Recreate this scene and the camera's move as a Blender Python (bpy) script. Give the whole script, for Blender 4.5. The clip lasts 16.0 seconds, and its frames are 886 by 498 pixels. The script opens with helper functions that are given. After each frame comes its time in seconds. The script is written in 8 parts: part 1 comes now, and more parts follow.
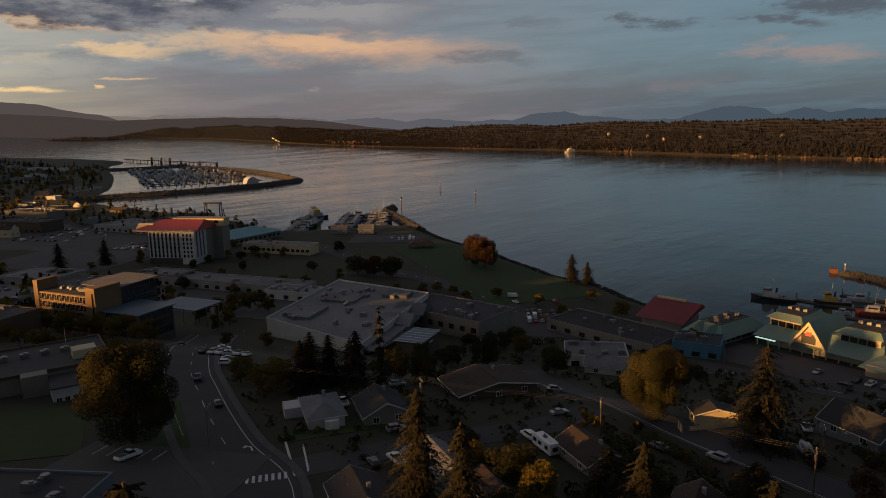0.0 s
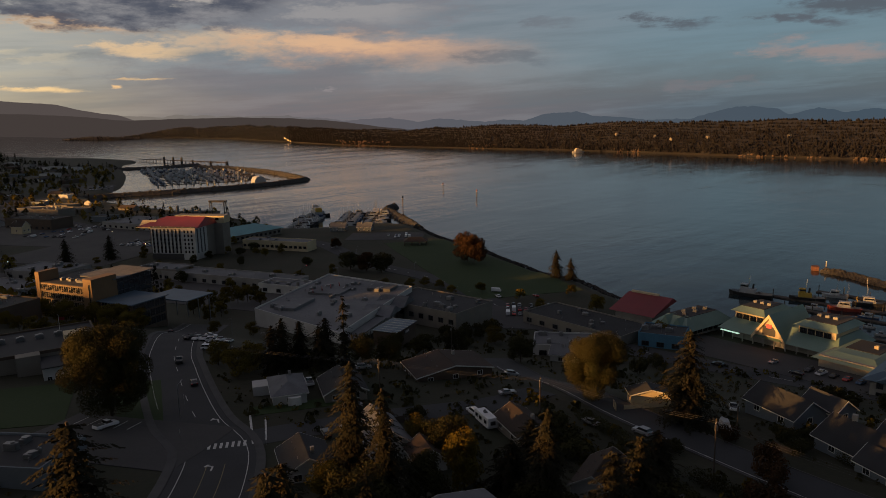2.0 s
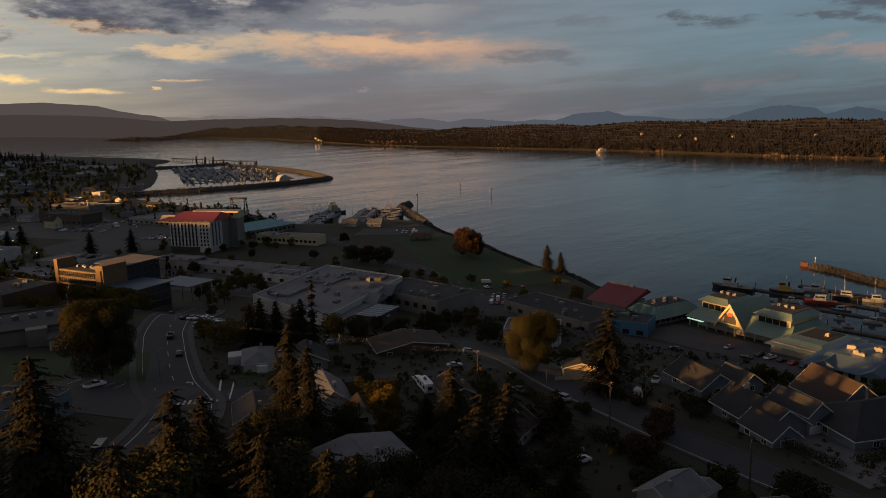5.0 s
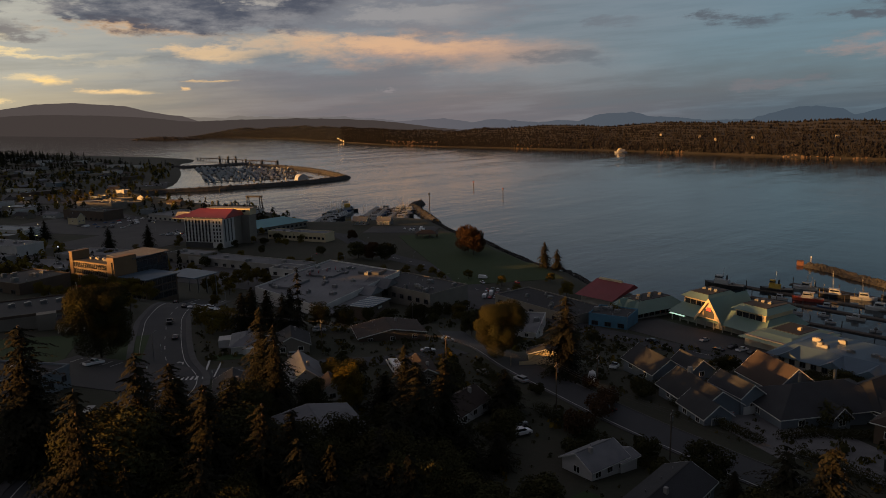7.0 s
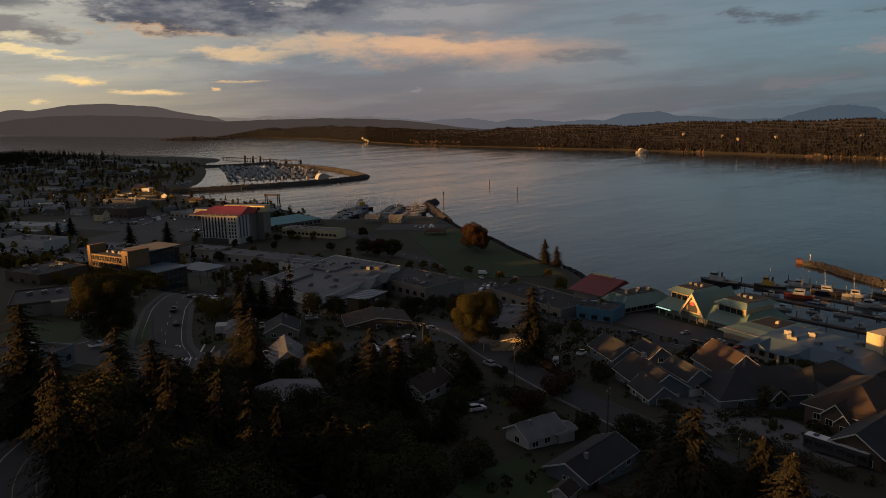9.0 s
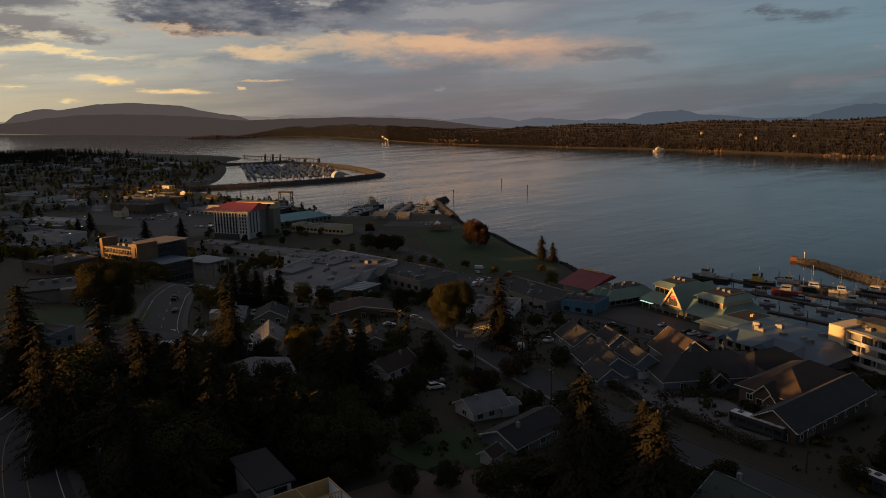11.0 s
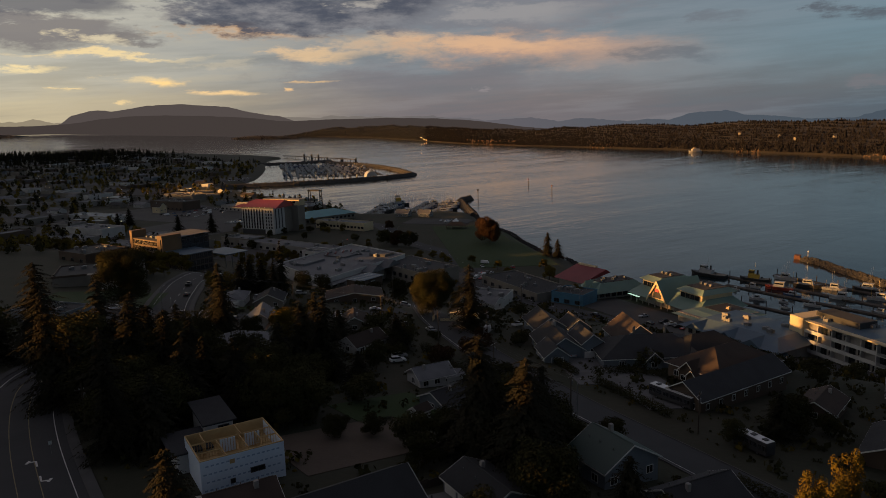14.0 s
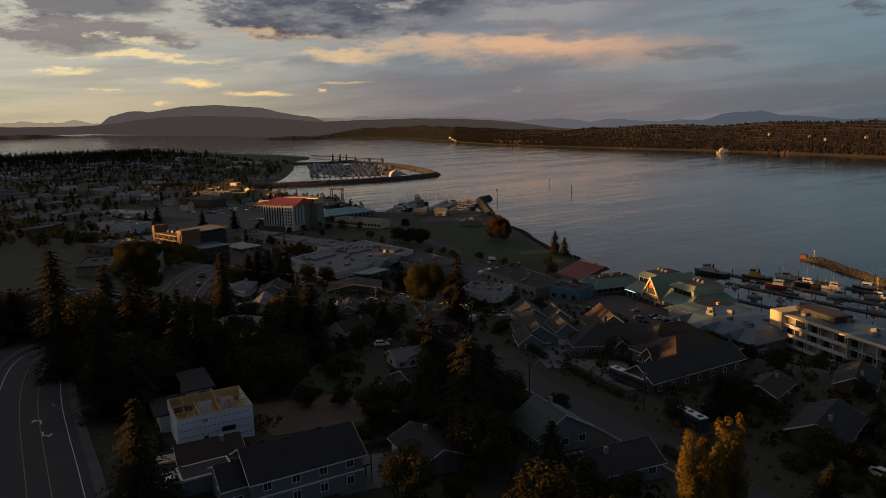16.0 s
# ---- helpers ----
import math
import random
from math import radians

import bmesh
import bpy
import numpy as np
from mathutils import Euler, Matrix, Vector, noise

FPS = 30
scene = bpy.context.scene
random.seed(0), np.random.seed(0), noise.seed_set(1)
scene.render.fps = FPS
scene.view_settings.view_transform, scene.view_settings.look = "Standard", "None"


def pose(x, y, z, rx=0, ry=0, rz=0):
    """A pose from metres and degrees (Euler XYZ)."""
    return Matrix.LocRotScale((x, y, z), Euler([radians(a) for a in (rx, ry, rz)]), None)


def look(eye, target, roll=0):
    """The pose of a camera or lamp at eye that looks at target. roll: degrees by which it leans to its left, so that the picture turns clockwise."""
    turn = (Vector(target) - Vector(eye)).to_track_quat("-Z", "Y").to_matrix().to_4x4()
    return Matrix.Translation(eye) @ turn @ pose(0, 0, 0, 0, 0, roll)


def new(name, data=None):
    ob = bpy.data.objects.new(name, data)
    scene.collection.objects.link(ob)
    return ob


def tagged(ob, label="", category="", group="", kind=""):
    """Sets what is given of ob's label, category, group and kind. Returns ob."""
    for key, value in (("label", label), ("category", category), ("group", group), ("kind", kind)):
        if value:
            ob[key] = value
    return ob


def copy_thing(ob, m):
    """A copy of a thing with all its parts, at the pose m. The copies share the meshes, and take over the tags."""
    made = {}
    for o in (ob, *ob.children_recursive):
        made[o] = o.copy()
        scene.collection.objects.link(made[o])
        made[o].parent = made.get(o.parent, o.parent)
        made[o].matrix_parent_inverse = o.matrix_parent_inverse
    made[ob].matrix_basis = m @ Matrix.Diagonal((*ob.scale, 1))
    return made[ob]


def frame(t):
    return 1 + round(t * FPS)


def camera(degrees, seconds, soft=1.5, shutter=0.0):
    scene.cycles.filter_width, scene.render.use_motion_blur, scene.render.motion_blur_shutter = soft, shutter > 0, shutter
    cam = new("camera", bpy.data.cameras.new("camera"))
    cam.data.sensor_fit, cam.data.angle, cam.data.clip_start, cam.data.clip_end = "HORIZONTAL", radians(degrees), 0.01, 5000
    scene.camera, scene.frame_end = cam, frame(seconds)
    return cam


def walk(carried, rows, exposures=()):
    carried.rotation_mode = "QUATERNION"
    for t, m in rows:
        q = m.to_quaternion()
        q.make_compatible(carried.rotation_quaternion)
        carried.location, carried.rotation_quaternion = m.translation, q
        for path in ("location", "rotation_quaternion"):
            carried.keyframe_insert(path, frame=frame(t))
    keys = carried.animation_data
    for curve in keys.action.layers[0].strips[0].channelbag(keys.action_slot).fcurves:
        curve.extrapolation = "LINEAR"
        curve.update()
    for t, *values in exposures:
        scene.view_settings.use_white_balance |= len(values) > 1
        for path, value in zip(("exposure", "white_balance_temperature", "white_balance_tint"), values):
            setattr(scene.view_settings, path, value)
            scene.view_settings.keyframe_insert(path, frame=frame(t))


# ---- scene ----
cam = camera(63.5, 16.0, soft=0.8)
PATH = [
    (0, (-0.621, 5.813, 99.029), (0.912, 7.042, 98.655), -1.3),
    (1, (-1.512, -4.244, 99.198), (0.008, -3.0, 98.824), -1.3),
    (2, (-2.412, -14.262, 99.275), (-0.904, -13.004, 98.902), -1.3),
    (3, (-3.181, -24.327, 99.085), (-1.691, -23.045, 98.713), -1.3),
    (4, (-3.669, -34.407, 98.905), (-2.201, -33.102, 98.534), -1.4),
    (6.5, (-3.822, -59.627, 98.662), (-2.407, -58.262, 98.293), -1.4),
    (7, (-3.81, -64.702, 98.641), (-2.408, -63.324, 98.273), -1.4),
    (8, (-3.577, -74.856, 98.777), (-2.201, -73.452, 98.409), -1.5),
    (9, (-3.233, -84.963, 98.784), (-1.884, -83.533, 98.417), -1.5),
    (9.5, (-2.951, -90.028, 98.784), (-1.616, -88.585, 98.416), -1.5),
    (12, (-0.829, -115.562, 98.823), (0.451, -114.069, 98.456), -1.5),
    (13, (0.215, -125.662, 98.765), (1.463, -124.143, 98.4), -1.5),
    (14, (1.332, -135.903, 98.753), (2.543, -134.353, 98.389), -1.6),
    (15, (2.677, -145.994, 98.653), (3.852, -144.416, 98.291), -1.5),
    (16, (4.278, -156.227, 98.499), (5.419, -154.625, 98.139), -1.6),
]
walk(cam, [(t, look(e, g, r)) for t, e, g, r in PATH])

# ---- world, sun ----
SUN_AZ, SUN_EL = 154.5, 8.0      # degrees: from +x towards +y, and above the horizon


def build_world():
    w = bpy.data.worlds.new("evening_sky")
    w.use_nodes = True
    scene.world = w
    nt = w.node_tree
    nt.nodes.clear()
    N = lambda kind: nt.nodes.new(kind)
    L = nt.links.new

    def plug(sock, v):
        if isinstance(v, bpy.types.NodeSocket):
            L(v, sock)
        else:
            sock.default_value = v

    def math_(op, a, b=0.0, c=0.0, clamp=False):
        n = N("ShaderNodeMath")
        n.operation, n.use_clamp = op, clamp
        for i, v in enumerate((a, b, c)):
            plug(n.inputs[i], v)
        return n.outputs[0]

    def mix(f, a, b):
        n = N("ShaderNodeMix")
        n.data_type = "RGBA"
        plug(n.inputs[0], f)
        plug(n.inputs[6], a if isinstance(a, bpy.types.NodeSocket) else (*a, 1))
        plug(n.inputs[7], b if isinstance(b, bpy.types.NodeSocket) else (*b, 1))
        return n.outputs[2]

    def ramp(x, lo, hi):
        n = N("ShaderNodeMapRange")
        n.interpolation_type = "SMOOTHSTEP"
        plug(n.inputs[0], x)
        plug(n.inputs[1], lo)
        plug(n.inputs[2], hi)
        return n.outputs[0]

    def noise_(vec, scale, detail=6.0, rough=0.55):
        n = N("ShaderNodeTexNoise")
        L(vec, n.inputs["Vector"])
        n.inputs["Scale"].default_value, n.inputs["Detail"].default_value, n.inputs["Roughness"].default_value = scale, detail, rough
        return n.outputs[0]

    co = N("ShaderNodeTexCoord")
    sep = N("ShaderNodeSeparateXYZ")
    L(co.outputs["Generated"], sep.inputs[0])
    x, y, z = sep.outputs
    az = math_("MULTIPLY", math_("ARCTAN2", y, x), 57.2958)
    el = math_("MULTIPLY", math_("ARCSINE", z), 57.2958)

    def cells(sa, se, shear=0.0):
        c = N("ShaderNodeCombineXYZ")
        L(math_("MULTIPLY", az, sa), c.inputs[0])
        L(math_("MULTIPLY_ADD", az, shear, math_("MULTIPLY", el, se)), c.inputs[1])
        return c.outputs[0]

    fine = noise_(cells(0.16, 0.62, 0.02), 1.0, 9.0, 0.62)
    billow = noise_(cells(0.34, 1.0, 0.0), 1.0, 9.0, 0.66)
    big = noise_(cells(0.05, 0.30, 0.012), 1.0, 5.0, 0.5)
    streak = noise_(cells(0.07, 0.8, 0.03), 1.0, 8.0, 0.6)
    off_fine = math_("SUBTRACT", fine, 0.5)
    off_billow = math_("SUBTRACT", billow, 0.5)
    el_w = math_("MULTIPLY_ADD", off_fine, 3.4, el)                              # ragged cloud edges
    az_w = math_("MULTIPLY_ADD", off_billow, 12.0, az)
    el_c = math_("MULTIPLY_ADD", off_fine, 1.3, math_("MULTIPLY_ADD", off_billow, 0.8, el))
    az_c = math_("MULTIPLY_ADD", off_billow, 7.0, az)
    az_b = math_("MULTIPLY_ADD", math_("SUBTRACT", big, 0.5), 16.0, az)
    sunny = ramp(az_b, 52.0, 84.0)                                              # towards the sunset
    middle = ramp(az_b, 14.0, 46.0)

    def cloud(az0, el0, wa, we, tilt=0.0, soft=0.35, rag=0.7, calm=False):
        """Mask of one cloud at a bearing and height, with its half widths in degrees; tilt: rise per degree of bearing."""
        da = math_("MULTIPLY", math_("SUBTRACT", az_c if calm else az_w, az0), 1.0 / wa)
        de = math_("MULTIPLY", math_("SUBTRACT", el_c if calm else el_w, math_("MULTIPLY_ADD", math_("SUBTRACT", az, az0), tilt, el0)), 1.0 / we)
        c = N("ShaderNodeCombineXYZ")
        L(da, c.inputs[0])
        L(de, c.inputs[1])
        v = N("ShaderNodeVectorMath")
        v.operation = "LENGTH"
        L(c.outputs[0], v.inputs[0])
        r = math_("MULTIPLY_ADD", math_("ADD", off_billow, math_("MULTIPLY", off_fine, 0.6)), rag * 1.7, v.outputs["Value"])
        return math_("SUBTRACT", 1.0, ramp(r, soft, 1.15))

    # clear sky behind the clouds
    sky = N("ShaderNodeTexSky")
    sky.sky_type = "NISHITA"
    sky.sun_disc = False
    sky.sun_elevation, sky.sun_rotation = radians(SUN_EL), radians(90.0 - SUN_AZ)
    skyc = N("ShaderNodeMix")
    skyc.data_type, skyc.blend_type = "RGBA", "MULTIPLY"
    skyc.inputs[0].default_value = 1.0
    L(sky.outputs[0], skyc.inputs[6])
    skyc.inputs[7].default_value = (0.08, 0.08, 0.08, 1)
    clear = skyc.outputs[2]

    # the high veil: cream towards the sunset, mauve in the middle, blue-grey away from it
    low = mix(sunny, mix(middle, (0.066, 0.096, 0.128), (0.150, 0.134, 0.148)), (0.45, 0.385, 0.265))
    high = mix(sunny, mix(middle, (0.108, 0.172, 0.222), (0.180, 0.196, 0.225)), (0.45, 0.425, 0.36))
    veil = mix(ramp(el_w, 0.6, 4.4), low, high)
    veil = mix(math_("MULTIPLY", ramp(streak, 0.47, 0.66), 0.38), veil, mix(sunny, (0.092, 0.122, 0.152), (0.25, 0.225, 0.18)))
    veil = mix(math_("MULTIPLY", ramp(streak, 0.52, 0.36), 0.30), veil, mix(sunny, mix(middle, (0.135, 0.205, 0.262), (0.235, 0.222, 0.235)), (0.60, 0.50, 0.31)))
    body = mix(0.90, clear, veil)

    def lay(mask, amount, col):
        return mix(math_("MULTIPLY", mask, amount), body, col)

    # mauve shade under the long lit band, and the faint pink far from the sunset
    body = lay(cloud(52, 2.9, 14, 1.5, 0.03, 0.2), 0.55, (0.150, 0.138, 0.150))
    body = lay(cloud(11.4, 3.5, 5.5, 0.75, 0.055, 0.2), 0.55, (0.32, 0.215, 0.185))
    body = lay(cloud(19.9, 1.65, 4.0, 0.35, 0.03, 0.2), 0.4, (0.175, 0.150, 0.160))
    # the long lit band, sinking away from the sunset
    body = lay(cloud(55.5, 5.7, 7.5, 1.3, 0.05, 0.05, 1.3), 0.8, (0.50, 0.38, 0.26))
    body = lay(cloud(45.0, 4.95, 13.0, 1.6, 0.05, -0.1, 0.7), 0.95, (0.46, 0.28, 0.19))
    body = lay(cloud(47.5, 5.35, 9.0, 0.85, 0.07, 0.0, 1.4), 0.6, (0.64, 0.40, 0.23))
    body = lay(cloud(34.8, 3.95, 4.6, 0.55, 0.06, 0.15), 0.65, (0.105, 0.120, 0.140))
    # cream banks towards the sunset
    body = lay(cloud(76.0, 4.9, 7.5, 0.28, -0.006, 0.1), 0.8, (0.80, 0.60, 0.30))
    body = lay(cloud(61.5, 4.9, 4.6, 0.55, 0.02, 0.1, 1.0), 0.75, (0.66, 0.45, 0.25))
    body = lay(cloud(68.5, 4.2, 3.0, 0.30, 0.02, 0.1), 0.5, (0.46, 0.40, 0.30))
    # grey decks along the top, lit from below at their lower edge
    body = lay(cloud(52.0, 7.9, 15.0, 1.7, 0.03, 0.6, 1.3), 0.9, (0.165, 0.170, 0.190))
    body = lay(cloud(46.5, 7.6, 6.5, 1.0, 0.03, 0.3, 1.2), 0.6, (0.30, 0.285, 0.28))
    body = lay(cloud(66.0, 6.55, 5.6, 0.70, 0.02, 0.1, 1.2), 0.9, (0.60, 0.36, 0.18))
    body = lay(cloud(62.5, 8.9, 11.0, 2.7, -0.01, 0.75, 0.8), 0.95, mix(ramp(math_("MULTIPLY_ADD", billow, 0.6, math_("MULTIPLY", fine, 0.6)), 0.50, 0.78), (0.060, 0.068, 0.092), (0.21, 0.205, 0.215)))
    body = lay(cloud(57.6, 8.3, 1.8, 0.45, 0.0, 0.0, 1.2), 0.7, (0.40, 0.37, 0.33))
    body = lay(cloud(81.0, 6.4, 7.0, 1.2, 0.02, 0.6, 1.1), 0.85, (0.165, 0.150, 0.150))
    body = lay(cloud(79.5, 8.5, 6.5, 1.2, -0.04, 0.6, 1.1), 0.85, (0.120, 0.118, 0.130))
    body = lay(cloud(73.7, 6.0, 2.0, 0.45, 0.0, 0.3, 1.0), 0.8, (0.165, 0.150, 0.145))
    body = lay(cloud(76.3, 5.75, 2.4, 0.35, 0.0, 0.1, 1.2), 0.75, (0.66, 0.56, 0.37))
    body = lay(cloud(72.0, 8.0, 2.4, 0.9, 0.0, 0.2, 1.2), 0.6, (0.24, 0.225, 0.215))
    # small sunlit clouds low down
    body = lay(cloud(72.3, 2.95, 1.7, 0.42, 0.02, 0.15, 0.9, True), 0.9, (0.90, 0.60, 0.24))
    body = lay(cloud(74.0, 3.25, 2.6, 0.26, 0.01, 0.1, 0.9, True), 0.6, (0.74, 0.56, 0.30))
    body = lay(cloud(68.1, 2.12, 2.6, 0.26, 0.016, 0.1, 0.8, True), 0.85, (0.84, 0.56, 0.26))
    body = lay(cloud(63.3, 2.26, 0.6, 0.15, 0.02, 0.1, 0.5, True), 0.9, (0.74, 0.46, 0.22))
    body = lay(cloud(61.4, 2.82, 1.9, 0.13, 0.02, 0.1, 0.6, True), 0.75, (0.60, 0.40, 0.21))
    body = lay(cloud(81.3, 3.85, 2.4, 0.20, 0.0, 0.1, 0.8, True), 0.8, (0.82, 0.64, 0.33))
    body = lay(cloud(78.4, 2.5, 0.9, 0.14, 0.0, 0.1, 0.6, True), 0.7, (0.80, 0.60, 0.30))
    body = lay(cloud(75.3, 1.5, 0.7, 0.16, 0.0, 0.1, 0.6, True), 0.7, (0.80, 0.58, 0.28))
    body = lay(cloud(48.6, 1.98, 0.8, 0.16, 0.0, 0.1, 0.6, True), 0.5, (0.27, 0.235, 0.24))
    # slate patches on the blue side
    body = lay(cloud(32.0, 6.5, 3.0, 0.55, 0.04, 0.2, 1.0), 0.55, (0.120, 0.130, 0.150))
    body = lay(cloud(21.6, 6.35, 3.2, 0.55, 0.057, 0.25, 1.0), 0.8, (0.078, 0.088, 0.106))
    body = lay(cloud(13.7, 5.65, 3.4, 0.48, 0.07, 0.25, 1.0), 0.8, (0.078, 0.084, 0.100))
    body = lay(cloud(10.0, 6.6, 5.0, 0.75, 0.085, 0.3, 1.0), 0.8, (0.070, 0.078, 0.094))
    # overhead and behind, plain dim cloud; heavier away from the sunset
    over = ramp(math_("MULTIPLY_ADD", off_fine, 2.0, el), math_("MULTIPLY_ADD", middle, 3.5, 8.2), math_("MULTIPLY_ADD", middle, 12.0, 20.0))
    body = mix(over, body, mix(ramp(big, 0.3, 0.7), mix(middle, (0.044, 0.048, 0.060), (0.116, 0.104, 0.120)), mix(middle, (0.082, 0.086, 0.106), (0.203, 0.184, 0.212))))
    bg = N("ShaderNodeBackground")
    L(body, bg.inputs[0])
    bg.inputs[1].default_value = 1.24
    out = N("ShaderNodeOutputWorld")
    L(bg.outputs[0], out.inputs[0])


build_world()
sun_data = bpy.data.lights.new("sun", "SUN")
sun_data.energy, sun_data.angle, sun_data.color = 9.0, radians(0.6), (1.0, 0.47, 0.13)
sun = new("sun", sun_data)
_d = Vector((math.cos(radians(SUN_AZ)) * math.cos(radians(SUN_EL)), math.sin(radians(SUN_AZ)) * math.cos(radians(SUN_EL)), math.sin(radians(SUN_EL))))
sun.matrix_world = look(_d * 500, (0, 0, 0))
scene.view_settings.exposure = 0.0

# ---- materials ----
def surface(name, col, col2=None, rough=0.8, metal=0.0, scale=0.5, fine=6.0, bump=0.0, spread=0.0, spec=0.5):
    """Principled surface with a coarse and a fine noise between two colours; spread: change from object to object."""
    m = bpy.data.materials.new(name)
    m.use_nodes = True
    nt = m.node_tree
    b = nt.nodes["Principled BSDF"]
    L = nt.links.new
    col2 = col2 or tuple(c * 0.7 for c in col)
    co = nt.nodes.new("ShaderNodeTexCoord")
    mixes = []
    for sc, det in ((scale, 4.0), (fine, 3.0)):
        n = nt.nodes.new("ShaderNodeTexNoise")
        n.inputs["Scale"].default_value, n.inputs["Detail"].default_value = sc, det
        L(co.outputs["Object"], n.inputs["Vector"])
        mixes.append(n.outputs[0])
    add = nt.nodes.new("ShaderNodeMath")
    add.operation = "MULTIPLY_ADD"
    L(mixes[1], add.inputs[0])
    add.inputs[1].default_value = 0.45
    L(mixes[0], add.inputs[2])
    rng = nt.nodes.new("ShaderNodeMapRange")
    L(add.outputs[0], rng.inputs[0])
    rng.inputs[1].default_value, rng.inputs[2].default_value = 0.45, 1.0
    mx = nt.nodes.new("ShaderNodeMix")
    mx.data_type = "RGBA"
    L(rng.outputs[0], mx.inputs[0])
    mx.inputs[6].default_value, mx.inputs[7].default_value = (*col, 1), (*col2, 1)
    res = mx.outputs[2]
    if spread:
        oi = nt.nodes.new("ShaderNodeObjectInfo")
        r2 = nt.nodes.new("ShaderNodeMapRange")
        L(oi.outputs["Random"], r2.inputs[0])
        r2.inputs[3].default_value, r2.inputs[4].default_value = 1.0 - spread, 1.0 + spread
        hs = nt.nodes.new("ShaderNodeHueSaturation")
        L(res, hs.inputs["Color"])
        L(r2.outputs[0], hs.inputs["Value"])
        res = hs.outputs[0]
    L(res, b.inputs["Base Color"])
    b.inputs["Roughness"].default_value, b.inputs["Metallic"].default_value = rough, metal
    b.inputs["Specular IOR Level"].default_value = spec
    if bump:
        bp = nt.nodes.new("ShaderNodeBump")
        bp.inputs["Strength"].default_value, bp.inputs["Distance"].default_value = bump, 0.2
        L(mixes[1], bp.inputs["Height"])
        L(bp.outputs[0], b.inputs["Normal"])
    return m


def glowing(name, col, power):
    m = bpy.data.materials.new(name)
    m.use_nodes = True
    b = m.node_tree.nodes["Principled BSDF"]
    b.inputs["Base Color"].default_value = (*col, 1)
    b.inputs["Emission Color"].default_value, b.inputs["Emission Strength"].default_value = (*col, 1), power
    return m


def water_surface():
    m = bpy.data.materials.new("sea_water")
    m.use_nodes = True
    nt = m.node_tree
    b = nt.nodes["Principled BSDF"]
    L = nt.links.new
    b.inputs["Base Color"].default_value = (0.012, 0.021, 0.028, 1)
    b.inputs["Roughness"].default_value, b.inputs["IOR"].default_value = 0.10, 1.33
    co = nt.nodes.new("ShaderNodeTexCoord")
    heights = []
    for scale, stretch, k in ((0.012, (1.0, 0.35, 1.0), 1.6), (0.045, (0.35, 1.0, 1.0), 0.9), (0.16, (0.5, 1.0, 1.0), 0.42), (0.5, (0.6, 1.0, 1.0), 0.10)):
        mp = nt.nodes.new("ShaderNodeMapping")
        mp.inputs["Scale"].default_value = stretch
        mp.inputs["Rotation"].default_value = (0, 0, radians(35))
        L(co.outputs["Object"], mp.inputs[0])
        n = nt.nodes.new("ShaderNodeTexNoise")
        n.inputs["Scale"].default_value, n.inputs["Detail"].default_value = scale, 5.0
        L(mp.outputs[0], n.inputs["Vector"])
        mu = nt.nodes.new("ShaderNodeMath")
        mu.operation = "MULTIPLY"
        L(n.outputs[0], mu.inputs[0])
        mu.inputs[1].default_value = k
        heights.append(mu.outputs[0])
    s = heights[1]
    for h in heights[2:]:
        ad = nt.nodes.new("ShaderNodeMath")
        L(s, ad.inputs[0])
        L(h, ad.inputs[1])
        s = ad.outputs[0]
    # wind lanes: calm and rippled stretches
    mp = nt.nodes.new("ShaderNodeMapping")
    mp.inputs["Scale"].default_value = (0.3, 1.0, 1.0)
    mp.inputs["Rotation"].default_value = (0, 0, radians(30))
    L(co.outputs["Object"], mp.inputs[0])
    n = nt.nodes.new("ShaderNodeTexNoise")
    n.inputs["Scale"].default_value, n.inputs["Detail"].default_value = 0.011, 6.0
    L(mp.outputs[0], n.inputs["Vector"])
    rg = nt.nodes.new("ShaderNodeMapRange")
    L(n.outputs[0], rg.inputs[0])
    rg.inputs[1].default_value, rg.inputs[2].default_value, rg.inputs[3].default_value, rg.inputs[4].default_value = 0.42, 0.62, 0.25, 1.9
    mu = nt.nodes.new("ShaderNodeMath")
    mu.operation = "MULTIPLY_ADD"
    L(s, mu.inputs[0])
    L(rg.outputs[0], mu.inputs[1])
    L(heights[0], mu.inputs[2])
    s = mu.outputs[0]
    bp = nt.nodes.new("ShaderNodeBump")
    bp.inputs["Strength"].default_value, bp.inputs["Distance"].default_value = 0.30, 1.0
    L(s, bp.inputs["Height"])
    L(bp.outputs[0], b.inputs["Normal"])
    return m


M_WATER = water_surface()
M_GROUND = surface("earth_and_grass", (0.017, 0.023, 0.009), (0.036, 0.032, 0.019), 0.95, scale=0.05, fine=0.8, bump=0.4)
M_LAWN = surface("mown_lawn", (0.017, 0.040, 0.005), (0.025, 0.046, 0.008), 0.95, scale=0.08, fine=2.0, bump=0.3)
M_ASPHALT = surface("asphalt", (0.030, 0.032, 0.036), (0.046, 0.048, 0.052), 0.9, scale=0.12, fine=3.0, bump=0.1)
M_LOT = surface("worn_asphalt", (0.042, 0.042, 0.044), (0.070, 0.068, 0.067), 0.9, scale=0.05, fine=1.5, bump=0.1)
M_CONCRETE = surface("concrete", (0.15, 0.15, 0.152), (0.09, 0.09, 0.092), 0.9, scale=0.3, fine=4.0)
M_PAVE = surface("old_pavement_concrete", (0.085, 0.085, 0.086), (0.055, 0.055, 0.055), 0.9, scale=0.3, fine=4.0)
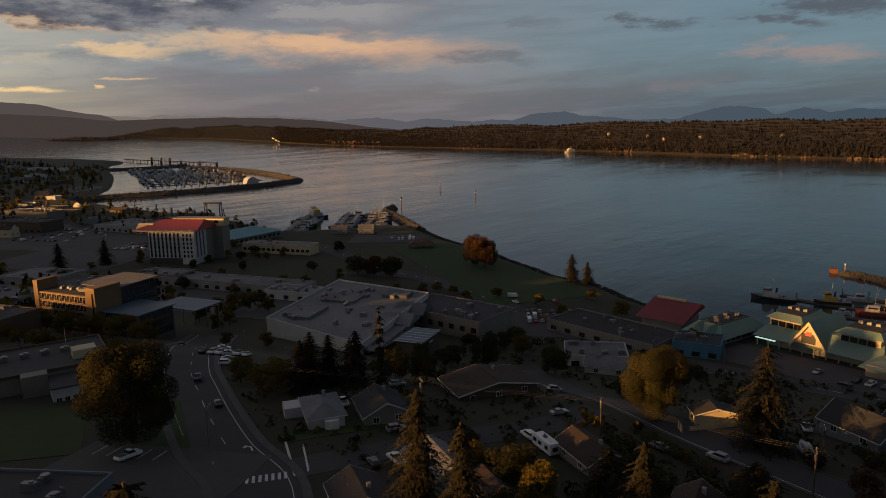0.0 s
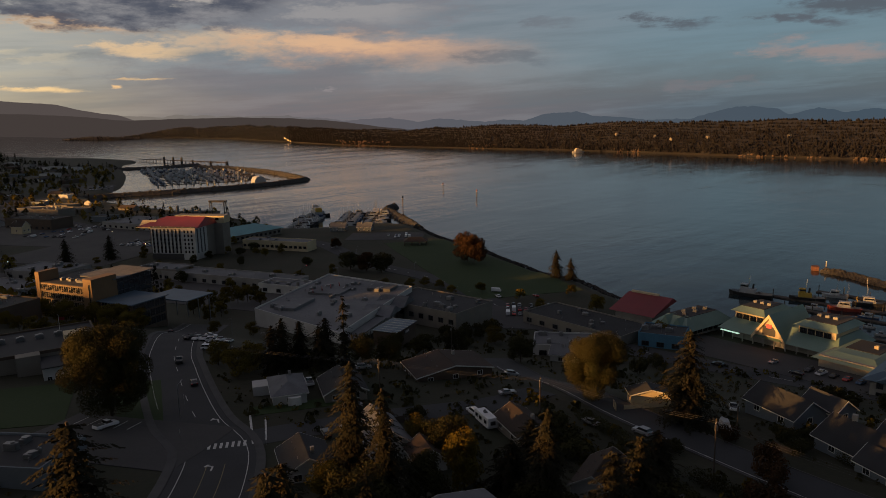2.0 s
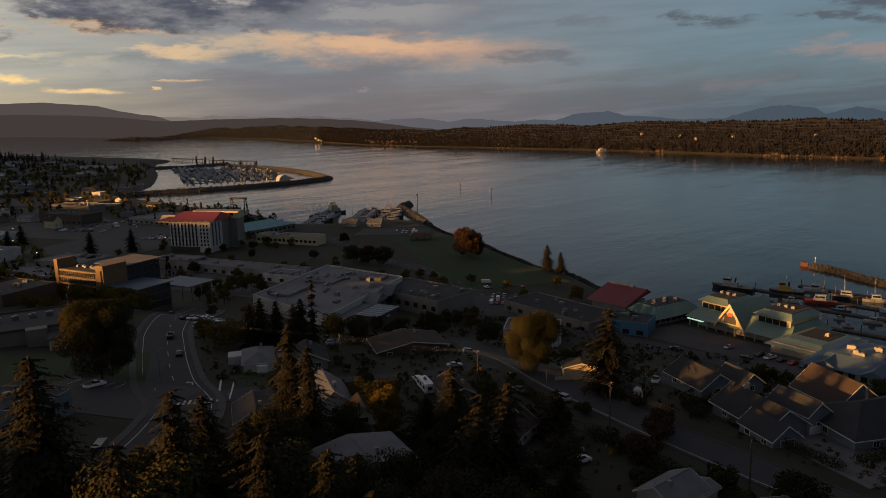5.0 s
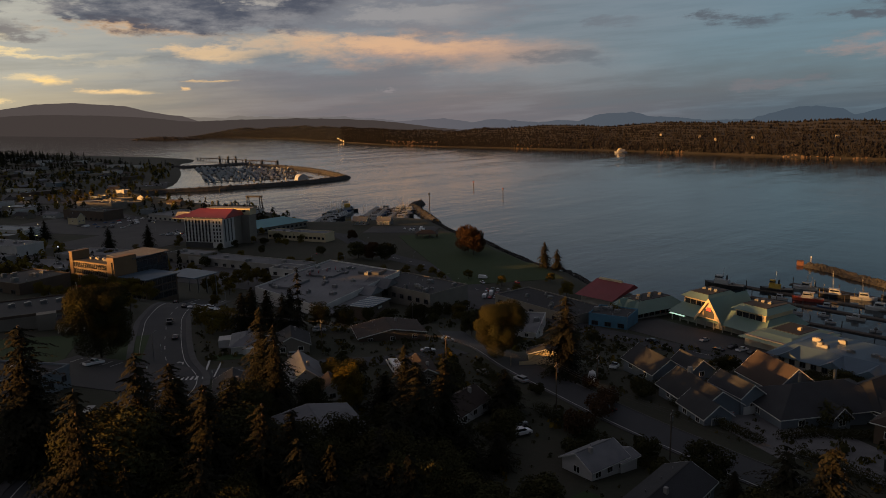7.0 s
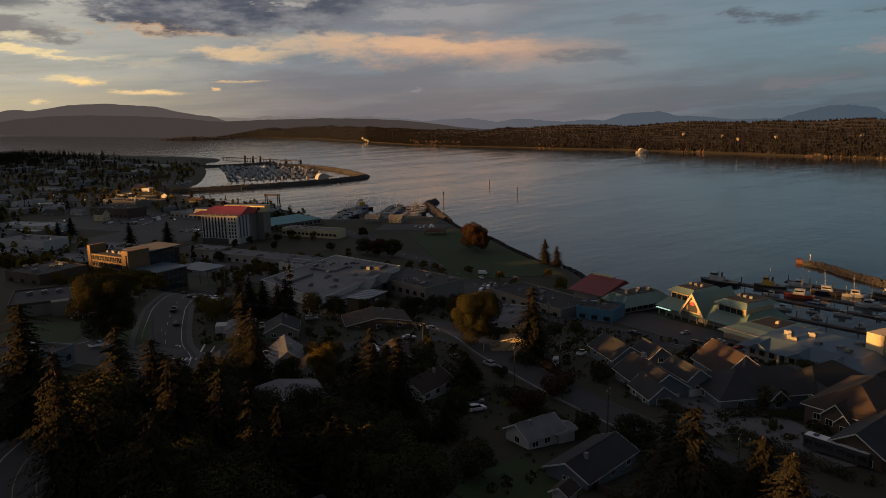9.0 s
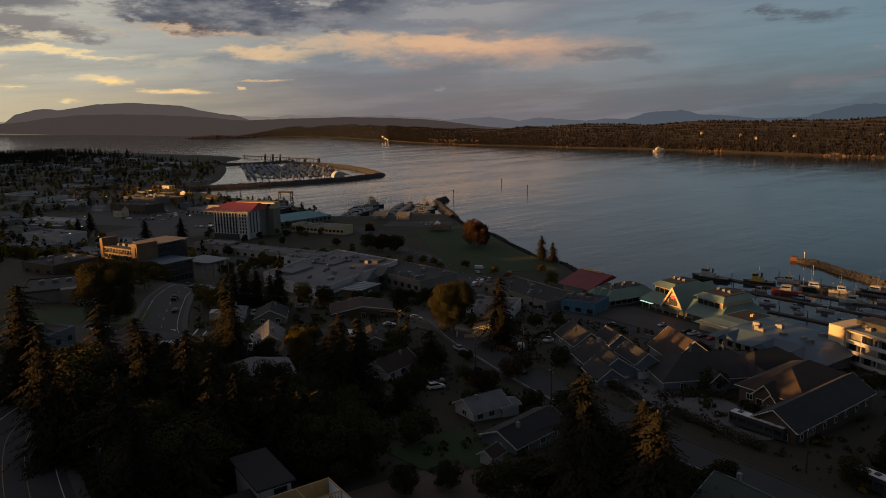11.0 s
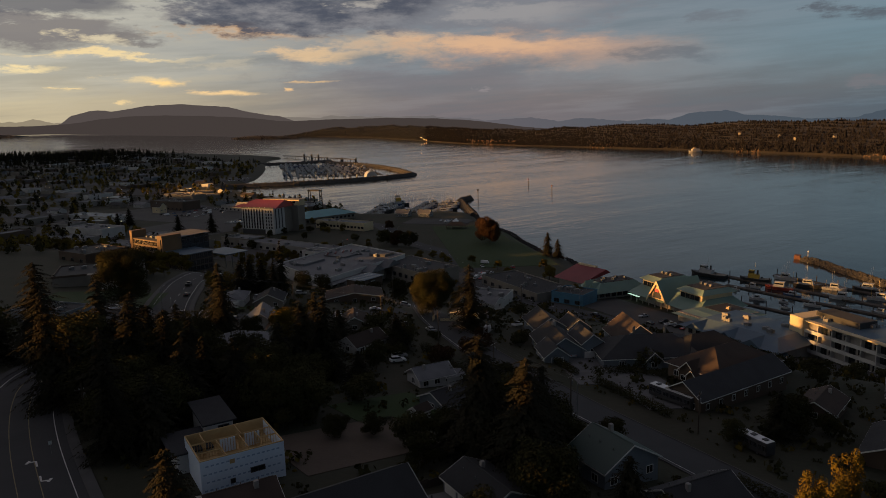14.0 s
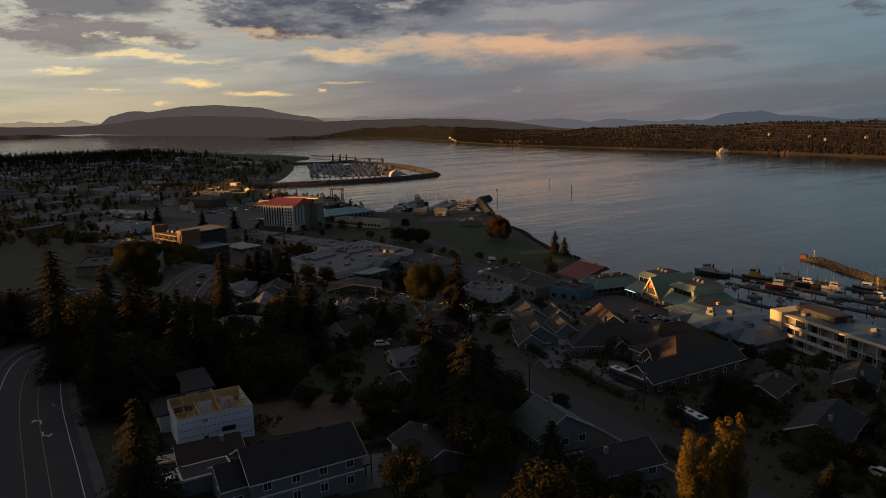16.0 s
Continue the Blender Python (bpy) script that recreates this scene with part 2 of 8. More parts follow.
M_PAINT = surface("road_paint", (0.70, 0.70, 0.68), (0.42, 0.42, 0.40), 0.8, scale=1.0, fine=9.0)
M_PAINT_Y = surface("yellow_road_paint", (0.30, 0.25, 0.12), (0.14, 0.12, 0.07), 0.8, scale=1.0, fine=9.0)
M_ROCK = surface("riprap_rock", (0.062, 0.058, 0.054), (0.030, 0.028, 0.026), 0.95, scale=0.3, fine=2.0, bump=0.8)
M_WALL_WHITE = surface("white_siding", (0.52, 0.52, 0.51), (0.40, 0.40, 0.39), 0.7, scale=0.2, fine=3.0)
M_WALL_CREAM = surface("cream_stucco", (0.60, 0.50, 0.32), (0.48, 0.40, 0.26), 0.85, scale=0.2, fine=3.0)
M_WALL_GREY = surface("grey_blue_siding", (0.16, 0.19, 0.22), (0.12, 0.145, 0.17), 0.75, scale=0.2, fine=3.0)
M_WALL_TAUPE = surface("taupe_siding", (0.22, 0.20, 0.17), (0.16, 0.145, 0.125), 0.8, scale=0.2, fine=3.0)
M_WALL_BROWN = surface("brown_siding", (0.10, 0.070, 0.050), (0.07, 0.050, 0.036), 0.8, scale=0.2, fine=3.0)
M_WALL_BLUE = surface("blue_painted_block", (0.06, 0.19, 0.30), (0.045, 0.13, 0.21), 0.75, scale=0.2, fine=3.0)
M_WALL_STONE = surface("pale_block_wall", (0.31, 0.30, 0.285), (0.22, 0.21, 0.20), 0.85, scale=0.2, fine=3.0)
M_TRIM = surface("white_trim", (0.66, 0.66, 0.64), (0.55, 0.55, 0.53), 0.6)
M_DARKTRIM = surface("dark_metal_trim", (0.05, 0.05, 0.055), (0.035, 0.035, 0.04), 0.5)
M_SHINGLE = surface("dark_asphalt_shingle", (0.030, 0.032, 0.036), (0.019, 0.020, 0.023), 0.9, scale=0.25, fine=5.0, bump=0.3, spread=0.25)
M_SHINGLE_BR = surface("brown_asphalt_shingle", (0.050, 0.034, 0.026), (0.030, 0.021, 0.017), 0.9, scale=0.25, fine=5.0, bump=0.3, spread=0.2)
M_SHINGLE_GY = surface("weathered_grey_shingle", (0.17, 0.175, 0.185), (0.10, 0.105, 0.115), 0.9, scale=0.25, fine=5.0, bump=0.2, spread=0.2)
M_ROOF_FLAT = surface("flat_roof_gravel", (0.17, 0.175, 0.185), (0.095, 0.10, 0.108), 0.9, scale=0.06, fine=1.0, spread=0.2)
M_ROOF_DARK = surface("dark_flat_roof", (0.040, 0.042, 0.046), (0.026, 0.028, 0.031), 0.85, scale=0.06, fine=1.0)
M_ROOF_RED = surface("red_metal_roof", (0.21, 0.020, 0.024), (0.15, 0.014, 0.018), 0.55, scale=0.1, fine=2.0)
M_ROOF_GREEN = surface("pale_green_metal_roof", (0.185, 0.275, 0.23), (0.135, 0.21, 0.18), 0.5, scale=0.1, fine=2.0)
M_ROOF_DKGREEN = surface("dark_green_metal_roof", (0.016, 0.050, 0.040), (0.012, 0.036, 0.030), 0.5, scale=0.1, fine=2.0)
M_ROOF_TEAL = surface("teal_metal_roof", (0.08, 0.30, 0.33), (0.06, 0.22, 0.25), 0.5, scale=0.1, fine=2.0)
M_ROOF_BLUE = surface("blue_grey_metal_roof", (0.085, 0.135, 0.185), (0.06, 0.10, 0.14), 0.5, scale=0.1, fine=2.0)
M_GLASS = surface("dark_window_glass", (0.018, 0.022, 0.028), (0.012, 0.015, 0.020), 0.08, scale=0.3, spec=0.8)
M_WOOD = surface("raw_framing_lumber", (0.52, 0.36, 0.17), (0.40, 0.27, 0.12), 0.8, scale=0.8, fine=6.0)
M_POLE = surface("weathered_pole_wood", (0.085, 0.066, 0.052), (0.052, 0.041, 0.033), 0.9, scale=0.6, fine=6.0)
M_WRAP = surface("white_house_wrap", (0.66, 0.77, 0.90), (0.58, 0.69, 0.83), 0.6, scale=0.4, fine=2.0)
M_METAL = surface("galvanised_metal", (0.25, 0.255, 0.265), (0.17, 0.175, 0.18), 0.45, 0.6)
M_BARK = surface("bark", (0.075, 0.055, 0.040), (0.045, 0.033, 0.025), 0.95, scale=1.0, fine=6.0)
M_TYRE = surface("tyre_rubber", (0.02, 0.02, 0.02), (0.014, 0.014, 0.014), 0.9)
M_EARTH = surface("bare_earth", (0.105, 0.080, 0.058), (0.075, 0.056, 0.042), 0.95, scale=0.15, fine=1.5, bump=0.3)


def leaf_surface(name, col, col2, spread):
    m = surface(name, col, col2, 0.95, scale=0.25, fine=1.6, spread=spread, spec=0.06)
    return m


M_LEAF = leaf_surface("broad_leaves", (0.028, 0.033, 0.014), (0.054, 0.046, 0.018), 0.3)
M_LEAF_Y = leaf_surface("yellow_green_leaves", (0.080, 0.070, 0.013), (0.13, 0.088, 0.016), 0.3)
M_LEAF_R = leaf_surface("reddish_leaves", (0.042, 0.025, 0.014), (0.062, 0.034, 0.017), 0.25)
M_NEEDLE = leaf_surface("conifer_needles", (0.016, 0.018, 0.012), (0.028, 0.023, 0.014), 0.3)
# far woods carry air haze as a blue tint in their base colours
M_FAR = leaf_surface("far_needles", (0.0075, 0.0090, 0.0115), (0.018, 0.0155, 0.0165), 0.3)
# paler, bluer copy with more haze painted in, for the headland
M_FARTHER = leaf_surface("haze_tinted_needles", (0.026, 0.030, 0.036), (0.036, 0.036, 0.040), 0.2)
M_WOODS = surface("distant_woods", (0.010, 0.011, 0.013), (0.021, 0.018, 0.018), 0.95, scale=0.02, fine=0.12, bump=0.6)
M_CLIFF = surface("shore_cliff_rock", (0.12, 0.08, 0.06), (0.06, 0.045, 0.036), 0.95, scale=0.05, fine=0.4, bump=0.8)


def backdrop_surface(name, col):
    """A plain distance that only glows, its hazy tone painted as emission."""
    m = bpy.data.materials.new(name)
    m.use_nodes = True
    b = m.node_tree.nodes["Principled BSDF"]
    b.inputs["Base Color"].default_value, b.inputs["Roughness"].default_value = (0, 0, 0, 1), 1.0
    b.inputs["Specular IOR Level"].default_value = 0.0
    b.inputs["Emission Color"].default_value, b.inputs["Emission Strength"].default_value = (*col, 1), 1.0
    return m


# evening haze painted into the glow; sun and sky add nothing here
M_MOUNTAIN = backdrop_surface("mountain_haze_glow", (0.086, 0.070, 0.066))
M_FOOTHILL = backdrop_surface("foothill_haze_glow", (0.056, 0.0445, 0.041))


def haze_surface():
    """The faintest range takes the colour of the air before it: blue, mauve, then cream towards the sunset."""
    m = backdrop_surface("far_range_haze_glow", (0.06, 0.07, 0.09))
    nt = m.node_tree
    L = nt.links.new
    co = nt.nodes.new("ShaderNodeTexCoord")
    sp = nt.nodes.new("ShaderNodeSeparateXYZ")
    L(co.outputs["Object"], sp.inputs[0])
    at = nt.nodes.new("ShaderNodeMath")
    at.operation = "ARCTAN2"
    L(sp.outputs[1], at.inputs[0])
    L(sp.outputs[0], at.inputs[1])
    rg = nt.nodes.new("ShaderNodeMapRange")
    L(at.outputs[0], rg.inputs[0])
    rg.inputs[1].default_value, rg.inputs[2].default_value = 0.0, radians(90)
    # haze over the range is painted into its emission, tinted by bearing
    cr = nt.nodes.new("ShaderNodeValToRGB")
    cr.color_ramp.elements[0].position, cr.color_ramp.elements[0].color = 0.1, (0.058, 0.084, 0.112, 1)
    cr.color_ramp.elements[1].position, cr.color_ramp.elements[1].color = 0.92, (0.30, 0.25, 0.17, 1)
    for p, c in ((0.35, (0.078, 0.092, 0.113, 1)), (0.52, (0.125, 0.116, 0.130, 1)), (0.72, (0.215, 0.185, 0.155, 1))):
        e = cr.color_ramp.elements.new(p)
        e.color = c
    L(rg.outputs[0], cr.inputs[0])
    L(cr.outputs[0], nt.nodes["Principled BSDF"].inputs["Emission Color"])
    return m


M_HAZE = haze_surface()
# ---- mesh helpers ----
def mesh_from(name, verts, faces, mats=(), smooth=False):
    me = bpy.data.meshes.new(name)
    me.from_pydata([tuple(v) for v in verts], [], [tuple(f) for f in faces])
    for m in (mats if isinstance(mats, (list, tuple)) else [mats]):
        me.materials.append(m)
    if smooth:
        me.polygons.foreach_set("use_smooth", [True] * len(me.polygons))
    me.update()
    return me


def part(name, bm, material, parent=None, label=""):
    """Links a bmesh as one mesh object under a thing or a part."""
    me = bpy.data.meshes.new(name)
    bm.to_mesh(me)
    bm.free()
    me.materials.append(material)
    ob = new(name, me)
    ob.parent = parent
    return tagged(ob, label) if label else ob


def thing(name, at, turn=0.0, label="", category="", group="", kind=""):
    ob = new(name)
    ob.empty_display_size = 0.5
    ob.matrix_world = pose(*at, 0, 0, turn)
    return tagged(ob, label, category, group, kind)


def add_box(bm, x0, y0, z0, x1, y1, z1, turn=0.0):
    m = Matrix.Translation(((x0 + x1) / 2, (y0 + y1) / 2, (z0 + z1) / 2)) @ Matrix.Rotation(turn, 4, "Z") @ Matrix.Diagonal((x1 - x0, y1 - y0, z1 - z0, 1))
    bmesh.ops.create_cube(bm, size=1.0, matrix=m)
    return bm


def box(x0, y0, z0, x1, y1, z1, bevel=0.0):
    bm = add_box(bmesh.new(), x0, y0, z0, x1, y1, z1)
    if bevel:
        bmesh.ops.bevel(bm, geom=bm.edges[:], offset=bevel, segments=2, affect="EDGES")
    return bm


def add_tube(bm, a, b, r0, r1, n=8):
    a, b = Vector(a), Vector(b)
    d = b - a
    m = Matrix.Translation((a + b) / 2) @ d.to_track_quat("Z", "Y").to_matrix().to_4x4()
    bmesh.ops.create_cone(bm, cap_ends=True, segments=n, radius1=r0, radius2=r1, depth=d.length, matrix=m)
    return bm


def tube(a, b, r0, r1, n=8):
    return add_tube(bmesh.new(), a, b, r0, r1, n)


def prism(pts, z0, z1):
    """A solid between two heights over a closed outline."""
    bm = bmesh.new()
    lo = [bm.verts.new((x, y, z0)) for x, y in pts]
    hi = [bm.verts.new((x, y, z1)) for x, y in pts]
    bm.faces.new(hi)
    bm.faces.new(lo[::-1])
    n = len(pts)
    for i in range(n):
        bm.faces.new((lo[i], lo[(i + 1) % n], hi[(i + 1) % n], hi[i]))
    bmesh.ops.recalc_face_normals(bm, faces=bm.faces[:])
    return bm


def solid(verts, faces):
    bm = bmesh.new()
    vs = [bm.verts.new(v) for v in verts]
    for f in faces:
        bm.faces.new([vs[i] for i in f])
    bmesh.ops.recalc_face_normals(bm, faces=bm.faces[:])
    return bm


# ---- land ----
SLOPE_U = np.array([-900.0, -400, -100, 35, 109, 165, 182, 207, 250, 300, 450])
SLOPE_Z = np.array([50.0, 48, 44, 41, 31.6, 28, 26.5, 18, 10, 7, 4])
COAST = [(150, -900), (228, -300), (262, -150), (290, -60), (306, 10), (320, 90), (330, 130), (344, 158), (362, 185), (367, 214), (377, 233), (393, 265),
         (412, 298), (427, 339), (439, 363), (468, 412), (462, 440), (430, 455), (398, 480), (390, 505), (405, 577), (413, 635), (402, 742), (406, 832),
         (408, 915), (460, 965), (525, 1060), (595, 1190), (675, 1350), (765, 1540), (865, 1650), (880, 1880), (772, 2500), (640, 2720), (420, 2800), (100, 2850), (-900, 2900), (-900, -900)]


def rise(x, y):
    """Height of the open land, before it falls to the shore."""
    u = np.asarray(x, float) + 0.3 * np.asarray(y, float)
    s = 0.0
    for k in (-8, -4, 0, 4, 8):
        s = s + np.interp(u + k, SLOPE_U, SLOPE_Z)
    return s / 5


def shore_distance(x, y):
    """Distance from the shore, positive on land."""
    x, y = np.asarray(x, float), np.asarray(y, float)
    best = np.full(x.shape, 1e9)
    inside = np.zeros(x.shape, bool)
    for (ax, ay), (bx, by) in zip(COAST, COAST[1:] + COAST[:1]):
        dx, dy = bx - ax, by - ay
        t = np.clip(((x - ax) * dx + (y - ay) * dy) / (dx * dx + dy * dy), 0, 1)
        best = np.minimum(best, np.hypot(x - ax - t * dx, y - ay - t * dy))
        if ay != by:
            cross = ((ay > y) != (by > y)) & (x < dx * (y - ay) / dy + ax)
            inside ^= cross
    return np.where(inside, best, -best)


def height(x, y):
    return np.minimum(rise(x, y), shore_distance(x, y) * 0.45 - 0.6)


def ground_z(x, y):
    return float(height(np.array([x]), np.array([y]))[0])


def build_ground():
    def axis(parts):
        out = []
        for a, b, step in parts:
            out += list(np.arange(a, b, step))
        return np.array(out + [parts[-1][1]])
    xs = axis([(-900, -100, 50), (-100, 480, 6), (480, 1000, 25)])
    ys = axis([(-900, -170, 40), (-170, 480, 6), (480, 1000, 14), (1000, 4320, 45)])
    X, Y = np.meshgrid(xs, ys)
    Z = np.maximum(height(X, Y), -4.0)
    verts = np.stack([X.ravel(), Y.ravel(), Z.ravel()], 1).tolist()
    nx, ny = len(xs), len(ys)
    faces = []
    for j in range(ny - 1):
        for i in range(nx - 1):
            a = j * nx + i
            q = (a, a + 1, a + nx + 1, a + nx)
            if max(Z.ravel()[k] for k in q) > -3.9:
                faces.append(q)
    g = new("ground", mesh_from("ground", verts, faces, M_GROUND, True))
    tagged(g, "sloping town ground of dark grass and bare earth", "ground", kind="structure")


def drape(name, outline_rows, mat, dz, parent=None):
    """A thin sheet laid on the land; rows of points of equal length."""
    rows = outline_rows
    verts, faces = [], []
    n = len(rows[0])
    for r in rows:
        z = height(np.array([p[0] for p in r]), np.array([p[1] for p in r])) + dz
        verts += [(p[0], p[1], float(h)) for p, h in zip(r, z)]
    top = len(verts)
    verts += [(x, y, z - dz - 0.4) for x, y, z in verts]
    for j in range(len(rows) - 1):
        for i in range(n - 1):
            a = j * n + i
            faces.append((a, a + 1, a + n + 1, a + n))
    rim = [j * n for j in range(len(rows))] + [(len(rows) - 1) * n + i for i in range(1, n)] + [j * n + n - 1 for j in range(len(rows) - 2, -1, -1)] + [i for i in range(n - 2, 0, -1)]
    for a, b in zip(rim, rim[1:] + rim[:1]):
        faces.append((a, b, b + top, a + top))
    ob = new(name, mesh_from(name, verts, faces, mat))
    ob.parent = parent
    return ob


def smooth_line(pts, step=4.0):
    """A Catmull-Rom line through the points, in even steps."""
    P = [Vector((*p, 0)) for p in pts]
    P = [2 * P[0] - P[1]] + P + [2 * P[-1] - P[-2]]
    out = []
    for i in range(1, len(P) - 2):
        n = max(2, int((P[i + 1] - P[i]).length / step))
        for k in range(n):
            t = k / n
            a, b, c, d = P[i - 1], P[i], P[i + 1], P[i + 2]
            out.append(0.5 * ((2 * b) + (c - a) * t + (2 * a - 5 * b + 4 * c - d) * t * t + (3 * b - a - 3 * c + d) * t ** 3))
    out.append(P[-2])
    return [(v.x, v.y) for v in out]


def offset_line(line, off):
    out = []
    for i, (x, y) in enumerate(line):
        a, b = line[max(0, i - 1)], line[min(len(line) - 1, i + 1)]
        d = math.hypot(b[0] - a[0], b[1] - a[1]) or 1.0
        out.append((x - (b[1] - a[1]) / d * off, y + (b[0] - a[0]) / d * off))
    return out


def strip(name, line, off0, off1, mat, dz, parent=None, cols=2):
    rows = [offset_line(line, off0 + (off1 - off0) * k / (cols - 1)) for k in range(cols)]
    rows = list(zip(*rows))
    return drape(name, [list(r) for r in rows], mat, dz, parent)


def dashes(name, line, off, width, on, gap, mat, dz, parent):
    """One painted dash after another along a line."""
    acc, k = 0.0, 0
    seg = []
    for a, b in zip(line, line[1:]):
        acc += math.hypot(b[0] - a[0], b[1] - a[1])
        if acc % (on + gap) < on:
            seg.append(a)
        elif len(seg) > 1:
            strip(name, seg, off - width / 2, off + width / 2, mat, dz, parent)
            seg = []
        else:
            seg = []


def patch(name, cx, cy, turn, lx, ly, mat, dz, label="", category="", kind="structure", parent=None):
    c, s = math.cos(radians(turn)), math.sin(radians(turn))
    nx, ny = max(2, int(lx / 5) + 1), max(2, int(ly / 5) + 1)
    rows = [[(cx + c * u - s * v, cy + s * u + c * v) for u in np.linspace(-lx / 2, lx / 2, nx)] for v in np.linspace(-ly / 2, ly / 2, ny)]
    ob = drape(name, rows, mat, dz, parent)
    return tagged(ob, label, category, kind=kind) if label else ob


build_ground()
def far_level(az):
    """Height to which the water sheet is drawn up at its far edge, where the strait runs on out of sight."""
    return float(np.interp(az, [61, 64, 67, 70, 76, 80, 90], [0, 0, 6, 21, 43, 58, 60]))


def build_sea():
    radii = [0, 150, 300, 500, 800, 1200, 1800, 2400, 3000, 3300, 3600, 3900, 4200, 4500, 4700, 4900]
    verts, faces = [], []
    n = 73
    for r in radii:
        for k in range(n):
            az = -60 + 180 * k / (n - 1)
            q = min(1.0, max(0.0, (r - 3000) / 1900))
            verts.append((r * math.cos(radians(az)), r * math.sin(radians(az)) - 70, far_level(az) * q * q * (3 - 2 * q)))
    for j in range(len(radii) - 1):
        for k in range(n - 1):
            i = j * n + k
            faces.append((i, i + n, i + n + 1, i + 1))
    return new("water", mesh_from("water", verts, faces, M_WATER, True))


sea = build_sea()
tagged(sea, "calm grey sea strait reflecting the evening sky", "water", kind="structure")


# ---- far shores ----
def far_hills(name, shore, depth, label, trees, seed, rough=10.0, slope=None, leaf=None):
    """shore: x, y and crest height, point by point. The land rises away from the town; small conifers stand on it."""
    rng = random.Random(seed)
    pts = []
    for (ax, ay, ah), (bx, by, bh) in zip(shore, shore[1:]):
        n = max(2, int(math.hypot(bx - ax, by - ay) / 22))
        for k in range(n):
            t = k / n
            t2 = t * t * (3 - 2 * t)
            pts.append((ax + (bx - ax) * t, ay + (by - ay) * t, ah + (bh - ah) * t2))
    pts.append(shore[-1])
    rows = (-12, 0, 5, 12, 22, 35, 52, 74, 100, 130, 165, 205, 250, 300, 360, 420)
    verts, faces, spots = [], [], []
    for i, (x, y, h) in enumerate(pts):
        d = Vector((x, y + 70, 0)).normalized()
        wob = 14 * noise.noise((x * 0.012, y * 0.012, seed))
        for r in rows:
            q = max(0.0, r) / rows[-1]
            px, py = x + d.x * (r * depth / 420 + wob), y + d.y * (r * depth / 420 + wob)
            e = q ** 0.55
            z = -1.5 if r < 0 else 0.4 + max(0.0, h - 12) * e + rough * e * noise.noise((px * 0.006, py * 0.006, seed)) + 3 * min(1, q * 6) * noise.noise((px * 0.03, py * 0.03, seed))
            verts.append((px, py, z))
            if r >= 5:
                spots.append((px, py, z))
    n = len(rows)
    for i in range(len(pts) - 1):
        for j in range(n - 1):
            a = i * n + j
            faces.append((a, a + 1, a + n + 1, a + n))
    hill = new(name, mesh_from(name, verts, faces, slope or M_WOODS, True))
    tagged(hill, label, "hills", kind="structure")
    tv, tf = [], []
    for k in range(trees):
        x, y, z = spots[rng.randrange(len(spots))]
        x, y = x + rng.uniform(-14, 14), y + rng.uniform(-14, 14)
        hh = rng.uniform(2.2, 4.6) + (rng.uniform(1, 4) if rng.random() < 0.15 else 0)
        r = hh * rng.uniform(0.3, 0.5)
        base = len(tv)
        tilt = rng.uniform(-0.6, 0.6)
        for q in range(5):
            a = q * 1.2566 + tilt
            tv.append((x + r * math.cos(a), y + r * math.sin(a), z - 1))
        for q in range(5):
            a = q * 1.2566 + 0.6 + tilt
            tv.append((x + r * 0.62 * math.cos(a), y + r * 0.62 * math.sin(a), z + hh * 0.5))
        tv.append((x, y, z + hh))
        for q in range(5):
            p = (q + 1) % 5
            tf += [(base + q, base + p, base + 5 + q), (base + p, base + 5 + p, base + 5 + q), (base + 5 + q, base + 5 + p, base + 10)]
    woods = new("far_conifer_woods", mesh_from("far_conifer_woods", tv, tf, leaf or M_FAR))
    tagged(woods, "dense dark conifer woods on the far shore", "woods", kind="stuff")
    return pts


ISLAND = [(1330, -420, 60), (1420, -60, 70), (1470, 185, 72), (1496, 450, 72), (1552, 700, 74), (1592, 890, 64), (1590, 1080, 66), (1612, 1290, 58), (1630, 1560, 52), (1665, 1821, 56), (1800, 2250, 64)]
HEADLAND = [(1790, 2220, 62), (1990, 2850, 66), (2090, 3500, 58), (2070, 3780, 40), (2010, 3960, 16)]
far_hills("island_shore", ISLAND, 420, "long low wooded island across the strait", 34000, 3)
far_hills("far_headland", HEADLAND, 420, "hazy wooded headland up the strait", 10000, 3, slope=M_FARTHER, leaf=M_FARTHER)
far_hills("far_point", [(1890, 3600, 22), (1700, 3720, 30), (1500, 3830, 14)], 60, "low wooded islet off the hills", 400, 9, 3.0)
far_hills("river_spit", [(752, 4170, 30), (690, 4190, 62), (560, 4210, 78), (360, 4230, 84), (60, 4240, 90), (-300, 4240, 90)], 240, "low wooded point beyond the town", 1500, 11, 4.0)


def skyline(name, crest, foot, r, mat, rough, seed, label):
    """A far range: crest and foot as bearings and angles of height seen from over the town."""
    ca, ce = [c[0] for c in crest], [c[1] for c in crest]
    fa, fe = [c[0] for c in foot], [c[1] for c in foot]
    lo, hi = min(ca), max(ca)
    n = int((hi - lo) * 7)
    verts, faces = [], []
    for i in range(n + 1):
        a = lo + (hi - lo) * i / n
        x, y = r * math.cos(radians(a)), r * math.sin(radians(a)) - 70
        e = float(np.interp(a, ca, ce)) + rough * (noise.noise((a * 0.8, 0.3, seed)) + 0.7 * noise.noise((a * 2.7, 0.1, seed)))
        z1 = 99 + r * math.tan(radians(e))
        z0 = min(z1 - 1, 97 + r * math.tan(radians(float(np.interp(a, fa, fe)))))
        for k, q in enumerate((0, 0.5, 0.85, 1)):
            g = 1 - 0.02 * (1 - q)
            verts.append((x * g, y * g, z0 + (z1 - z0) * q))
    for i in range(n):
        for j in range(3):
            a = i * 4 + j
            faces.append((a, a + 4, a + 5, a + 1))
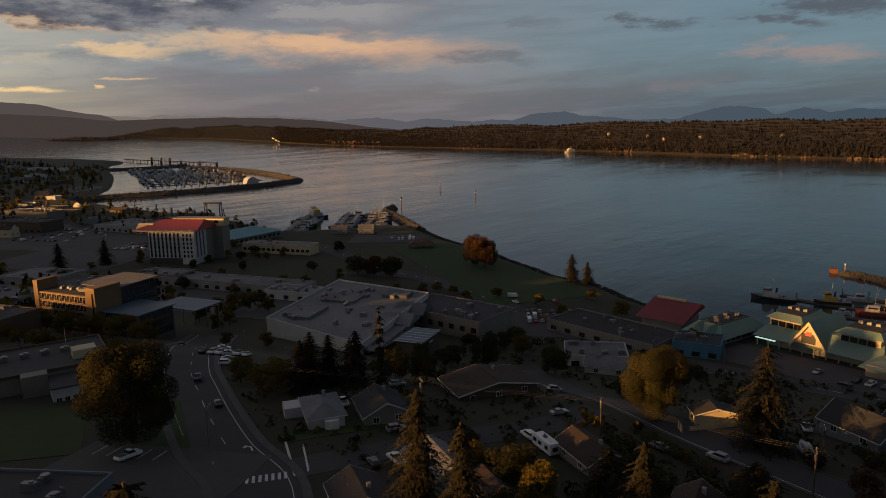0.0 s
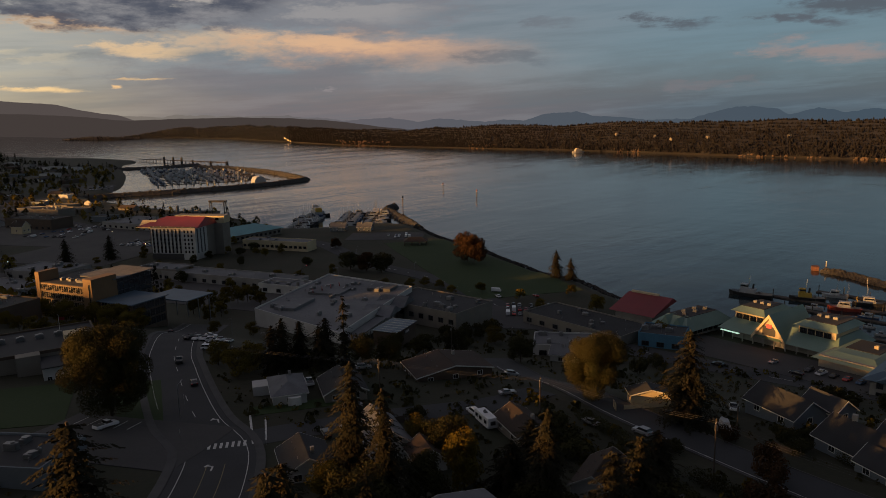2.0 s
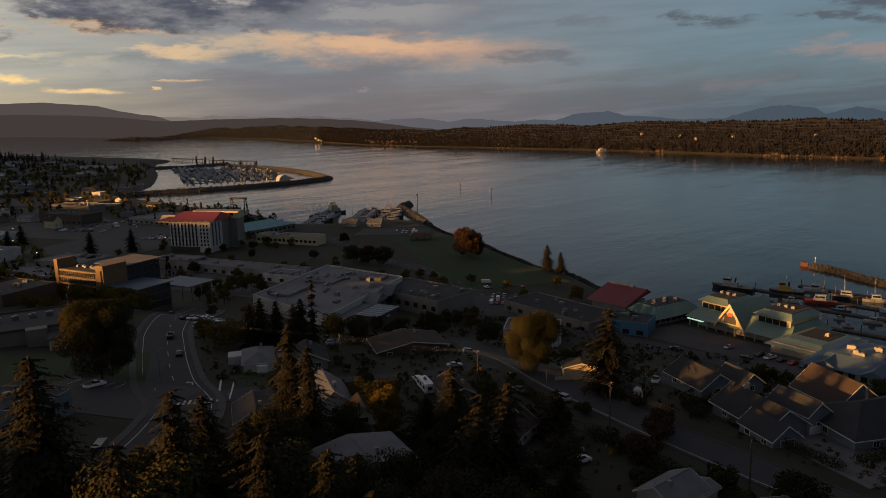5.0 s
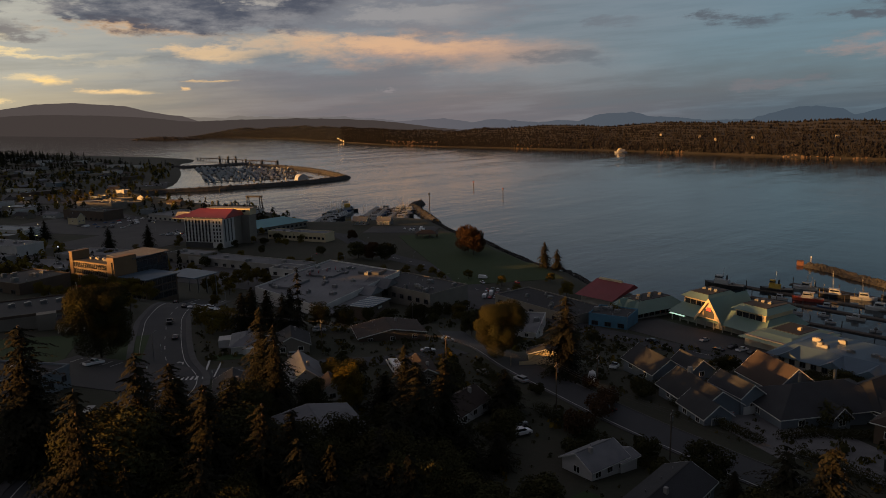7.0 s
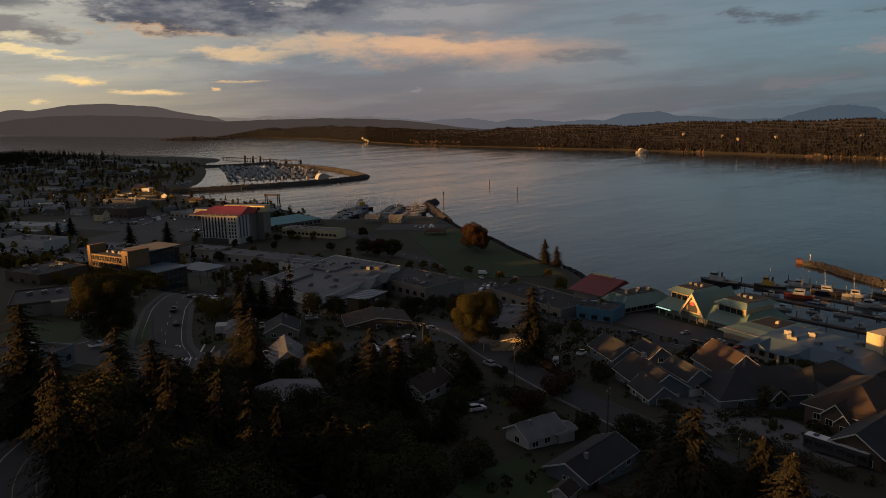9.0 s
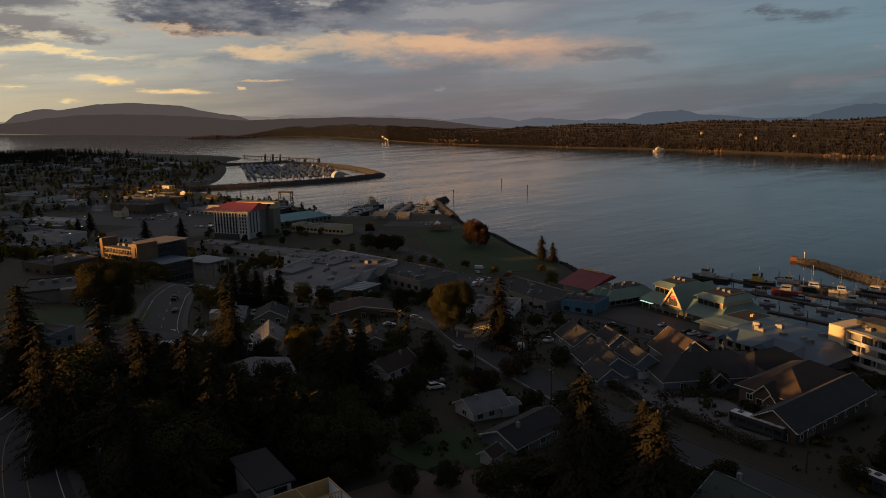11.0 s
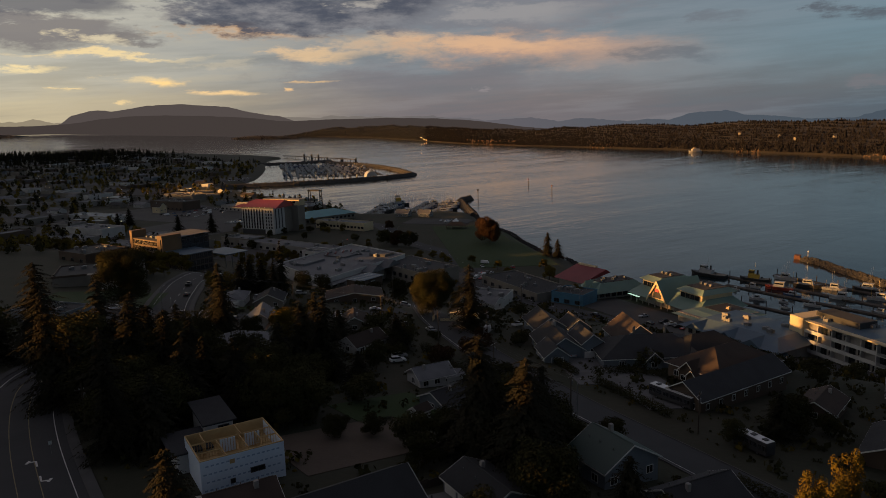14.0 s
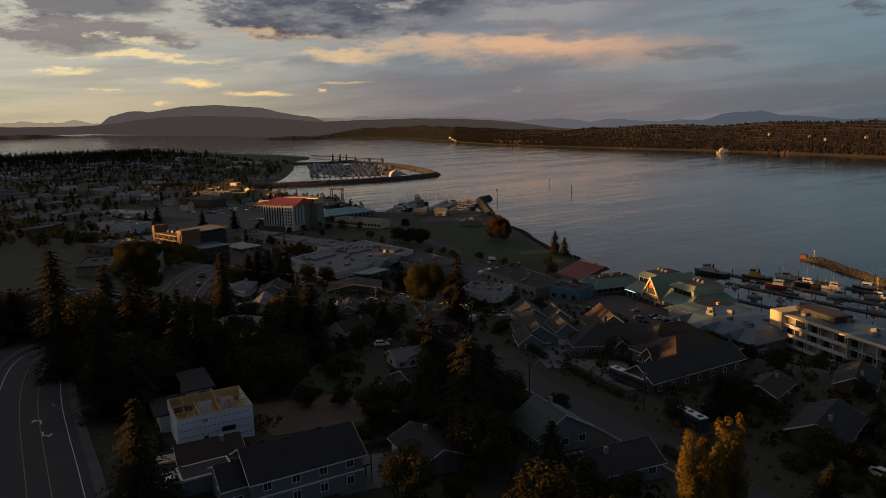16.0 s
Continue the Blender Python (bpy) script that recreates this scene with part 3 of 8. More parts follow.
    tagged(new(name, mesh_from(name, verts, faces, mat, True)), label, "mountains", kind="structure")


WATERLINE = [(42, -1.35), (60, -1.25), (64, -1.22), (67, -1.13), (70, -0.95), (76, -0.65), (80, -0.44), (90, -0.42)]
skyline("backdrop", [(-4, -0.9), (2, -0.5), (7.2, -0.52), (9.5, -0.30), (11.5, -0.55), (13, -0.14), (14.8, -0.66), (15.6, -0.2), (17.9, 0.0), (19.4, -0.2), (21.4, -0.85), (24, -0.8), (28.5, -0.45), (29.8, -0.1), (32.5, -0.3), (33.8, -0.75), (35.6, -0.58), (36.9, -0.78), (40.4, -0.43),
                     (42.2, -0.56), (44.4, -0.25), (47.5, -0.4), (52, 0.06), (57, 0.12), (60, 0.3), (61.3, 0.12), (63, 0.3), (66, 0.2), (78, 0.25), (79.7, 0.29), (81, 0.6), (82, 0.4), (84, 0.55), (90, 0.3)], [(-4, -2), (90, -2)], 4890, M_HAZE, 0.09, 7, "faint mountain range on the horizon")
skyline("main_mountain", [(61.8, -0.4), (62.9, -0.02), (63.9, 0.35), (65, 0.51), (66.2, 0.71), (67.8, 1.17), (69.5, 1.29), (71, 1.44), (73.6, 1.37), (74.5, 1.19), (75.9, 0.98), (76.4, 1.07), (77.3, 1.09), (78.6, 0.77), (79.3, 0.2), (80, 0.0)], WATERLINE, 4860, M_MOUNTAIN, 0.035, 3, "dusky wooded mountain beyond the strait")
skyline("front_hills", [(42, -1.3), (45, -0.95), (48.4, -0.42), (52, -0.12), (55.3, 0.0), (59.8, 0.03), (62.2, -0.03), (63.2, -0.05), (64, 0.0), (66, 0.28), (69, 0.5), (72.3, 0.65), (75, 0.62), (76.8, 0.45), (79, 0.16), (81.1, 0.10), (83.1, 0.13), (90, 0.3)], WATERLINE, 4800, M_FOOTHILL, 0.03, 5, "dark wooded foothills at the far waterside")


def west_ridge():
    """Unseen wooded ridge added behind the town, to shape the low sun's shade."""
    xs = [-1500, -1300, -1100, -1000, -930, -880, -820, -700, -560]
    prof = [0.5, 0.75, 0.92, 0.97, 1.0, 1.0, 0.96, 0.72, 0.4]
    ys = list(range(-1500, 350, 100)) + list(range(350, 1400, 7)) + list(range(1400, 4200, 60))
    verts, faces = [], []
    for y in ys:
        for x, h in zip(xs, prof):
            # crest dips let sun onto single buildings, rises keep boats and lawns shaded
            crest = float(np.interp(y + 0.477 * (x + 900), [470, 535, 555, 566, 580, 592, 603, 630, 640, 652, 657, 672, 678, 722, 727, 745, 758, 792, 804, 886, 902, 952, 962, 990, 1050, 1196, 1199, 1210, 1213, 1300, 1425, 1550, 1739, 2249, 2800],
                                    [191, 190, 181, 181, 192, 193, 184, 183, 201, 202, 180, 180, 209, 212, 208, 190, 176, 176, 203, 203, 207, 209, 202, 202, 210, 225, 191, 191, 215, 199, 186, 195, 249, 283, 295]))
            verts.append((x, y, crest * h + 0.8 * noise.noise((x * 0.02, y * 0.03, 2))))
    n = len(xs)
    for j in range(len(ys) - 1):
        for i in range(n - 1):
            a = j * n + i
            faces.append((a, a + 1, a + n + 1, a + n))
    tagged(new("west_ridge", mesh_from("west_ridge", verts, faces, M_WOODS, True)), "unseen wooded ridge added behind the town to cast shade", "hills", kind="structure")


west_ridge()

# ---- roads ----
MAIN = smooth_line([(158, 252), (128, 218), (106, 187), (96, 168), (86, 147), (78, 128), (73, 111), (62, 96), (47, 80), (34, 65), (24, 50), (19, 35), (15, 8), (12, -35), (8, -90), (0, -200)])
STREET_A = smooth_line([(78, 112), (90, 107), (112, 96), (132, 84), (150, 80)])
STREET_B = smooth_line([(196, 128), (172, 96), (152, 63), (141, 35), (132, 8), (123, -28), (116, -61), (107, -95), (94, -150), (80, -220)])
STREET_C = smooth_line([(24, 52), (2, 62), (-20, 66)])
SHORE_ROAD = smooth_line([(242, -100), (240, -30), (242, 40), (246, 110), (262, 160), (288, 210), (304, 250), (312, 300), (330, 350), (348, 400), (340, 450), (300, 560), (290, 700), (300, 900)])


def build_roads():
    for name, line, w, label in (("main_road", MAIN, 7.6, "dark asphalt road curving down the hill"), ("side_street", STREET_A, 4.6, "narrow asphalt side street"),
                                 ("hill_street", STREET_B, 5.2, "dark asphalt street between houses"), ("corner_street", STREET_C, 5.0, "asphalt street at the hilltop junction"),
                                 ("shore_road", SHORE_ROAD, 7.0, "wide asphalt road along the waterfront")):
        dz = {"main_road": 0.10, "side_street": 0.08, "hill_street": 0.09, "corner_street": 0.08, "shore_road": 0.12}[name]
        r = strip(name, line, -w, w, M_ASPHALT, dz, cols=4)
        tagged(r, label, "road", kind="structure")
        if name in ("main_road", "hill_street"):
            for side in (-1, 1):
                k = strip("kerb", line, side * w, side * (w + 0.3), M_PAVE, dz + 0.14, r)
            for side in (-1, 1):
                if name == "main_road":
                    p = strip("pavement", line, side * (w + 0.3), side * (w + 1.8), M_PAVE, dz + 0.12)
                    tagged(p, "grey concrete pavement beside the road", "pavement", kind="structure")
        if name == "main_road":
            n = len(line)
            strip("edge_line", line[:int(n * .93)], -6.0, -5.85, M_PAINT, dz + 0.02, r)
            strip("edge_line", line[:int(n * .93)], 6.0, 6.15, M_PAINT, dz + 0.02, r)
            strip("centre_line", line[int(n * .36):], -1.75, -1.6, M_PAINT_Y, dz + 0.02, r)
            strip("centre_line", line[int(n * .36):], 1.6, 1.75, M_PAINT_Y, dz + 0.02, r)
            dashes("lane_dash", line[:int(n * .34)], 1.2, 0.15, 8, 5, M_PAINT, dz + 0.02, r)
        if name == "shore_road":
            dashes("lane_dash", line, 0, 0.2, 9, 7, M_PAINT, dz + 0.02, r)
        if name == "hill_street":
            strip("edge_line", line[4:len(line) - 4], -4.4, -4.28, M_PAINT, dz + 0.02, r)


build_roads()
# ---- buildings: kinds ----
WINDOW_MESH = {}


def window(parent, x, y, z, face, w, h, frame_mat=None, deep=0.06):
    """A framed pane on a wall; face: the way it looks, degrees in the thing's own axes. z: its sill."""
    frame_mat = frame_mat or M_TRIM
    key = (round(w, 2), round(h, 2), frame_mat.name)
    if key not in WINDOW_MESH:
        t = 0.11 if max(w, h) < 3 else 0.16
        bm = bmesh.new()
        add_box(bm, -w / 2 - t, -deep, -t, -w / 2, deep, h + t)
        add_box(bm, w / 2, -deep, -t, w / 2 + t, deep, h + t)
        add_box(bm, -w / 2, -deep, -t, w / 2, deep, 0)
        add_box(bm, -w / 2, -deep, h, w / 2, deep, h + t)
        if w > 1.0:
            add_box(bm, -0.03, -deep * 0.7, 0, 0.03, deep * 0.7, h)
        a = bpy.data.meshes.new("window")
        bm.to_mesh(a)
        bm.free()
        a.materials.append(frame_mat)
        bm = box(-w / 2, -0.02, 0, w / 2, 0.02, h)
        b = bpy.data.meshes.new("pane")
        bm.to_mesh(b)
        bm.free()
        b.materials.append(M_GLASS)
        WINDOW_MESH[key] = (a, b)
    a, b = WINDOW_MESH[key]
    win = new("window", a)
    win.parent = parent
    win.matrix_local = pose(x, y, z, 0, 0, face + 90)
    pane = new("pane", b)
    pane.parent = win
    return win


def window_row(parent, x0, y0, x1, y1, z, face, n, w, h, frame_mat=None):
    for i in range(n):
        t = (i + 0.5) / n
        window(parent, x0 + (x1 - x0) * t, y0 + (y1 - y0) * t, z, face, w, h, frame_mat)


def wing(parent, cx, cy, turn, L, W, H, rise, wall, roof, over=0.5, hip=False, wins=(2, 2, 1, 1), floors=1, z0=0.0, trim=None, deep=2.5, plain=False):
    """Walls, roof, rake boards and windows of one wing. Ridge along its own x."""
    trim = trim or M_TRIM
    m = Matrix.Translation((cx, cy, z0)) @ Matrix.Rotation(radians(turn), 4, "Z")
    l, w = L / 2, W / 2

    def put(name, bm, mat, label=""):
        ob = part(name, bm, mat, parent, label)
        ob.matrix_local = m
        return ob

    if hip:
        put("wall", box(-l, -w, -deep, l, w, H), wall)
        o, k = over, min(w, l * 0.9)
        v = [(-l - o, -w - o, H - 0.05), (l + o, -w - o, H - 0.05), (l + o, w + o, H - 0.05), (-l - o, w + o, H - 0.05),
             (-l - o, -w - o, H + 0.15), (l + o, -w - o, H + 0.15), (l + o, w + o, H + 0.15), (-l - o, w + o, H + 0.15), (-l + k, 0, H + rise), (l - k, 0, H + rise)]
        put("roof", solid(v, [(0, 3, 2, 1), (0, 1, 5, 4), (1, 2, 6, 5), (2, 3, 7, 6), (3, 0, 4, 7), (4, 5, 9, 8), (5, 6, 9), (6, 7, 8, 9), (7, 4, 8)]), roof)
        bm = bmesh.new()
        for a in ((-l - o, -w - o - 0.05, l + o, -w - o), (-l - o, w + o, l + o, w + o + 0.05)):
            add_box(bm, a[0], a[1], H - 0.12, a[2], a[3], H + 0.1)
        for a in ((-l - o - 0.05, -w - o, -l - o, w + o), (l + o, -w - o, l + o + 0.05, w + o)):
            add_box(bm, a[0], a[1], H - 0.12, a[2], a[3], H + 0.1)
        put("fascia", bm, trim)
    else:
        v = [(-l, -w, -deep), (l, -w, -deep), (l, w, -deep), (-l, w, -deep), (-l, -w, H), (l, -w, H), (l, w, H), (-l, w, H), (-l, 0, H + rise - 0.12), (l, 0, H + rise - 0.12)]
        put("wall", solid(v, [(0, 3, 2, 1), (0, 1, 5, 4), (2, 3, 7, 6), (1, 2, 6, 9, 5), (3, 0, 4, 8, 7), (4, 5, 9, 8), (6, 7, 8, 9)]), wall)
        s = rise / w
        bm = bmesh.new()
        for sd in (-1, 1):
            e = (-l - over, sd * (w + over), H - over * s)
            q = [(-l - over, 0, H + rise), (l + over, 0, H + rise), (l + over, sd * (w + over), H - over * s), (-l - over, sd * (w + over), H - over * s)]
            vs = [bm.verts.new(c) for c in q] + [bm.verts.new((c[0], c[1], c[2] + 0.2)) for c in q]
            for f in ((0, 1, 2, 3), (4, 5, 6, 7), (0, 1, 5, 4), (1, 2, 6, 5), (2, 3, 7, 6), (3, 0, 4, 7)):
                bm.faces.new([vs[i] for i in f])
        bmesh.ops.recalc_face_normals(bm, faces=bm.faces[:])
        put("roof", bm, roof)
        for xe in () if plain else (-l - over - 0.06, l + over):
            bm = bmesh.new()
            for sd in (-1, 1):
                q = [(xe, 0, H + rise + 0.2), (xe, sd * (w + over), H - over * s + 0.2), (xe, sd * (w + over), H - over * s - 0.1), (xe, 0, H + rise - 0.1)]
                vs = [bm.verts.new(c) for c in q] + [bm.verts.new((c[0] + 0.06, c[1], c[2])) for c in q]
                for f in ((0, 1, 2, 3), (4, 5, 6, 7), (0, 1, 5, 4), (1, 2, 6, 5), (2, 3, 7, 6), (3, 0, 4, 7)):
                    bm.faces.new([vs[i] for i in f])
            bmesh.ops.recalc_face_normals(bm, faces=bm.faces[:])
            put("rake_board", bm, trim)
        for sd in () if plain else (-1, 1):
            yy = sd * (w + over)
            put("gutter", box(-l - over, yy - 0.04, H - over * s - 0.08, l + over, yy + 0.04, H - over * s + 0.12), trim)
    lvl = H / floors
    wh = min(1.3, lvl * 0.45)
    for f in range(floors):
        z = f * lvl + lvl * 0.36
        for n, (ax, ay, bx, by, face) in zip(wins, ((-l, -w - 0.03, l, -w - 0.03, -90), (-l, w + 0.03, l, w + 0.03, 90), (-l - 0.03, -w, -l - 0.03, w, 180), (l + 0.03, -w, l + 0.03, w, 0))):
            for i in range(n):
                t = (i + 0.5) / n
                p = m @ Vector((ax + (bx - ax) * t, ay + (by - ay) * t, z))
                win = window(parent, p.x, p.y, p.z, face + turn, 1.4 if n < 4 else 1.1, wh, trim)
    return m


def house(x, y, turn, L, W, H, rise, wall, roof, label, name="house", cat="house", z=None, **kw):
    g = ground_z(x, y) if z is None else z
    t = thing(name, (x, y, g), turn, label, cat)
    wing(t, 0, 0, 0, L, W, H, rise, wall, roof, **kw)
    if not kw.get("plain") and L > 9:
        s = 1 if (int(x) + int(y)) % 2 else -1
        part("chimney", box(s * L * 0.22 - 0.35, -W * 0.16, H * 0.8, s * L * 0.22 + 0.35, -W * 0.16 + 0.7, H + rise + 0.7, 0.03), M_WALL_STONE, t)
        for k in (-0.3, 0.05, 0.33):
            part("vent_pipe", tube((L * k, W * 0.2, H), (L * k, W * 0.2, H + rise * 0.62 + 0.55), 0.09, 0.09, 7), M_METAL, t)
        part("ridge_cap", box(-L / 2, -0.12, H + rise + 0.14, L / 2, 0.12, H + rise + 0.24), roof, t) if not kw.get("hip") else None
    return t


def door_on(parent, x, y, z, face, w=1.0, h=2.05, mat=None, name="door"):
    d = part(name, box(-w / 2, -0.05, 0, w / 2, 0.05, h, 0.02), mat or M_TRIM, parent)
    d.matrix_local = pose(x, y, z, 0, 0, face + 90)
    return d


def garage_door(parent, x, y, z, face, w, h=2.3, mat=None):
    bm = bmesh.new()
    for k in range(4):
        add_box(bm, -w / 2, -0.05 - 0.01 * (k % 2), h * k / 4 + 0.015, w / 2, 0.05, h * (k + 1) / 4 - 0.015)
    d = part("garage_door", bm, mat or M_TRIM, parent)
    d.matrix_local = pose(x, y, z, 0, 0, face + 90)
    bm = bmesh.new()
    for sx in (-w / 2 - 0.12, w / 2):
        add_box(bm, sx, -0.08, 0, sx + 0.12, 0.05, h)
    add_box(bm, -w / 2 - 0.12, -0.08, h, w / 2 + 0.12, 0.05, h + 0.14)
    f = part("door_frame", bm, M_TRIM, d)
    return d


def roof_unit(parent, x, y, z, sx=1.8, sy=1.3, sz=1.0, mat=None):
    bm = box(-sx / 2, -sy / 2, 0.12, sx / 2, sy / 2, sz, 0.06)
    add_box(bm, -sx / 2 - 0.05, -sy / 2 - 0.05, 0, sx / 2 + 0.05, sy / 2 + 0.05, 0.12)
    add_tube(bm, (sx * 0.15, 0, sz), (sx * 0.15, 0, sz + 0.25), sy * 0.35, sy * 0.35, 10)
    u = part("rooftop_unit", bm, mat or M_METAL, parent, "galvanised rooftop air unit")
    u.matrix_local = pose(x, y, z)
    return u


def roof_pipe(parent, x, y, z, h=0.8):
    bm = tube((0, 0, 0), (0, 0, h), 0.12, 0.12, 8)
    add_tube(bm, (0, 0, h), (0, 0, h + 0.15), 0.2, 0.12, 8)
    u = part("vent_pipe", bm, M_METAL, parent)
    u.matrix_local = pose(x, y, z)


def flat_block(x, y, turn, L, W, H, wall, roof, label, name="commercial_building", cat="building", units=4, parapet=0.6, wins=None, band=None, z=None, seed=1, deep=3.0, pipes=4, group=""):
    """A flat-roofed block: walls, roof, parapet, rooftop units and rows of windows. wins: (side, count, width, height, sill)."""
    g = ground_z(x, y) if z is None else z
    t = thing(name, (x, y, g), turn, label, cat, group)
    l, w = L / 2, W / 2
    part("wall", box(-l, -w, -deep, l, w, H), wall, t)
    part("roof", box(-l + 0.25, -w + 0.25, H + 0.004, l - 0.25, w - 0.25, H + 0.12), roof, t)
    bm = bmesh.new()
    add_box(bm, -l - 0.08, -w - 0.08, H - 0.15, l + 0.08, -w + 0.25, H + parapet)
    add_box(bm, -l - 0.08, w - 0.25, H - 0.15, l + 0.08, w + 0.08, H + parapet)
    add_box(bm, -l - 0.08, -w + 0.25, H - 0.15, -l + 0.25, w - 0.25, H + parapet)
    add_box(bm, l - 0.25, -w + 0.25, H - 0.15, l + 0.08, w - 0.25, H + parapet)
    part("parapet", bm, band or wall, t)
    rng = random.Random(seed)
    for k in range(units):
        roof_unit(t, rng.uniform(-l * 0.85, l * 0.85), rng.uniform(-w * 0.8, w * 0.8), H + 0.12, rng.uniform(1.2, 3.4), rng.uniform(1.0, 2.2), rng.uniform(0.8, 1.7))
    for k in range(pipes):
        roof_pipe(t, rng.uniform(-l * 0.9, l * 0.9), rng.uniform(-w * 0.9, w * 0.9), H + 0.12)
    for side, n, ww, hh, sill in wins or ():
        a = {"s": (-l, -w - 0.03, l, -w - 0.03, -90), "n": (-l, w + 0.03, l, w + 0.03, 90), "w": (-l - 0.03, -w, -l - 0.03, w, 180), "e": (l + 0.03, -w, l + 0.03, w, 0)}[side]
        window_row(t, a[0], a[1], a[2], a[3], sill, a[4], n, ww, hh, M_DARKTRIM)
    return t

# ---- downtown ----
def office():
    """Five-storey office: a slab with ribbon windows between two towers, a glazed wing and a low block."""
    M_OCHRE = surface("ochre_panel", (0.19, 0.115, 0.055), (0.15, 0.09, 0.045), 0.7, scale=0.2, fine=2.0)
    M_MULLION = surface("pale_bronze_mullion", (0.34, 0.25, 0.16), (0.27, 0.20, 0.13), 0.5)
    z = 18.0
    t = thing("office_building", (111.6, 301.1, z), -75.6, "five-storey ochre office building with ribbon windows", "office")
    t.scale = (0.79, 1, 1)
    # own x runs along the long front, own y into the building
    part("wall", box(3.2, 0.35, -3, 36, 15, 16.3), M_OCHRE, t, "ochre panelled main slab")
    part("stair_tower", box(0, 0, -3, 3.2, 9, 20.6, 0.05), M_OCHRE, t, "tall plain ochre tower")
    tower = part("end_tower", box(36, 0, -3, 42.2, 12, 19.7, 0.05), M_OCHRE, t, "broad ochre tower with one window slot")
    window(tower, 40.6, -0.05, 2, -90, 0.9, 15.5, M_DARKTRIM)
    part("roof", box(3.3, 0.6, 16.304, 36, 14.8, 16.5), M_ROOF_DARK, t)
    part("penthouse", box(24, 4.5, 16.5, 34, 9, 17.6, 0.05), M_ROOF_FLAT, t, "low grey rooftop plant room")
    for k in range(4):
        roof_unit(t, 11 + 3.4 * k, 6 + k % 2, 16.5, 1.6, 1.6, 0.9)
    for f in range(5):
        zz = 1.0 + f * 3.1
        n = 18
        for i in range(n):
            window(t, 4.2 + i * 1.76, 0.30, zz, -90, 1.55, 2.35, M_MULLION)
        part("sill_band", box(3.2, 0.1, zz - 0.4, 36, 0.35, zz - 0.15), M_OCHRE, t)
    # glazed rear volume
    glass = part("glazed_volume", box(36.5, 12.004, -3, 42, 30, 17.4), M_GLASS, t, "dark glazed end wall")
    for k in range(7):
        part("mullion", box(42.0, 12.3 + k * 2.8, -1, 42.12, 12.5 + k * 2.8, 17.4), M_DARKTRIM, glass)
    for k in range(5):
        part("transom", box(42.0, 12.3, 2.2 + 3.4 * k, 42.1, 30, 2.4 + 3.4 * k), M_DARKTRIM, glass)
    part("rear_wall", box(8, 15.004, -3, 36.5, 30, 16.6), M_WALL_TAUPE, t)
    rf = part("upper_roof", solid([(18, 10, 17.5), (43, 10, 17.5), (43, 31, 18.0), (18, 31, 18.0), (18, 10, 17.85), (43, 10, 17.85), (43, 31, 18.35), (18, 31, 18.35)],
                                  [(0, 3, 2, 1), (4, 5, 6, 7), (0, 1, 5, 4), (1, 2, 6, 5), (2, 3, 7, 6), (3, 0, 4, 7)]), M_SHINGLE_GY, t, "thin sloping roof plane")
    # low block with its own windows
    low = part("low_block", box(44, 2, -3, 66, 19, 10.6, 0.04), M_WALL_BROWN, t, "three-storey glazed low block")
    for f in range(3):
        for i in range(9):
            window(low, 46.2 + i * 2.2, 1.95, 0.8 + f * 3.4, -90, 1.9, 2.8, M_MULLION)
        for i in range(6):
            window(low, 66.05, 4 + i * 2.6, 0.8 + f * 3.4, 0, 2.2, 2.6, M_DARKTRIM)
    part("low_roof", box(42.3, 1.2, 10.604, 67, 20, 10.95), M_ROOF_BLUE, t, "grey metal low roof")
    can = part("entrance_canopy", box(50, 20.5, 8.2, 78, 36, 8.6), M_ROOF_BLUE, t, "broad grey entrance canopy")
    for x in (52, 60, 68, 76):
        part("canopy_post", tube((x, 35, -3), (x, 35, 8.2), 0.25, 0.25), M_METAL, can)
    return t


def town_hall():
    t = thing("town_hall", (86, 193, 28.6), -18, "two-storey pale town hall with flat roofs", "town hall")
    part("wall", box(-34, 0, -3, 2, 26, 6.6), M_WALL_TAUPE, t)
    part("roof", box(-33.7, 0.3, 6.604, 1.7, 25.7, 6.8), M_ROOF_DARK, t)
    bm = bmesh.new()
    for a in ((-34.1, -0.1, 2.1, 0.3), (-34.1, 25.7, 2.1, 26.1)):
        add_box(bm, a[0], a[1], 6.4, a[2], a[3], 7.3)
    for a in ((-34.1, 0.3, -33.7, 25.7), (1.7, 0.3, 2.1, 25.7)):
        add_box(bm, a[0], a[1], 6.4, a[2], a[3], 7.3)
    part("parapet", bm, M_WALL_BROWN, t)
    w = part("front_wing", box(-14, -11, -3, 2, 0, 5.2), M_WALL_WHITE, t, "white front wing with tall windows")
    for i in range(8):
        window(w, -12.6 + i * 1.85, -11.05, 0.6, -90, 1.1, 2.2, M_TRIM)
    for i in range(4):
        window(w, 2.05, -9.5 + i * 2.4, 0.6, 0, 1.1, 2.2, M_TRIM)
    part("wing_roof", box(-14.3, -11.3, 5.204, 2.3, 0, 5.5), M_ROOF_DARK, t)
    part("roof_box", box(-7, 6, 6.8, -1, 11, 9.2, 0.04), M_WALL_CREAM, t, "cream rooftop plant box")
    for k in range(5):
        roof_unit(t, -28 + 5 * k, 16, 6.8, 2.2, 1.6, 1.2)
    part("stair_tower", box(-20, -4, -3, -14, 0, 7.4, 0.04), M_WALL_TAUPE, t, "plain taupe stair tower")


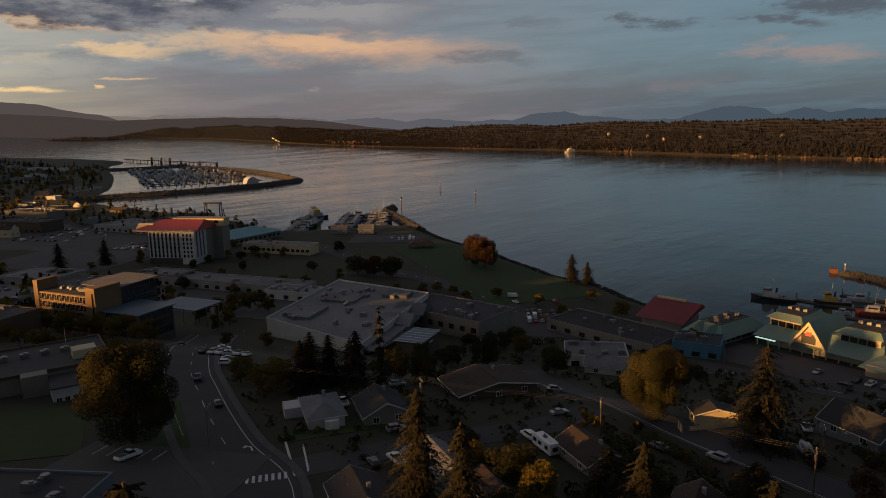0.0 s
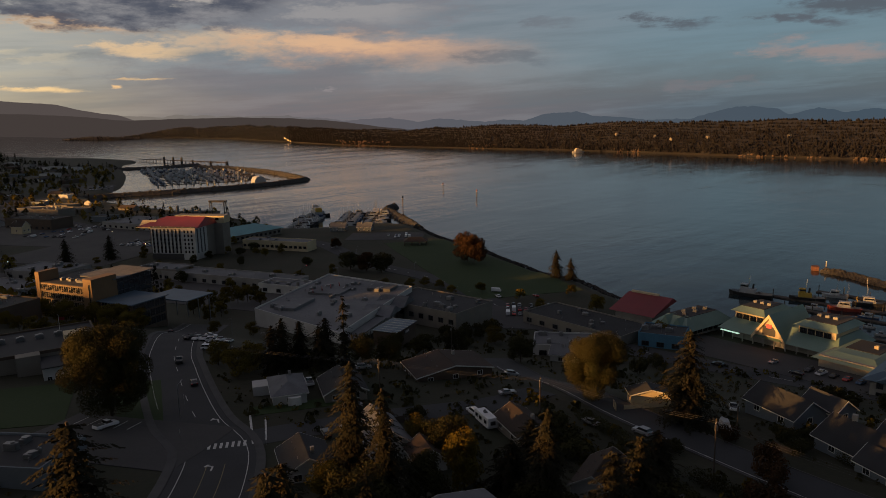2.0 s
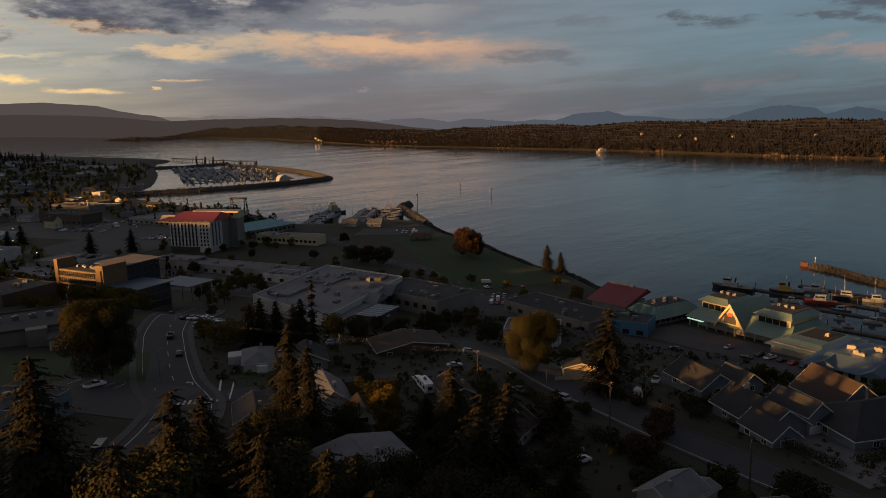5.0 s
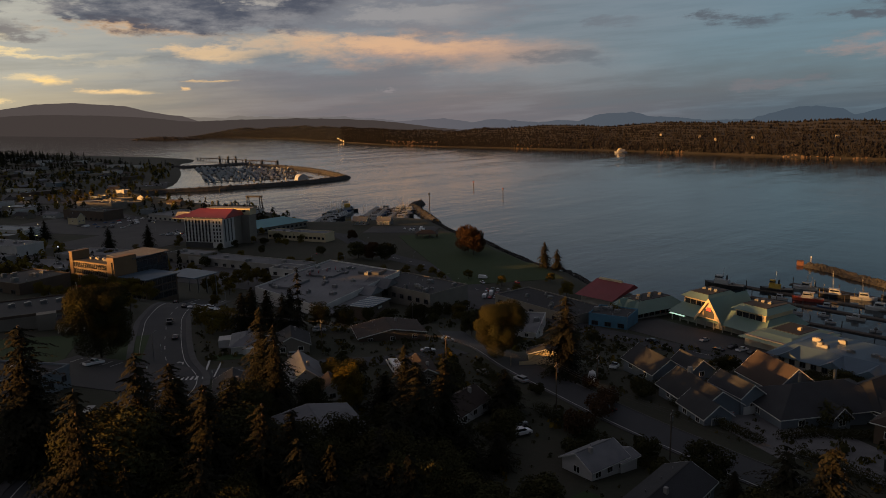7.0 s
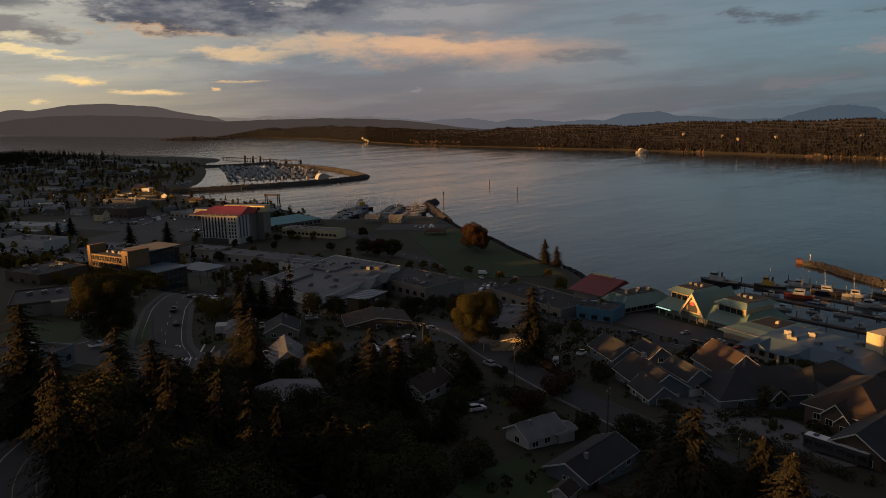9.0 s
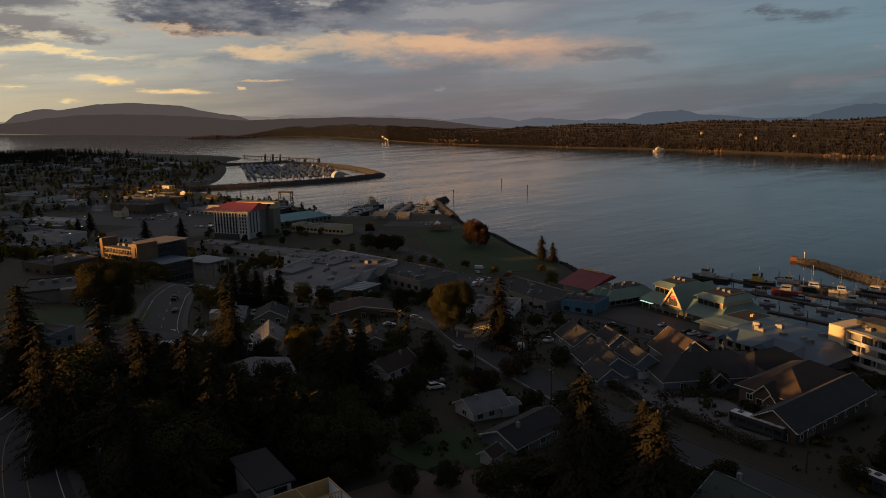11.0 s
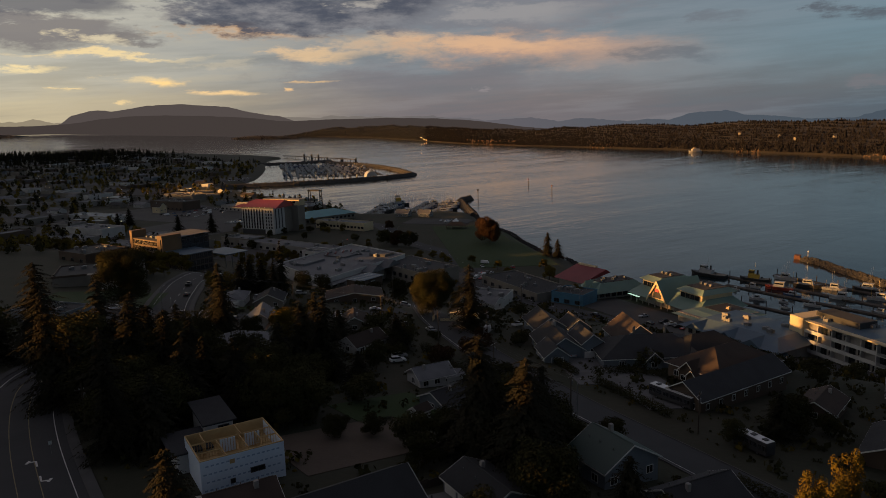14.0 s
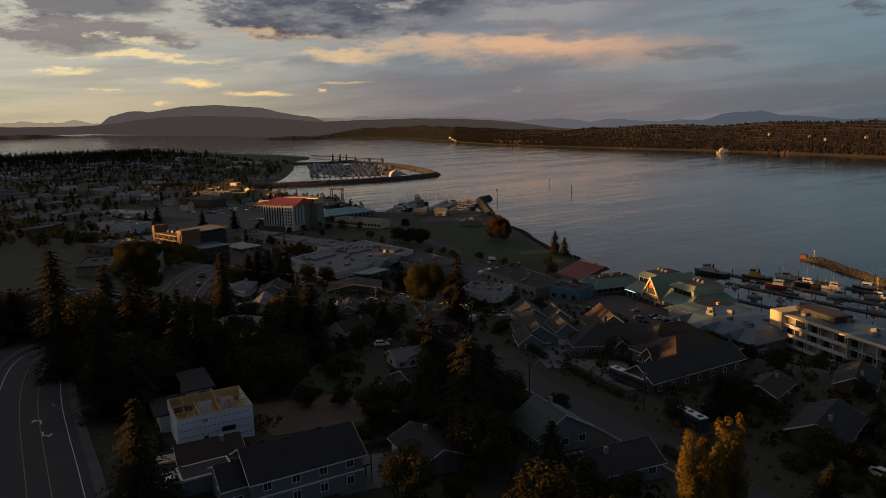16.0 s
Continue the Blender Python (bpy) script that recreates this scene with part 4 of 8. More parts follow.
def hotel():
    t = thing("hotel", (240.3, 446.6, 5.2), -62.5, "white seven-storey hotel with dark window strips", "hotel")
    W1, H = 33.0, 22.0
    part("wall", box(0, 0, -2, W1, 15, H), M_WALL_WHITE, t)
    part("base_storey", box(-0.1, -0.25, -2, W1 * 0.72, 0, 4.2), M_DARKTRIM, t, "dark glazed ground storey")
    part("end_panel", box(W1 * 0.72, -0.3, -2, W1 + 0.2, 0, H + 0.3), M_WALL_WHITE, t, "plain white end bay")
    for i in range(8):
        x = 1.6 + i * 2.85
        part("strip_panel", box(x - 0.62, -0.14, 4.6, x + 0.62, -0.02, H - 0.9), M_DARKTRIM, t)
        for f in range(6):
            window(t, x, -0.16, 4.9 + f * 2.75, -90, 1.0, 1.6, M_DARKTRIM)
    for i in range(3):
        for f in range(6):
            window(t, 25.4 + i * 2.6, -0.33, 4.9 + f * 2.75, -90, 0.9, 1.6, M_DARKTRIM)
    for i in range(3):
        part("strip_panel", box(W1 + 0.02, 2.0 + i * 4.2, 4.6, W1 + 0.14, 3.4 + i * 4.2, H - 0.9), M_DARKTRIM, t)
    part("parapet", box(-0.3, -0.34, H, W1 + 0.3, 0.2, H + 0.9), M_DARKTRIM, t)
    for i in range(6):
        part("parapet_lamp", box(2 + 5.6 * i, -0.5, H + 0.5, 2.5 + 5.6 * i, -0.36, H + 0.9), M_TRIM, t)
    # broad red roof behind the parapet
    v = [(-13, 3, H - 0.2), (W1 + 1.5, 0.4, H - 0.2), (W1 + 1.5, 36, H - 0.2), (-13, 36, H - 0.2), (0, 20, H + 5.0), (W1 - 3, 20, H + 5.0)]
    part("roof", solid(v, [(0, 1, 5, 4), (1, 2, 5), (2, 3, 4, 5), (3, 0, 4), (0, 3, 2, 1)]), M_ROOF_RED, t, "dark red hipped metal roof")
    part("roof_fascia", solid([(-13.2, 2.8, H - 0.9), (0, 1.4, H - 0.9), (0, 1.4, H - 0.1), (-13.2, 2.8, H - 0.1), (-13.2, 3.1, H - 0.9), (0, 1.7, H - 0.9), (0, 1.7, H - 0.1), (-13.2, 3.1, H - 0.1)],
                              [(0, 1, 2, 3), (7, 6, 5, 4), (0, 4, 5, 1), (1, 5, 6, 2), (2, 6, 7, 3), (3, 7, 4, 0)]), M_WALL_CREAM, t, "cream fascia board")
    part("roof_gable", solid([(-14, 8, H), (-14, 16, H), (-14, 12, H + 3.2), (-3, 12, H + 3.2), (-3, 8, H), (-3, 16, H)], [(0, 1, 2), (0, 2, 3, 4), (1, 5, 3, 2), (4, 3, 5), (0, 4, 5, 1)]), M_WALL_CREAM, t, "cream end gable of the red roof")
    part("rear_wall", box(-11, 15.004, -2, W1, 34, H - 0.3), M_WALL_TAUPE, t)
    box_ = part("plant_storey", box(2, 27, H - 0.5, 40, 35, H + 4.4, 0.05), M_WALL_CREAM, t, "cream top storey behind the red roof")
    part("rear_tower", box(W1 + 0.01, 25, -2, 39.6, 35, H - 0.6), M_WALL_TAUPE, t)
    for i in range(8):
        window(box_, 5 + i * 4.2, 26.95, H + 1.4, -90, 2.6, 1.6, M_DARKTRIM)
    part("plant_roof", box(1.5, 26.5, H + 4.404, 40.5, 35.5, H + 4.7), M_ROOF_FLAT, t)


def casino():
    t = thing("casino_building", (333, 478, 4.2), 4, "low building with teal metal roof", "building")
    part("wall", box(-28, -16, -2, 28, 16, 5.0), M_WALL_TAUPE, t)
    part("roof", solid([(-30, -18, 5), (30, -18, 5), (30, 18, 5), (-30, 18, 5), (-14, 0, 9.4), (14, 0, 9.4)], [(0, 1, 5, 4), (1, 2, 5), (2, 3, 4, 5), (3, 0, 4), (0, 3, 2, 1)]), M_ROOF_TEAL, t)
    window_row(t, -28, -16.05, 28, -16.05, 1.2, -90, 12, 2.2, 1.8, M_DARKTRIM)
    t2 = flat_block(317, 408, -70, 54, 13, 6.5, M_WALL_CREAM, M_ROOF_FLAT, "long cream low block with window band", units=5, wins=[("s", 14, 2.2, 1.6, 2.2), ("w", 4, 2.0, 1.6, 2.2)], seed=8)


def shopping():
    """Large white centre on a skewed plan, grey gravel roof full of units."""
    t = thing("shopping_centre", (206, 224, 12.8), 21, "large white shopping centre with grey flat roof", "shop")
    H = 5.2
    plan = [(-47, -26.5), (28.6, -26.5), (44, 25.7), (-24.5, 25.5)]
    part("wall", prism(plan, -5, H), M_WALL_WHITE, t)
    part("roof", prism([(x * 0.99, y * 0.985) for x, y in plan], H + 0.004, H + 0.15), M_ROOF_FLAT, t)
    for (ax, ay), (bx, by) in zip(plan, plan[1:] + plan[:1]):
        ln = math.hypot(bx - ax, by - ay)
        p = part("parapet", box(0, -0.1, H - 0.2, ln, 0.25, H + 0.8), M_WALL_WHITE, t)
        p.matrix_local = pose(ax, ay, 0, 0, 0, math.degrees(math.atan2(by - ay, bx - ax)))
    rng = random.Random(21)
    for k in range(26):
        roof_unit(t, rng.uniform(-26, 30), rng.uniform(-23, 22), H + 0.15, rng.uniform(1.2, 3.6), rng.uniform(1.0, 2.4), rng.uniform(0.8, 1.8))
    for k in range(22):
        roof_pipe(t, rng.uniform(-30, 30), rng.uniform(-24, 23), H + 0.15)
    for x, y, lx, ly, hh in ((-14, 12, 18, 10, 1.4), (12, 8, 14, 16, 1.1), (22, -14, 9, 12, 1.6)):
        part("raised_roof", box(x - lx / 2, y - ly / 2, H + 0.15, x + lx / 2, y + ly / 2, H + hh, 0.05), M_ROOF_FLAT, t)
    window_row(t, -46, -26.55, 28, -26.55, 0.5, -90, 13, 3.0, 2.4, M_DARKTRIM)
    can = part("awning", box(-46, -32, 3.0, 14, -26.7, 3.3), M_ROOF_FLAT, t, "grey walkway awning")
    for k in range(9):
        part("awning_post", tube((-45 + 7.2 * k, -31.5, -4), (-45 + 7.2 * k, -31.5, 3.0), 0.15, 0.15), M_METAL, can)
    for x in (-8, 8):
        part("entrance_gable", solid([(x - 7, -33, 3.0), (x + 7, -33, 3.0), (x, -33, 6.6), (x - 7, -20, 5.3), (x + 7, -20, 5.3), (x, -20, 6.6)], [(0, 1, 2), (0, 2, 5, 3), (1, 4, 5, 2), (3, 5, 4), (0, 3, 4, 1)]), M_SHINGLE_GY, t, "grey entrance gable")
    for k in range(4):
        bm = box(-2.6, -0.2, 0, 2.6, 0.2, 0.9, 0.05)
        s = part("red_roof_beam", bm, M_ROOF_RED, t, "red steel roof frame")
        s.matrix_local = pose(6 + 5 * k, 14 - 2 * k, 6.4, 0, 0, 30)
    d = flat_block(236, 190, -90, 45, 26, 5.2, M_WALL_TAUPE, M_ROOF_DARK, "low shop with black flat roof", name="shop", cat="shop", units=9, pipes=10, seed=5, z=10.8, deep=5, wins=[("s", 8, 2.4, 2.0, 0.6)])
    p = thing("pub", (190, 171.5, 15.2), 16, "dark pub with glazed roof terrace", "pub")
    part("wall", box(-8, -5, -4, 8, 5, 3.6), M_WALL_BROWN, p)
    rf = part("glazed_roof", box(-8.6, -5.6, 3.604, 8.6, 5.6, 3.8), M_ROOF_BLUE, p, "grey panelled roof")
    for k in range(7):
        part("roof_bar", box(-8.6 + 2.85 * k, -5.6, 3.8, -8.5 + 2.85 * k, 5.6, 3.95), M_TRIM, rf)
    sign = part("sign_board", box(-2.2, -5.4, 1.4, 2.2, -5.1, 2.8), M_DARKTRIM, p)
    for k in range(4):
        part("letter_bar", box(-1.4 + 0.75 * k, -5.46, 1.7, -0.95 + 0.75 * k, -5.4, 2.5), M_TRIM, sign)


def market():
    """Waterfront market with pale green skirt roofs and cream clerestories."""
    t = thing("market_hall", (297, 55, 7.2), -104.6, "waterfront market hall with pale green roofs and cream gable", "market")
    # own x along the front, own -y towards the hill
    part("wall", box(-18, -13, -3, 22, 10, 5.0), M_WALL_STONE, t)
    skirt = part("roof", solid([(-22, -17, 3.4), (26, -17, 3.4), (26, 13, 3.4), (-22, 13, 3.4), (-18.5, -9, 8.0), (22.5, -9, 8.0), (22.5, 7, 8.0), (-18.5, 7, 8.0)],
                               [(0, 1, 5, 4), (1, 2, 6, 5), (2, 3, 7, 6), (3, 0, 4, 7), (4, 5, 6, 7), (0, 3, 2, 1)]), M_ROOF_GREEN, t, "pale green metal skirt roof")
    for x0, x1 in ((-18.4, -6.2), (8.0, 22.0)):
        c = part("clerestory", box(x0, -10.5, 5.5, x1, 7, 10.6), M_WALL_CREAM, t, "cream clerestory storey")
        for i in range(4):
            window(c, x0 + 1.9 + i * 3.0, -10.55, 7.0, -90, 2.5, 2.1, M_DARKTRIM)
        v = [(x0 - 1.4, -12.0, 10.2), (x1 + 1.4, -12.0, 10.2), (x1 + 1.4, 9.0, 10.2), (x0 - 1.4, 9.0, 10.2), (x0 + 1.2, -8.4, 12.0), (x1 - 1.2, -8.4, 12.0), (x1 - 1.2, 6, 12.0), (x0 + 1.2, 6, 12.0)]
        part("upper_roof", solid(v, [(0, 1, 5, 4), (1, 2, 6, 5), (2, 3, 7, 6), (3, 0, 4, 7), (4, 5, 6, 7), (0, 3, 2, 1)]), M_ROOF_GREEN, t)
        f = part("flat_top", box(x0 + 1.3, -8.3, 12.004, x1 - 1.3, 5.9, 12.2), M_ROOF_DARK, t)
        for k in range(3):
            roof_unit(t, x0 + 3.0 + 3 * k, -1, 12.2, 1.6, 1.2, 0.9)
    g = part("front_gable", solid([(-5.6, -17.0, 4.4), (5.6, -17.0, 4.4), (0, -17.0, 12.4), (-5.6, 6, 4.4), (5.6, 6, 4.4), (0, 6, 12.4)], [(0, 1, 2), (0, 2, 5, 3), (1, 4, 5, 2), (3, 5, 4), (0, 3, 4, 1)]), M_WALL_CREAM, t, "cream front gable")
    for sd in (-1, 1):
        q = [(0, -17.8, 13.0), (sd * 6.6, -17.8, 3.6), (sd * 6.6, 7, 3.6), (0, 7, 13.0)]
        bm = solid(q + [(x, y, z + 0.35) for x, y, z in q], [(0, 1, 2, 3), (4, 5, 6, 7), (0, 1, 5, 4), (1, 2, 6, 5), (2, 3, 7, 6), (3, 0, 4, 7)])
        part("gable_roof", bm, M_ROOF_GREEN, t)
        q = [(0, -17.9, 13.5), (sd * 6.8, -17.9, 3.9), (sd * 6.8, -17.9, 2.4), (0, -17.9, 11.8)]
        bm = solid(q + [(x, y + 0.25, z) for x, y, z in q], [(0, 1, 2, 3), (4, 5, 6, 7), (0, 1, 5, 4), (1, 2, 6, 5), (2, 3, 7, 6), (3, 0, 4, 7)])
        part("rake_board", bm, M_WALL_CREAM, t, "broad cream rake board")
    gw = part("gable_window", box(-2.6, -17.15, 5.0, 2.6, -17.0, 8.6), M_DARKTRIM, t)
    sg = part("red_sign", box(-1.0, -17.4, 8.0, 1.0, -17.2, 9.4), glowing("red_sign_light", (0.9, 0.06, 0.04), 0.7), t, "small red lit sign")
    for k in range(11):
        part("arcade_post", tube((-20 + 4.4 * k, -16.2, -3), (-20 + 4.4 * k, -16.2, 3.5), 0.28, 0.28), M_WALL_STONE, t)
    part("lit_canopy", box(-20, -18.4, 3.0, -12, -17.2, 3.15), glowing("green_white_tube_light", (0.55, 0.85, 0.66), 0.8), t, "canopy edge lit pale green")
    # north hall
    n = thing("market_annex", (288.5, 92, 7.0), -107, "market annex with pale green roof and dark flat top", "market")
    part("wall", box(-6.5, -12.5, -3, 6.5, 12.5, 4.6), M_WALL_STONE, n)
    part("roof", solid([(-9.5, -15.5, 3.4), (9.5, -15.5, 3.4), (9.5, 15.5, 3.4), (-9.5, 15.5, 3.4), (-5, -10, 7.6), (5, -10, 7.6), (5, 10, 7.6), (-5, 10, 7.6)],
                       [(0, 1, 5, 4), (1, 2, 6, 5), (2, 3, 7, 6), (3, 0, 4, 7), (4, 5, 6, 7), (0, 3, 2, 1)]), M_ROOF_GREEN, n)
    part("flat_top", box(-4.7, -9.7, 7.604, 4.7, 9.7, 7.8), M_ROOF_DARK, n)
    window_row(n, -6.5, -12.55, 6.5, -12.55, 0.8, -90, 4, 2.4, 1.9, M_DARKTRIM)
    window_row(n, -6.55, -12, -6.55, 12, 0.8, 180, 7, 2.4, 1.9, M_DARKTRIM)
    window_row(n, 6.55, -12, 6.55, 12, 0.8, 0, 7, 2.4, 1.9, M_DARKTRIM)
    for x in (-2.5, 3.5):
        part("dormer_gable", solid([(x - 2.4, -14.5, 4.2), (x + 2.4, -14.5, 4.2), (x, -14.5, 8.0), (x - 2.4, -8, 7.5), (x + 2.4, -8, 7.5), (x, -8, 8.0)], [(0, 1, 2), (0, 2, 5, 3), (1, 4, 5, 2), (3, 5, 4), (0, 3, 4, 1)]), M_ROOF_GREEN, n)
    for k in range(5):
        roof_unit(n, 1.5 - 3 * (k % 2), -7 + 3.4 * k, 7.8, 2.0, 1.3, 1.0)
    r = thing("red_roof_hall", (293, 116.5, 7.0), -95, "hall with plain red metal roof", "hall")
    part("wall", box(-9, -7.5, -3, 9, 9, 4.0), M_WALL_STONE, r)
    part("roof", solid([(-11, -10, 3.9), (11, -10, 3.9), (11, 7.5, 9.0), (-11, 7.5, 9.0), (-11, 11, 7.0), (11, 11, 7.0)], [(0, 1, 2, 3), (3, 2, 5, 4), (0, 3, 4), (1, 5, 2), (0, 4, 5, 1)]), M_ROOF_RED, r, "red metal roof")
    part("ridge_box", box(-9.5, 7.0, 8.2, 4, 8.4, 9.7), M_WALL_CREAM, r, "cream ridge monitor")
    s = thing("gallery_building", (277, 26, 8.4), -103, "low building with pale green roof and dark well", "building")
    part("wall", box(-10, -13, -3, 9, 15, 4.4), M_WALL_STONE, s)
    part("roof", solid([(-12, -15, 3.4), (11, -15, 3.4), (11, 17, 3.4), (-12, 17, 3.4), (-7, -8, 5.4), (6, -8, 5.4), (6, 12, 5.4), (-7, 12, 5.4)],
                       [(0, 1, 5, 4), (1, 2, 6, 5), (2, 3, 7, 6), (3, 0, 4, 7), (4, 5, 6, 7), (0, 3, 2, 1)]), M_ROOF_GREEN, s)
    part("flat_top", box(-6, -2, 5.404, 5.2, 11, 5.6), M_ROOF_DARK, s)
    roof_unit(s, 2, 4, 5.6, 1.4, 1.4, 1.0, M_WALL_CREAM)


def blue_roof_block():
    t = thing("centre_building", (255, -1, 9.8), -98, "two-storey stone building with blue-grey roof", "building")
    part("wall", box(-18, -16, -4, 22, 14, 6.6), M_WALL_STONE, t)
    part("roof", solid([(-20, -18, 6.2), (24, -18, 6.2), (24, 16, 6.2), (-20, 16, 6.2), (-14, -10, 9.0), (18, -10, 9.0), (18, 9, 9.0), (-14, 9, 9.0)],
                       [(0, 1, 5, 4), (1, 2, 6, 5), (2, 3, 7, 6), (3, 0, 4, 7), (4, 5, 6, 7), (0, 3, 2, 1)]), M_ROOF_BLUE, t, "blue-grey metal roof")
    bay = part("glazed_bay", tube((20, -15, -4), (20, -15, 4.4), 5.0, 5.0, 20), M_GLASS, t, "round glazed bay")
    part("bay_roof", tube((20, -15, 4.4), (20, -15, 5.0), 5.4, 4.6, 20), M_ROOF_BLUE, t)
    for x in (-12, 2, 13):
        part("dormer_gable", solid([(x - 4, -18.4, 6.2), (x + 4, -18.4, 6.2), (x, -18.4, 8.6), (x - 4, -9, 8.4), (x + 4, -9, 8.4), (x, -9, 9.0)], [(0, 1, 2), (0, 2, 5, 3), (1, 4, 5, 2), (3, 5, 4), (0, 3, 4, 1)]), M_ROOF_BLUE, t)
    for f in range(2):
        window_row(t, -17, -16.05, 15, -16.05, 0.4 + 3.2 * f, -90, 9, 1.7, 1.8, M_DARKTRIM)
        window_row(t, -18.05, -14, -18.05, 13, 0.4 + 3.2 * f, 180, 6, 1.7, 1.8, M_DARKTRIM)
    rng = random.Random(4)
    for k in range(9):
        roof_unit(t, rng.uniform(-12, 16), rng.uniform(-8, 7), 9.0, rng.uniform(1.4, 3), 1.6, rng.uniform(0.8, 1.5))


def apartments():
    """New four-storey block with open balconies, cream end wall."""
    t = thing("apartment_building", (255.6, -15.8, 9.4), -108.5, "new four-storey pale apartment building with recessed balconies", "apartments")
    H, L = 14.2, 58.0
    part("wall", box(0, 1.8, -4, L, 18, H), M_WALL_STONE, t)
    end = part("end_wall", box(-0.5, -0.6, 2.4, 5.6, 12, H + 0.9, 0.04), M_WALL_CREAM, t, "tall cream end wall")
    part("roof", box(0.4, 2.0, H + 0.004, L, 17.6, H + 0.25), M_ROOF_BLUE, t, "blue-grey flat roof")
    part("eave", box(5.7, -0.4, H - 0.1, L, 1.8, H + 0.25), M_WALL_CREAM, t, "projecting pale eave")
    for f in range(3):
        z = 3.4 + 3.5 * f
        part("balcony_slab", box(5.65, 0.0, z - 0.3, L, 1.8, z), M_WALL_WHITE, t)
        for i in range(9):
            x = 6.0 + 5.7 * i
            if (i + f) % 3 != 2:
                window(t, x + 1.2, 1.74, z + 0.25, -90, 2.2, 2.4, M_DARKTRIM)
                window(t, x + 4.0, 1.74, z + 0.8, -90, 1.2, 1.6, M_DARKTRIM)
            bal = part("balcony_rail", box(x, -0.02, z, x + 5.2, 0.06, z + 1.0), M_METAL if i > 4 else M_WALL_WHITE, t)
        for i in range(10):
            part("fin_wall", box(5.62 + 5.7 * i, 0.0, z, 5.92 + 5.7 * i, 1.75, z + 3.2), M_WALL_WHITE, t)
    for i in range(8):
        part("column", box(4 + 7.4 * i, 0.2, -4, 4.7 + 7.4 * i, 0.9, 3.1), M_CONCRETE, t)
    part("upper_step", box(4, 7, H + 0.25, 22, 15, H + 2.4, 0.04), M_ROOF_DARK, t, "dark rooftop storey")
    rng = random.Random(6)
    for k in range(12):
        roof_unit(t, rng.uniform(6, 50), rng.uniform(3, 15), H + 0.25, rng.uniform(1.2, 2.6), 1.4, rng.uniform(0.7, 1.3))
    for x0 in (-2, 40):
        p = part("pergola", bmesh.new(), M_TRIM, t, "white pergola frame")
        bm = bmesh.new()
        for k in range(6):
            add_box(bm, x0 + 1.6 * k, -6, 2.6, x0 + 0.15 + 1.6 * k, -1.5, 2.8)
        add_box(bm, x0, -6.1, 2.45, x0 + 8.3, -5.9, 2.6)
        add_box(bm, x0, -1.7, 2.45, x0 + 8.3, -1.5, 2.6)
        for cx in (x0, x0 + 8.1):
            for cy in (-6.1, -1.7):
                add_box(bm, cx, cy, -4, cx + 0.2, cy + 0.2, 2.45)
        bm.to_mesh(p.data)
        bm.free()


office()
town_hall()
hotel()
casino()
shopping()
market()
blue_roof_block()
apartments()

# low downtown blocks: x, y, turn, length, depth, height, wall, roof, label
for i, (x, y, a, l, w, h, wl, rf, lb) in enumerate([
        (228, 335, -74, 92, 16, 5.0, M_WALL_STONE, M_ROOF_FLAT, "long low shop row with grey flat roof"),
        (214, 384, -70, 30, 16, 6.0, M_WALL_TAUPE, M_ROOF_FLAT, "taupe block with stepped flat roof"),
        (232, 292, -74, 26, 14, 4.6, M_WALL_WHITE, M_ROOF_FLAT, "small white shop with flat roof"),
        (172, 445, -68, 40, 26, 5.0, M_WALL_STONE, M_ROOF_FLAT, "low pale shop with flat roof"),
        (178, 402, -70, 34, 22, 4.6, M_WALL_TAUPE, M_ROOF_DARK, "low taupe shop with dark flat roof"),
        (132, 402, -70, 44, 26, 4.8, M_WALL_STONE, M_ROOF_FLAT, "pale store with grey flat roof"),
        (118, 350, -72, 26, 20, 4.4, M_WALL_TAUPE, M_ROOF_DARK, "small taupe store with dark flat roof"),
        (88, 285, -72, 26, 24, 5.2, M_WALL_BROWN, M_ROOF_DARK, "brown annex with dark flat roof"),
        (261, 93, -77, 17, 15, 5.4, M_WALL_BLUE, M_ROOF_DARK, "blue painted building with flat roof and mural wall"),
        (262, 128, -100, 52, 22, 4.6, M_WALL_TAUPE, M_SHINGLE, "long low shop row with dark roof"),
        (226, 118, -60, 22, 16, 4.4, M_WALL_WHITE, M_ROOF_FLAT, "small white workshop with flat roof"),
        (140, 520, -66, 46, 22, 7.5, M_WALL_WHITE, M_ROOF_FLAT, "white two-storey block with window band"),
        (112, 470, -66, 36, 22, 5.0, M_WALL_STONE, M_ROOF_FLAT, "pale store with flat roof"),
        (95, 420, -66, 30, 20, 4.6, M_WALL_TAUPE, M_ROOF_FLAT, "low taupe store with flat gravel roof"),
        (170, 640, -66, 70, 20, 5.2, M_WALL_WHITE, M_ROOF_BLUE, "long white store with blue roof"),
        (322, 600, -78, 80, 40, 5.0, M_WALL_STONE, M_ROOF_FLAT, "long low warehouse by the shore"),
        (262, 690, -70, 56, 24, 9.0, M_WALL_BROWN, M_SHINGLE, "dark brown lodge with shingle roof"),
        (302, 760, -72, 40, 20, 8.0, M_WALL_TAUPE, M_ROOF_DARK, "taupe block standing by the bay shore")]):
    flat_block(x, y, a, l, w, h, wl, rf, lb, name="shop_building", cat="shop", units=5 + i % 4, seed=30 + i, wins=[("s", max(3, int(l / 7)), 2.6, 1.7, 1.0), ("w", 2, 2.4, 1.6, 1.0)])

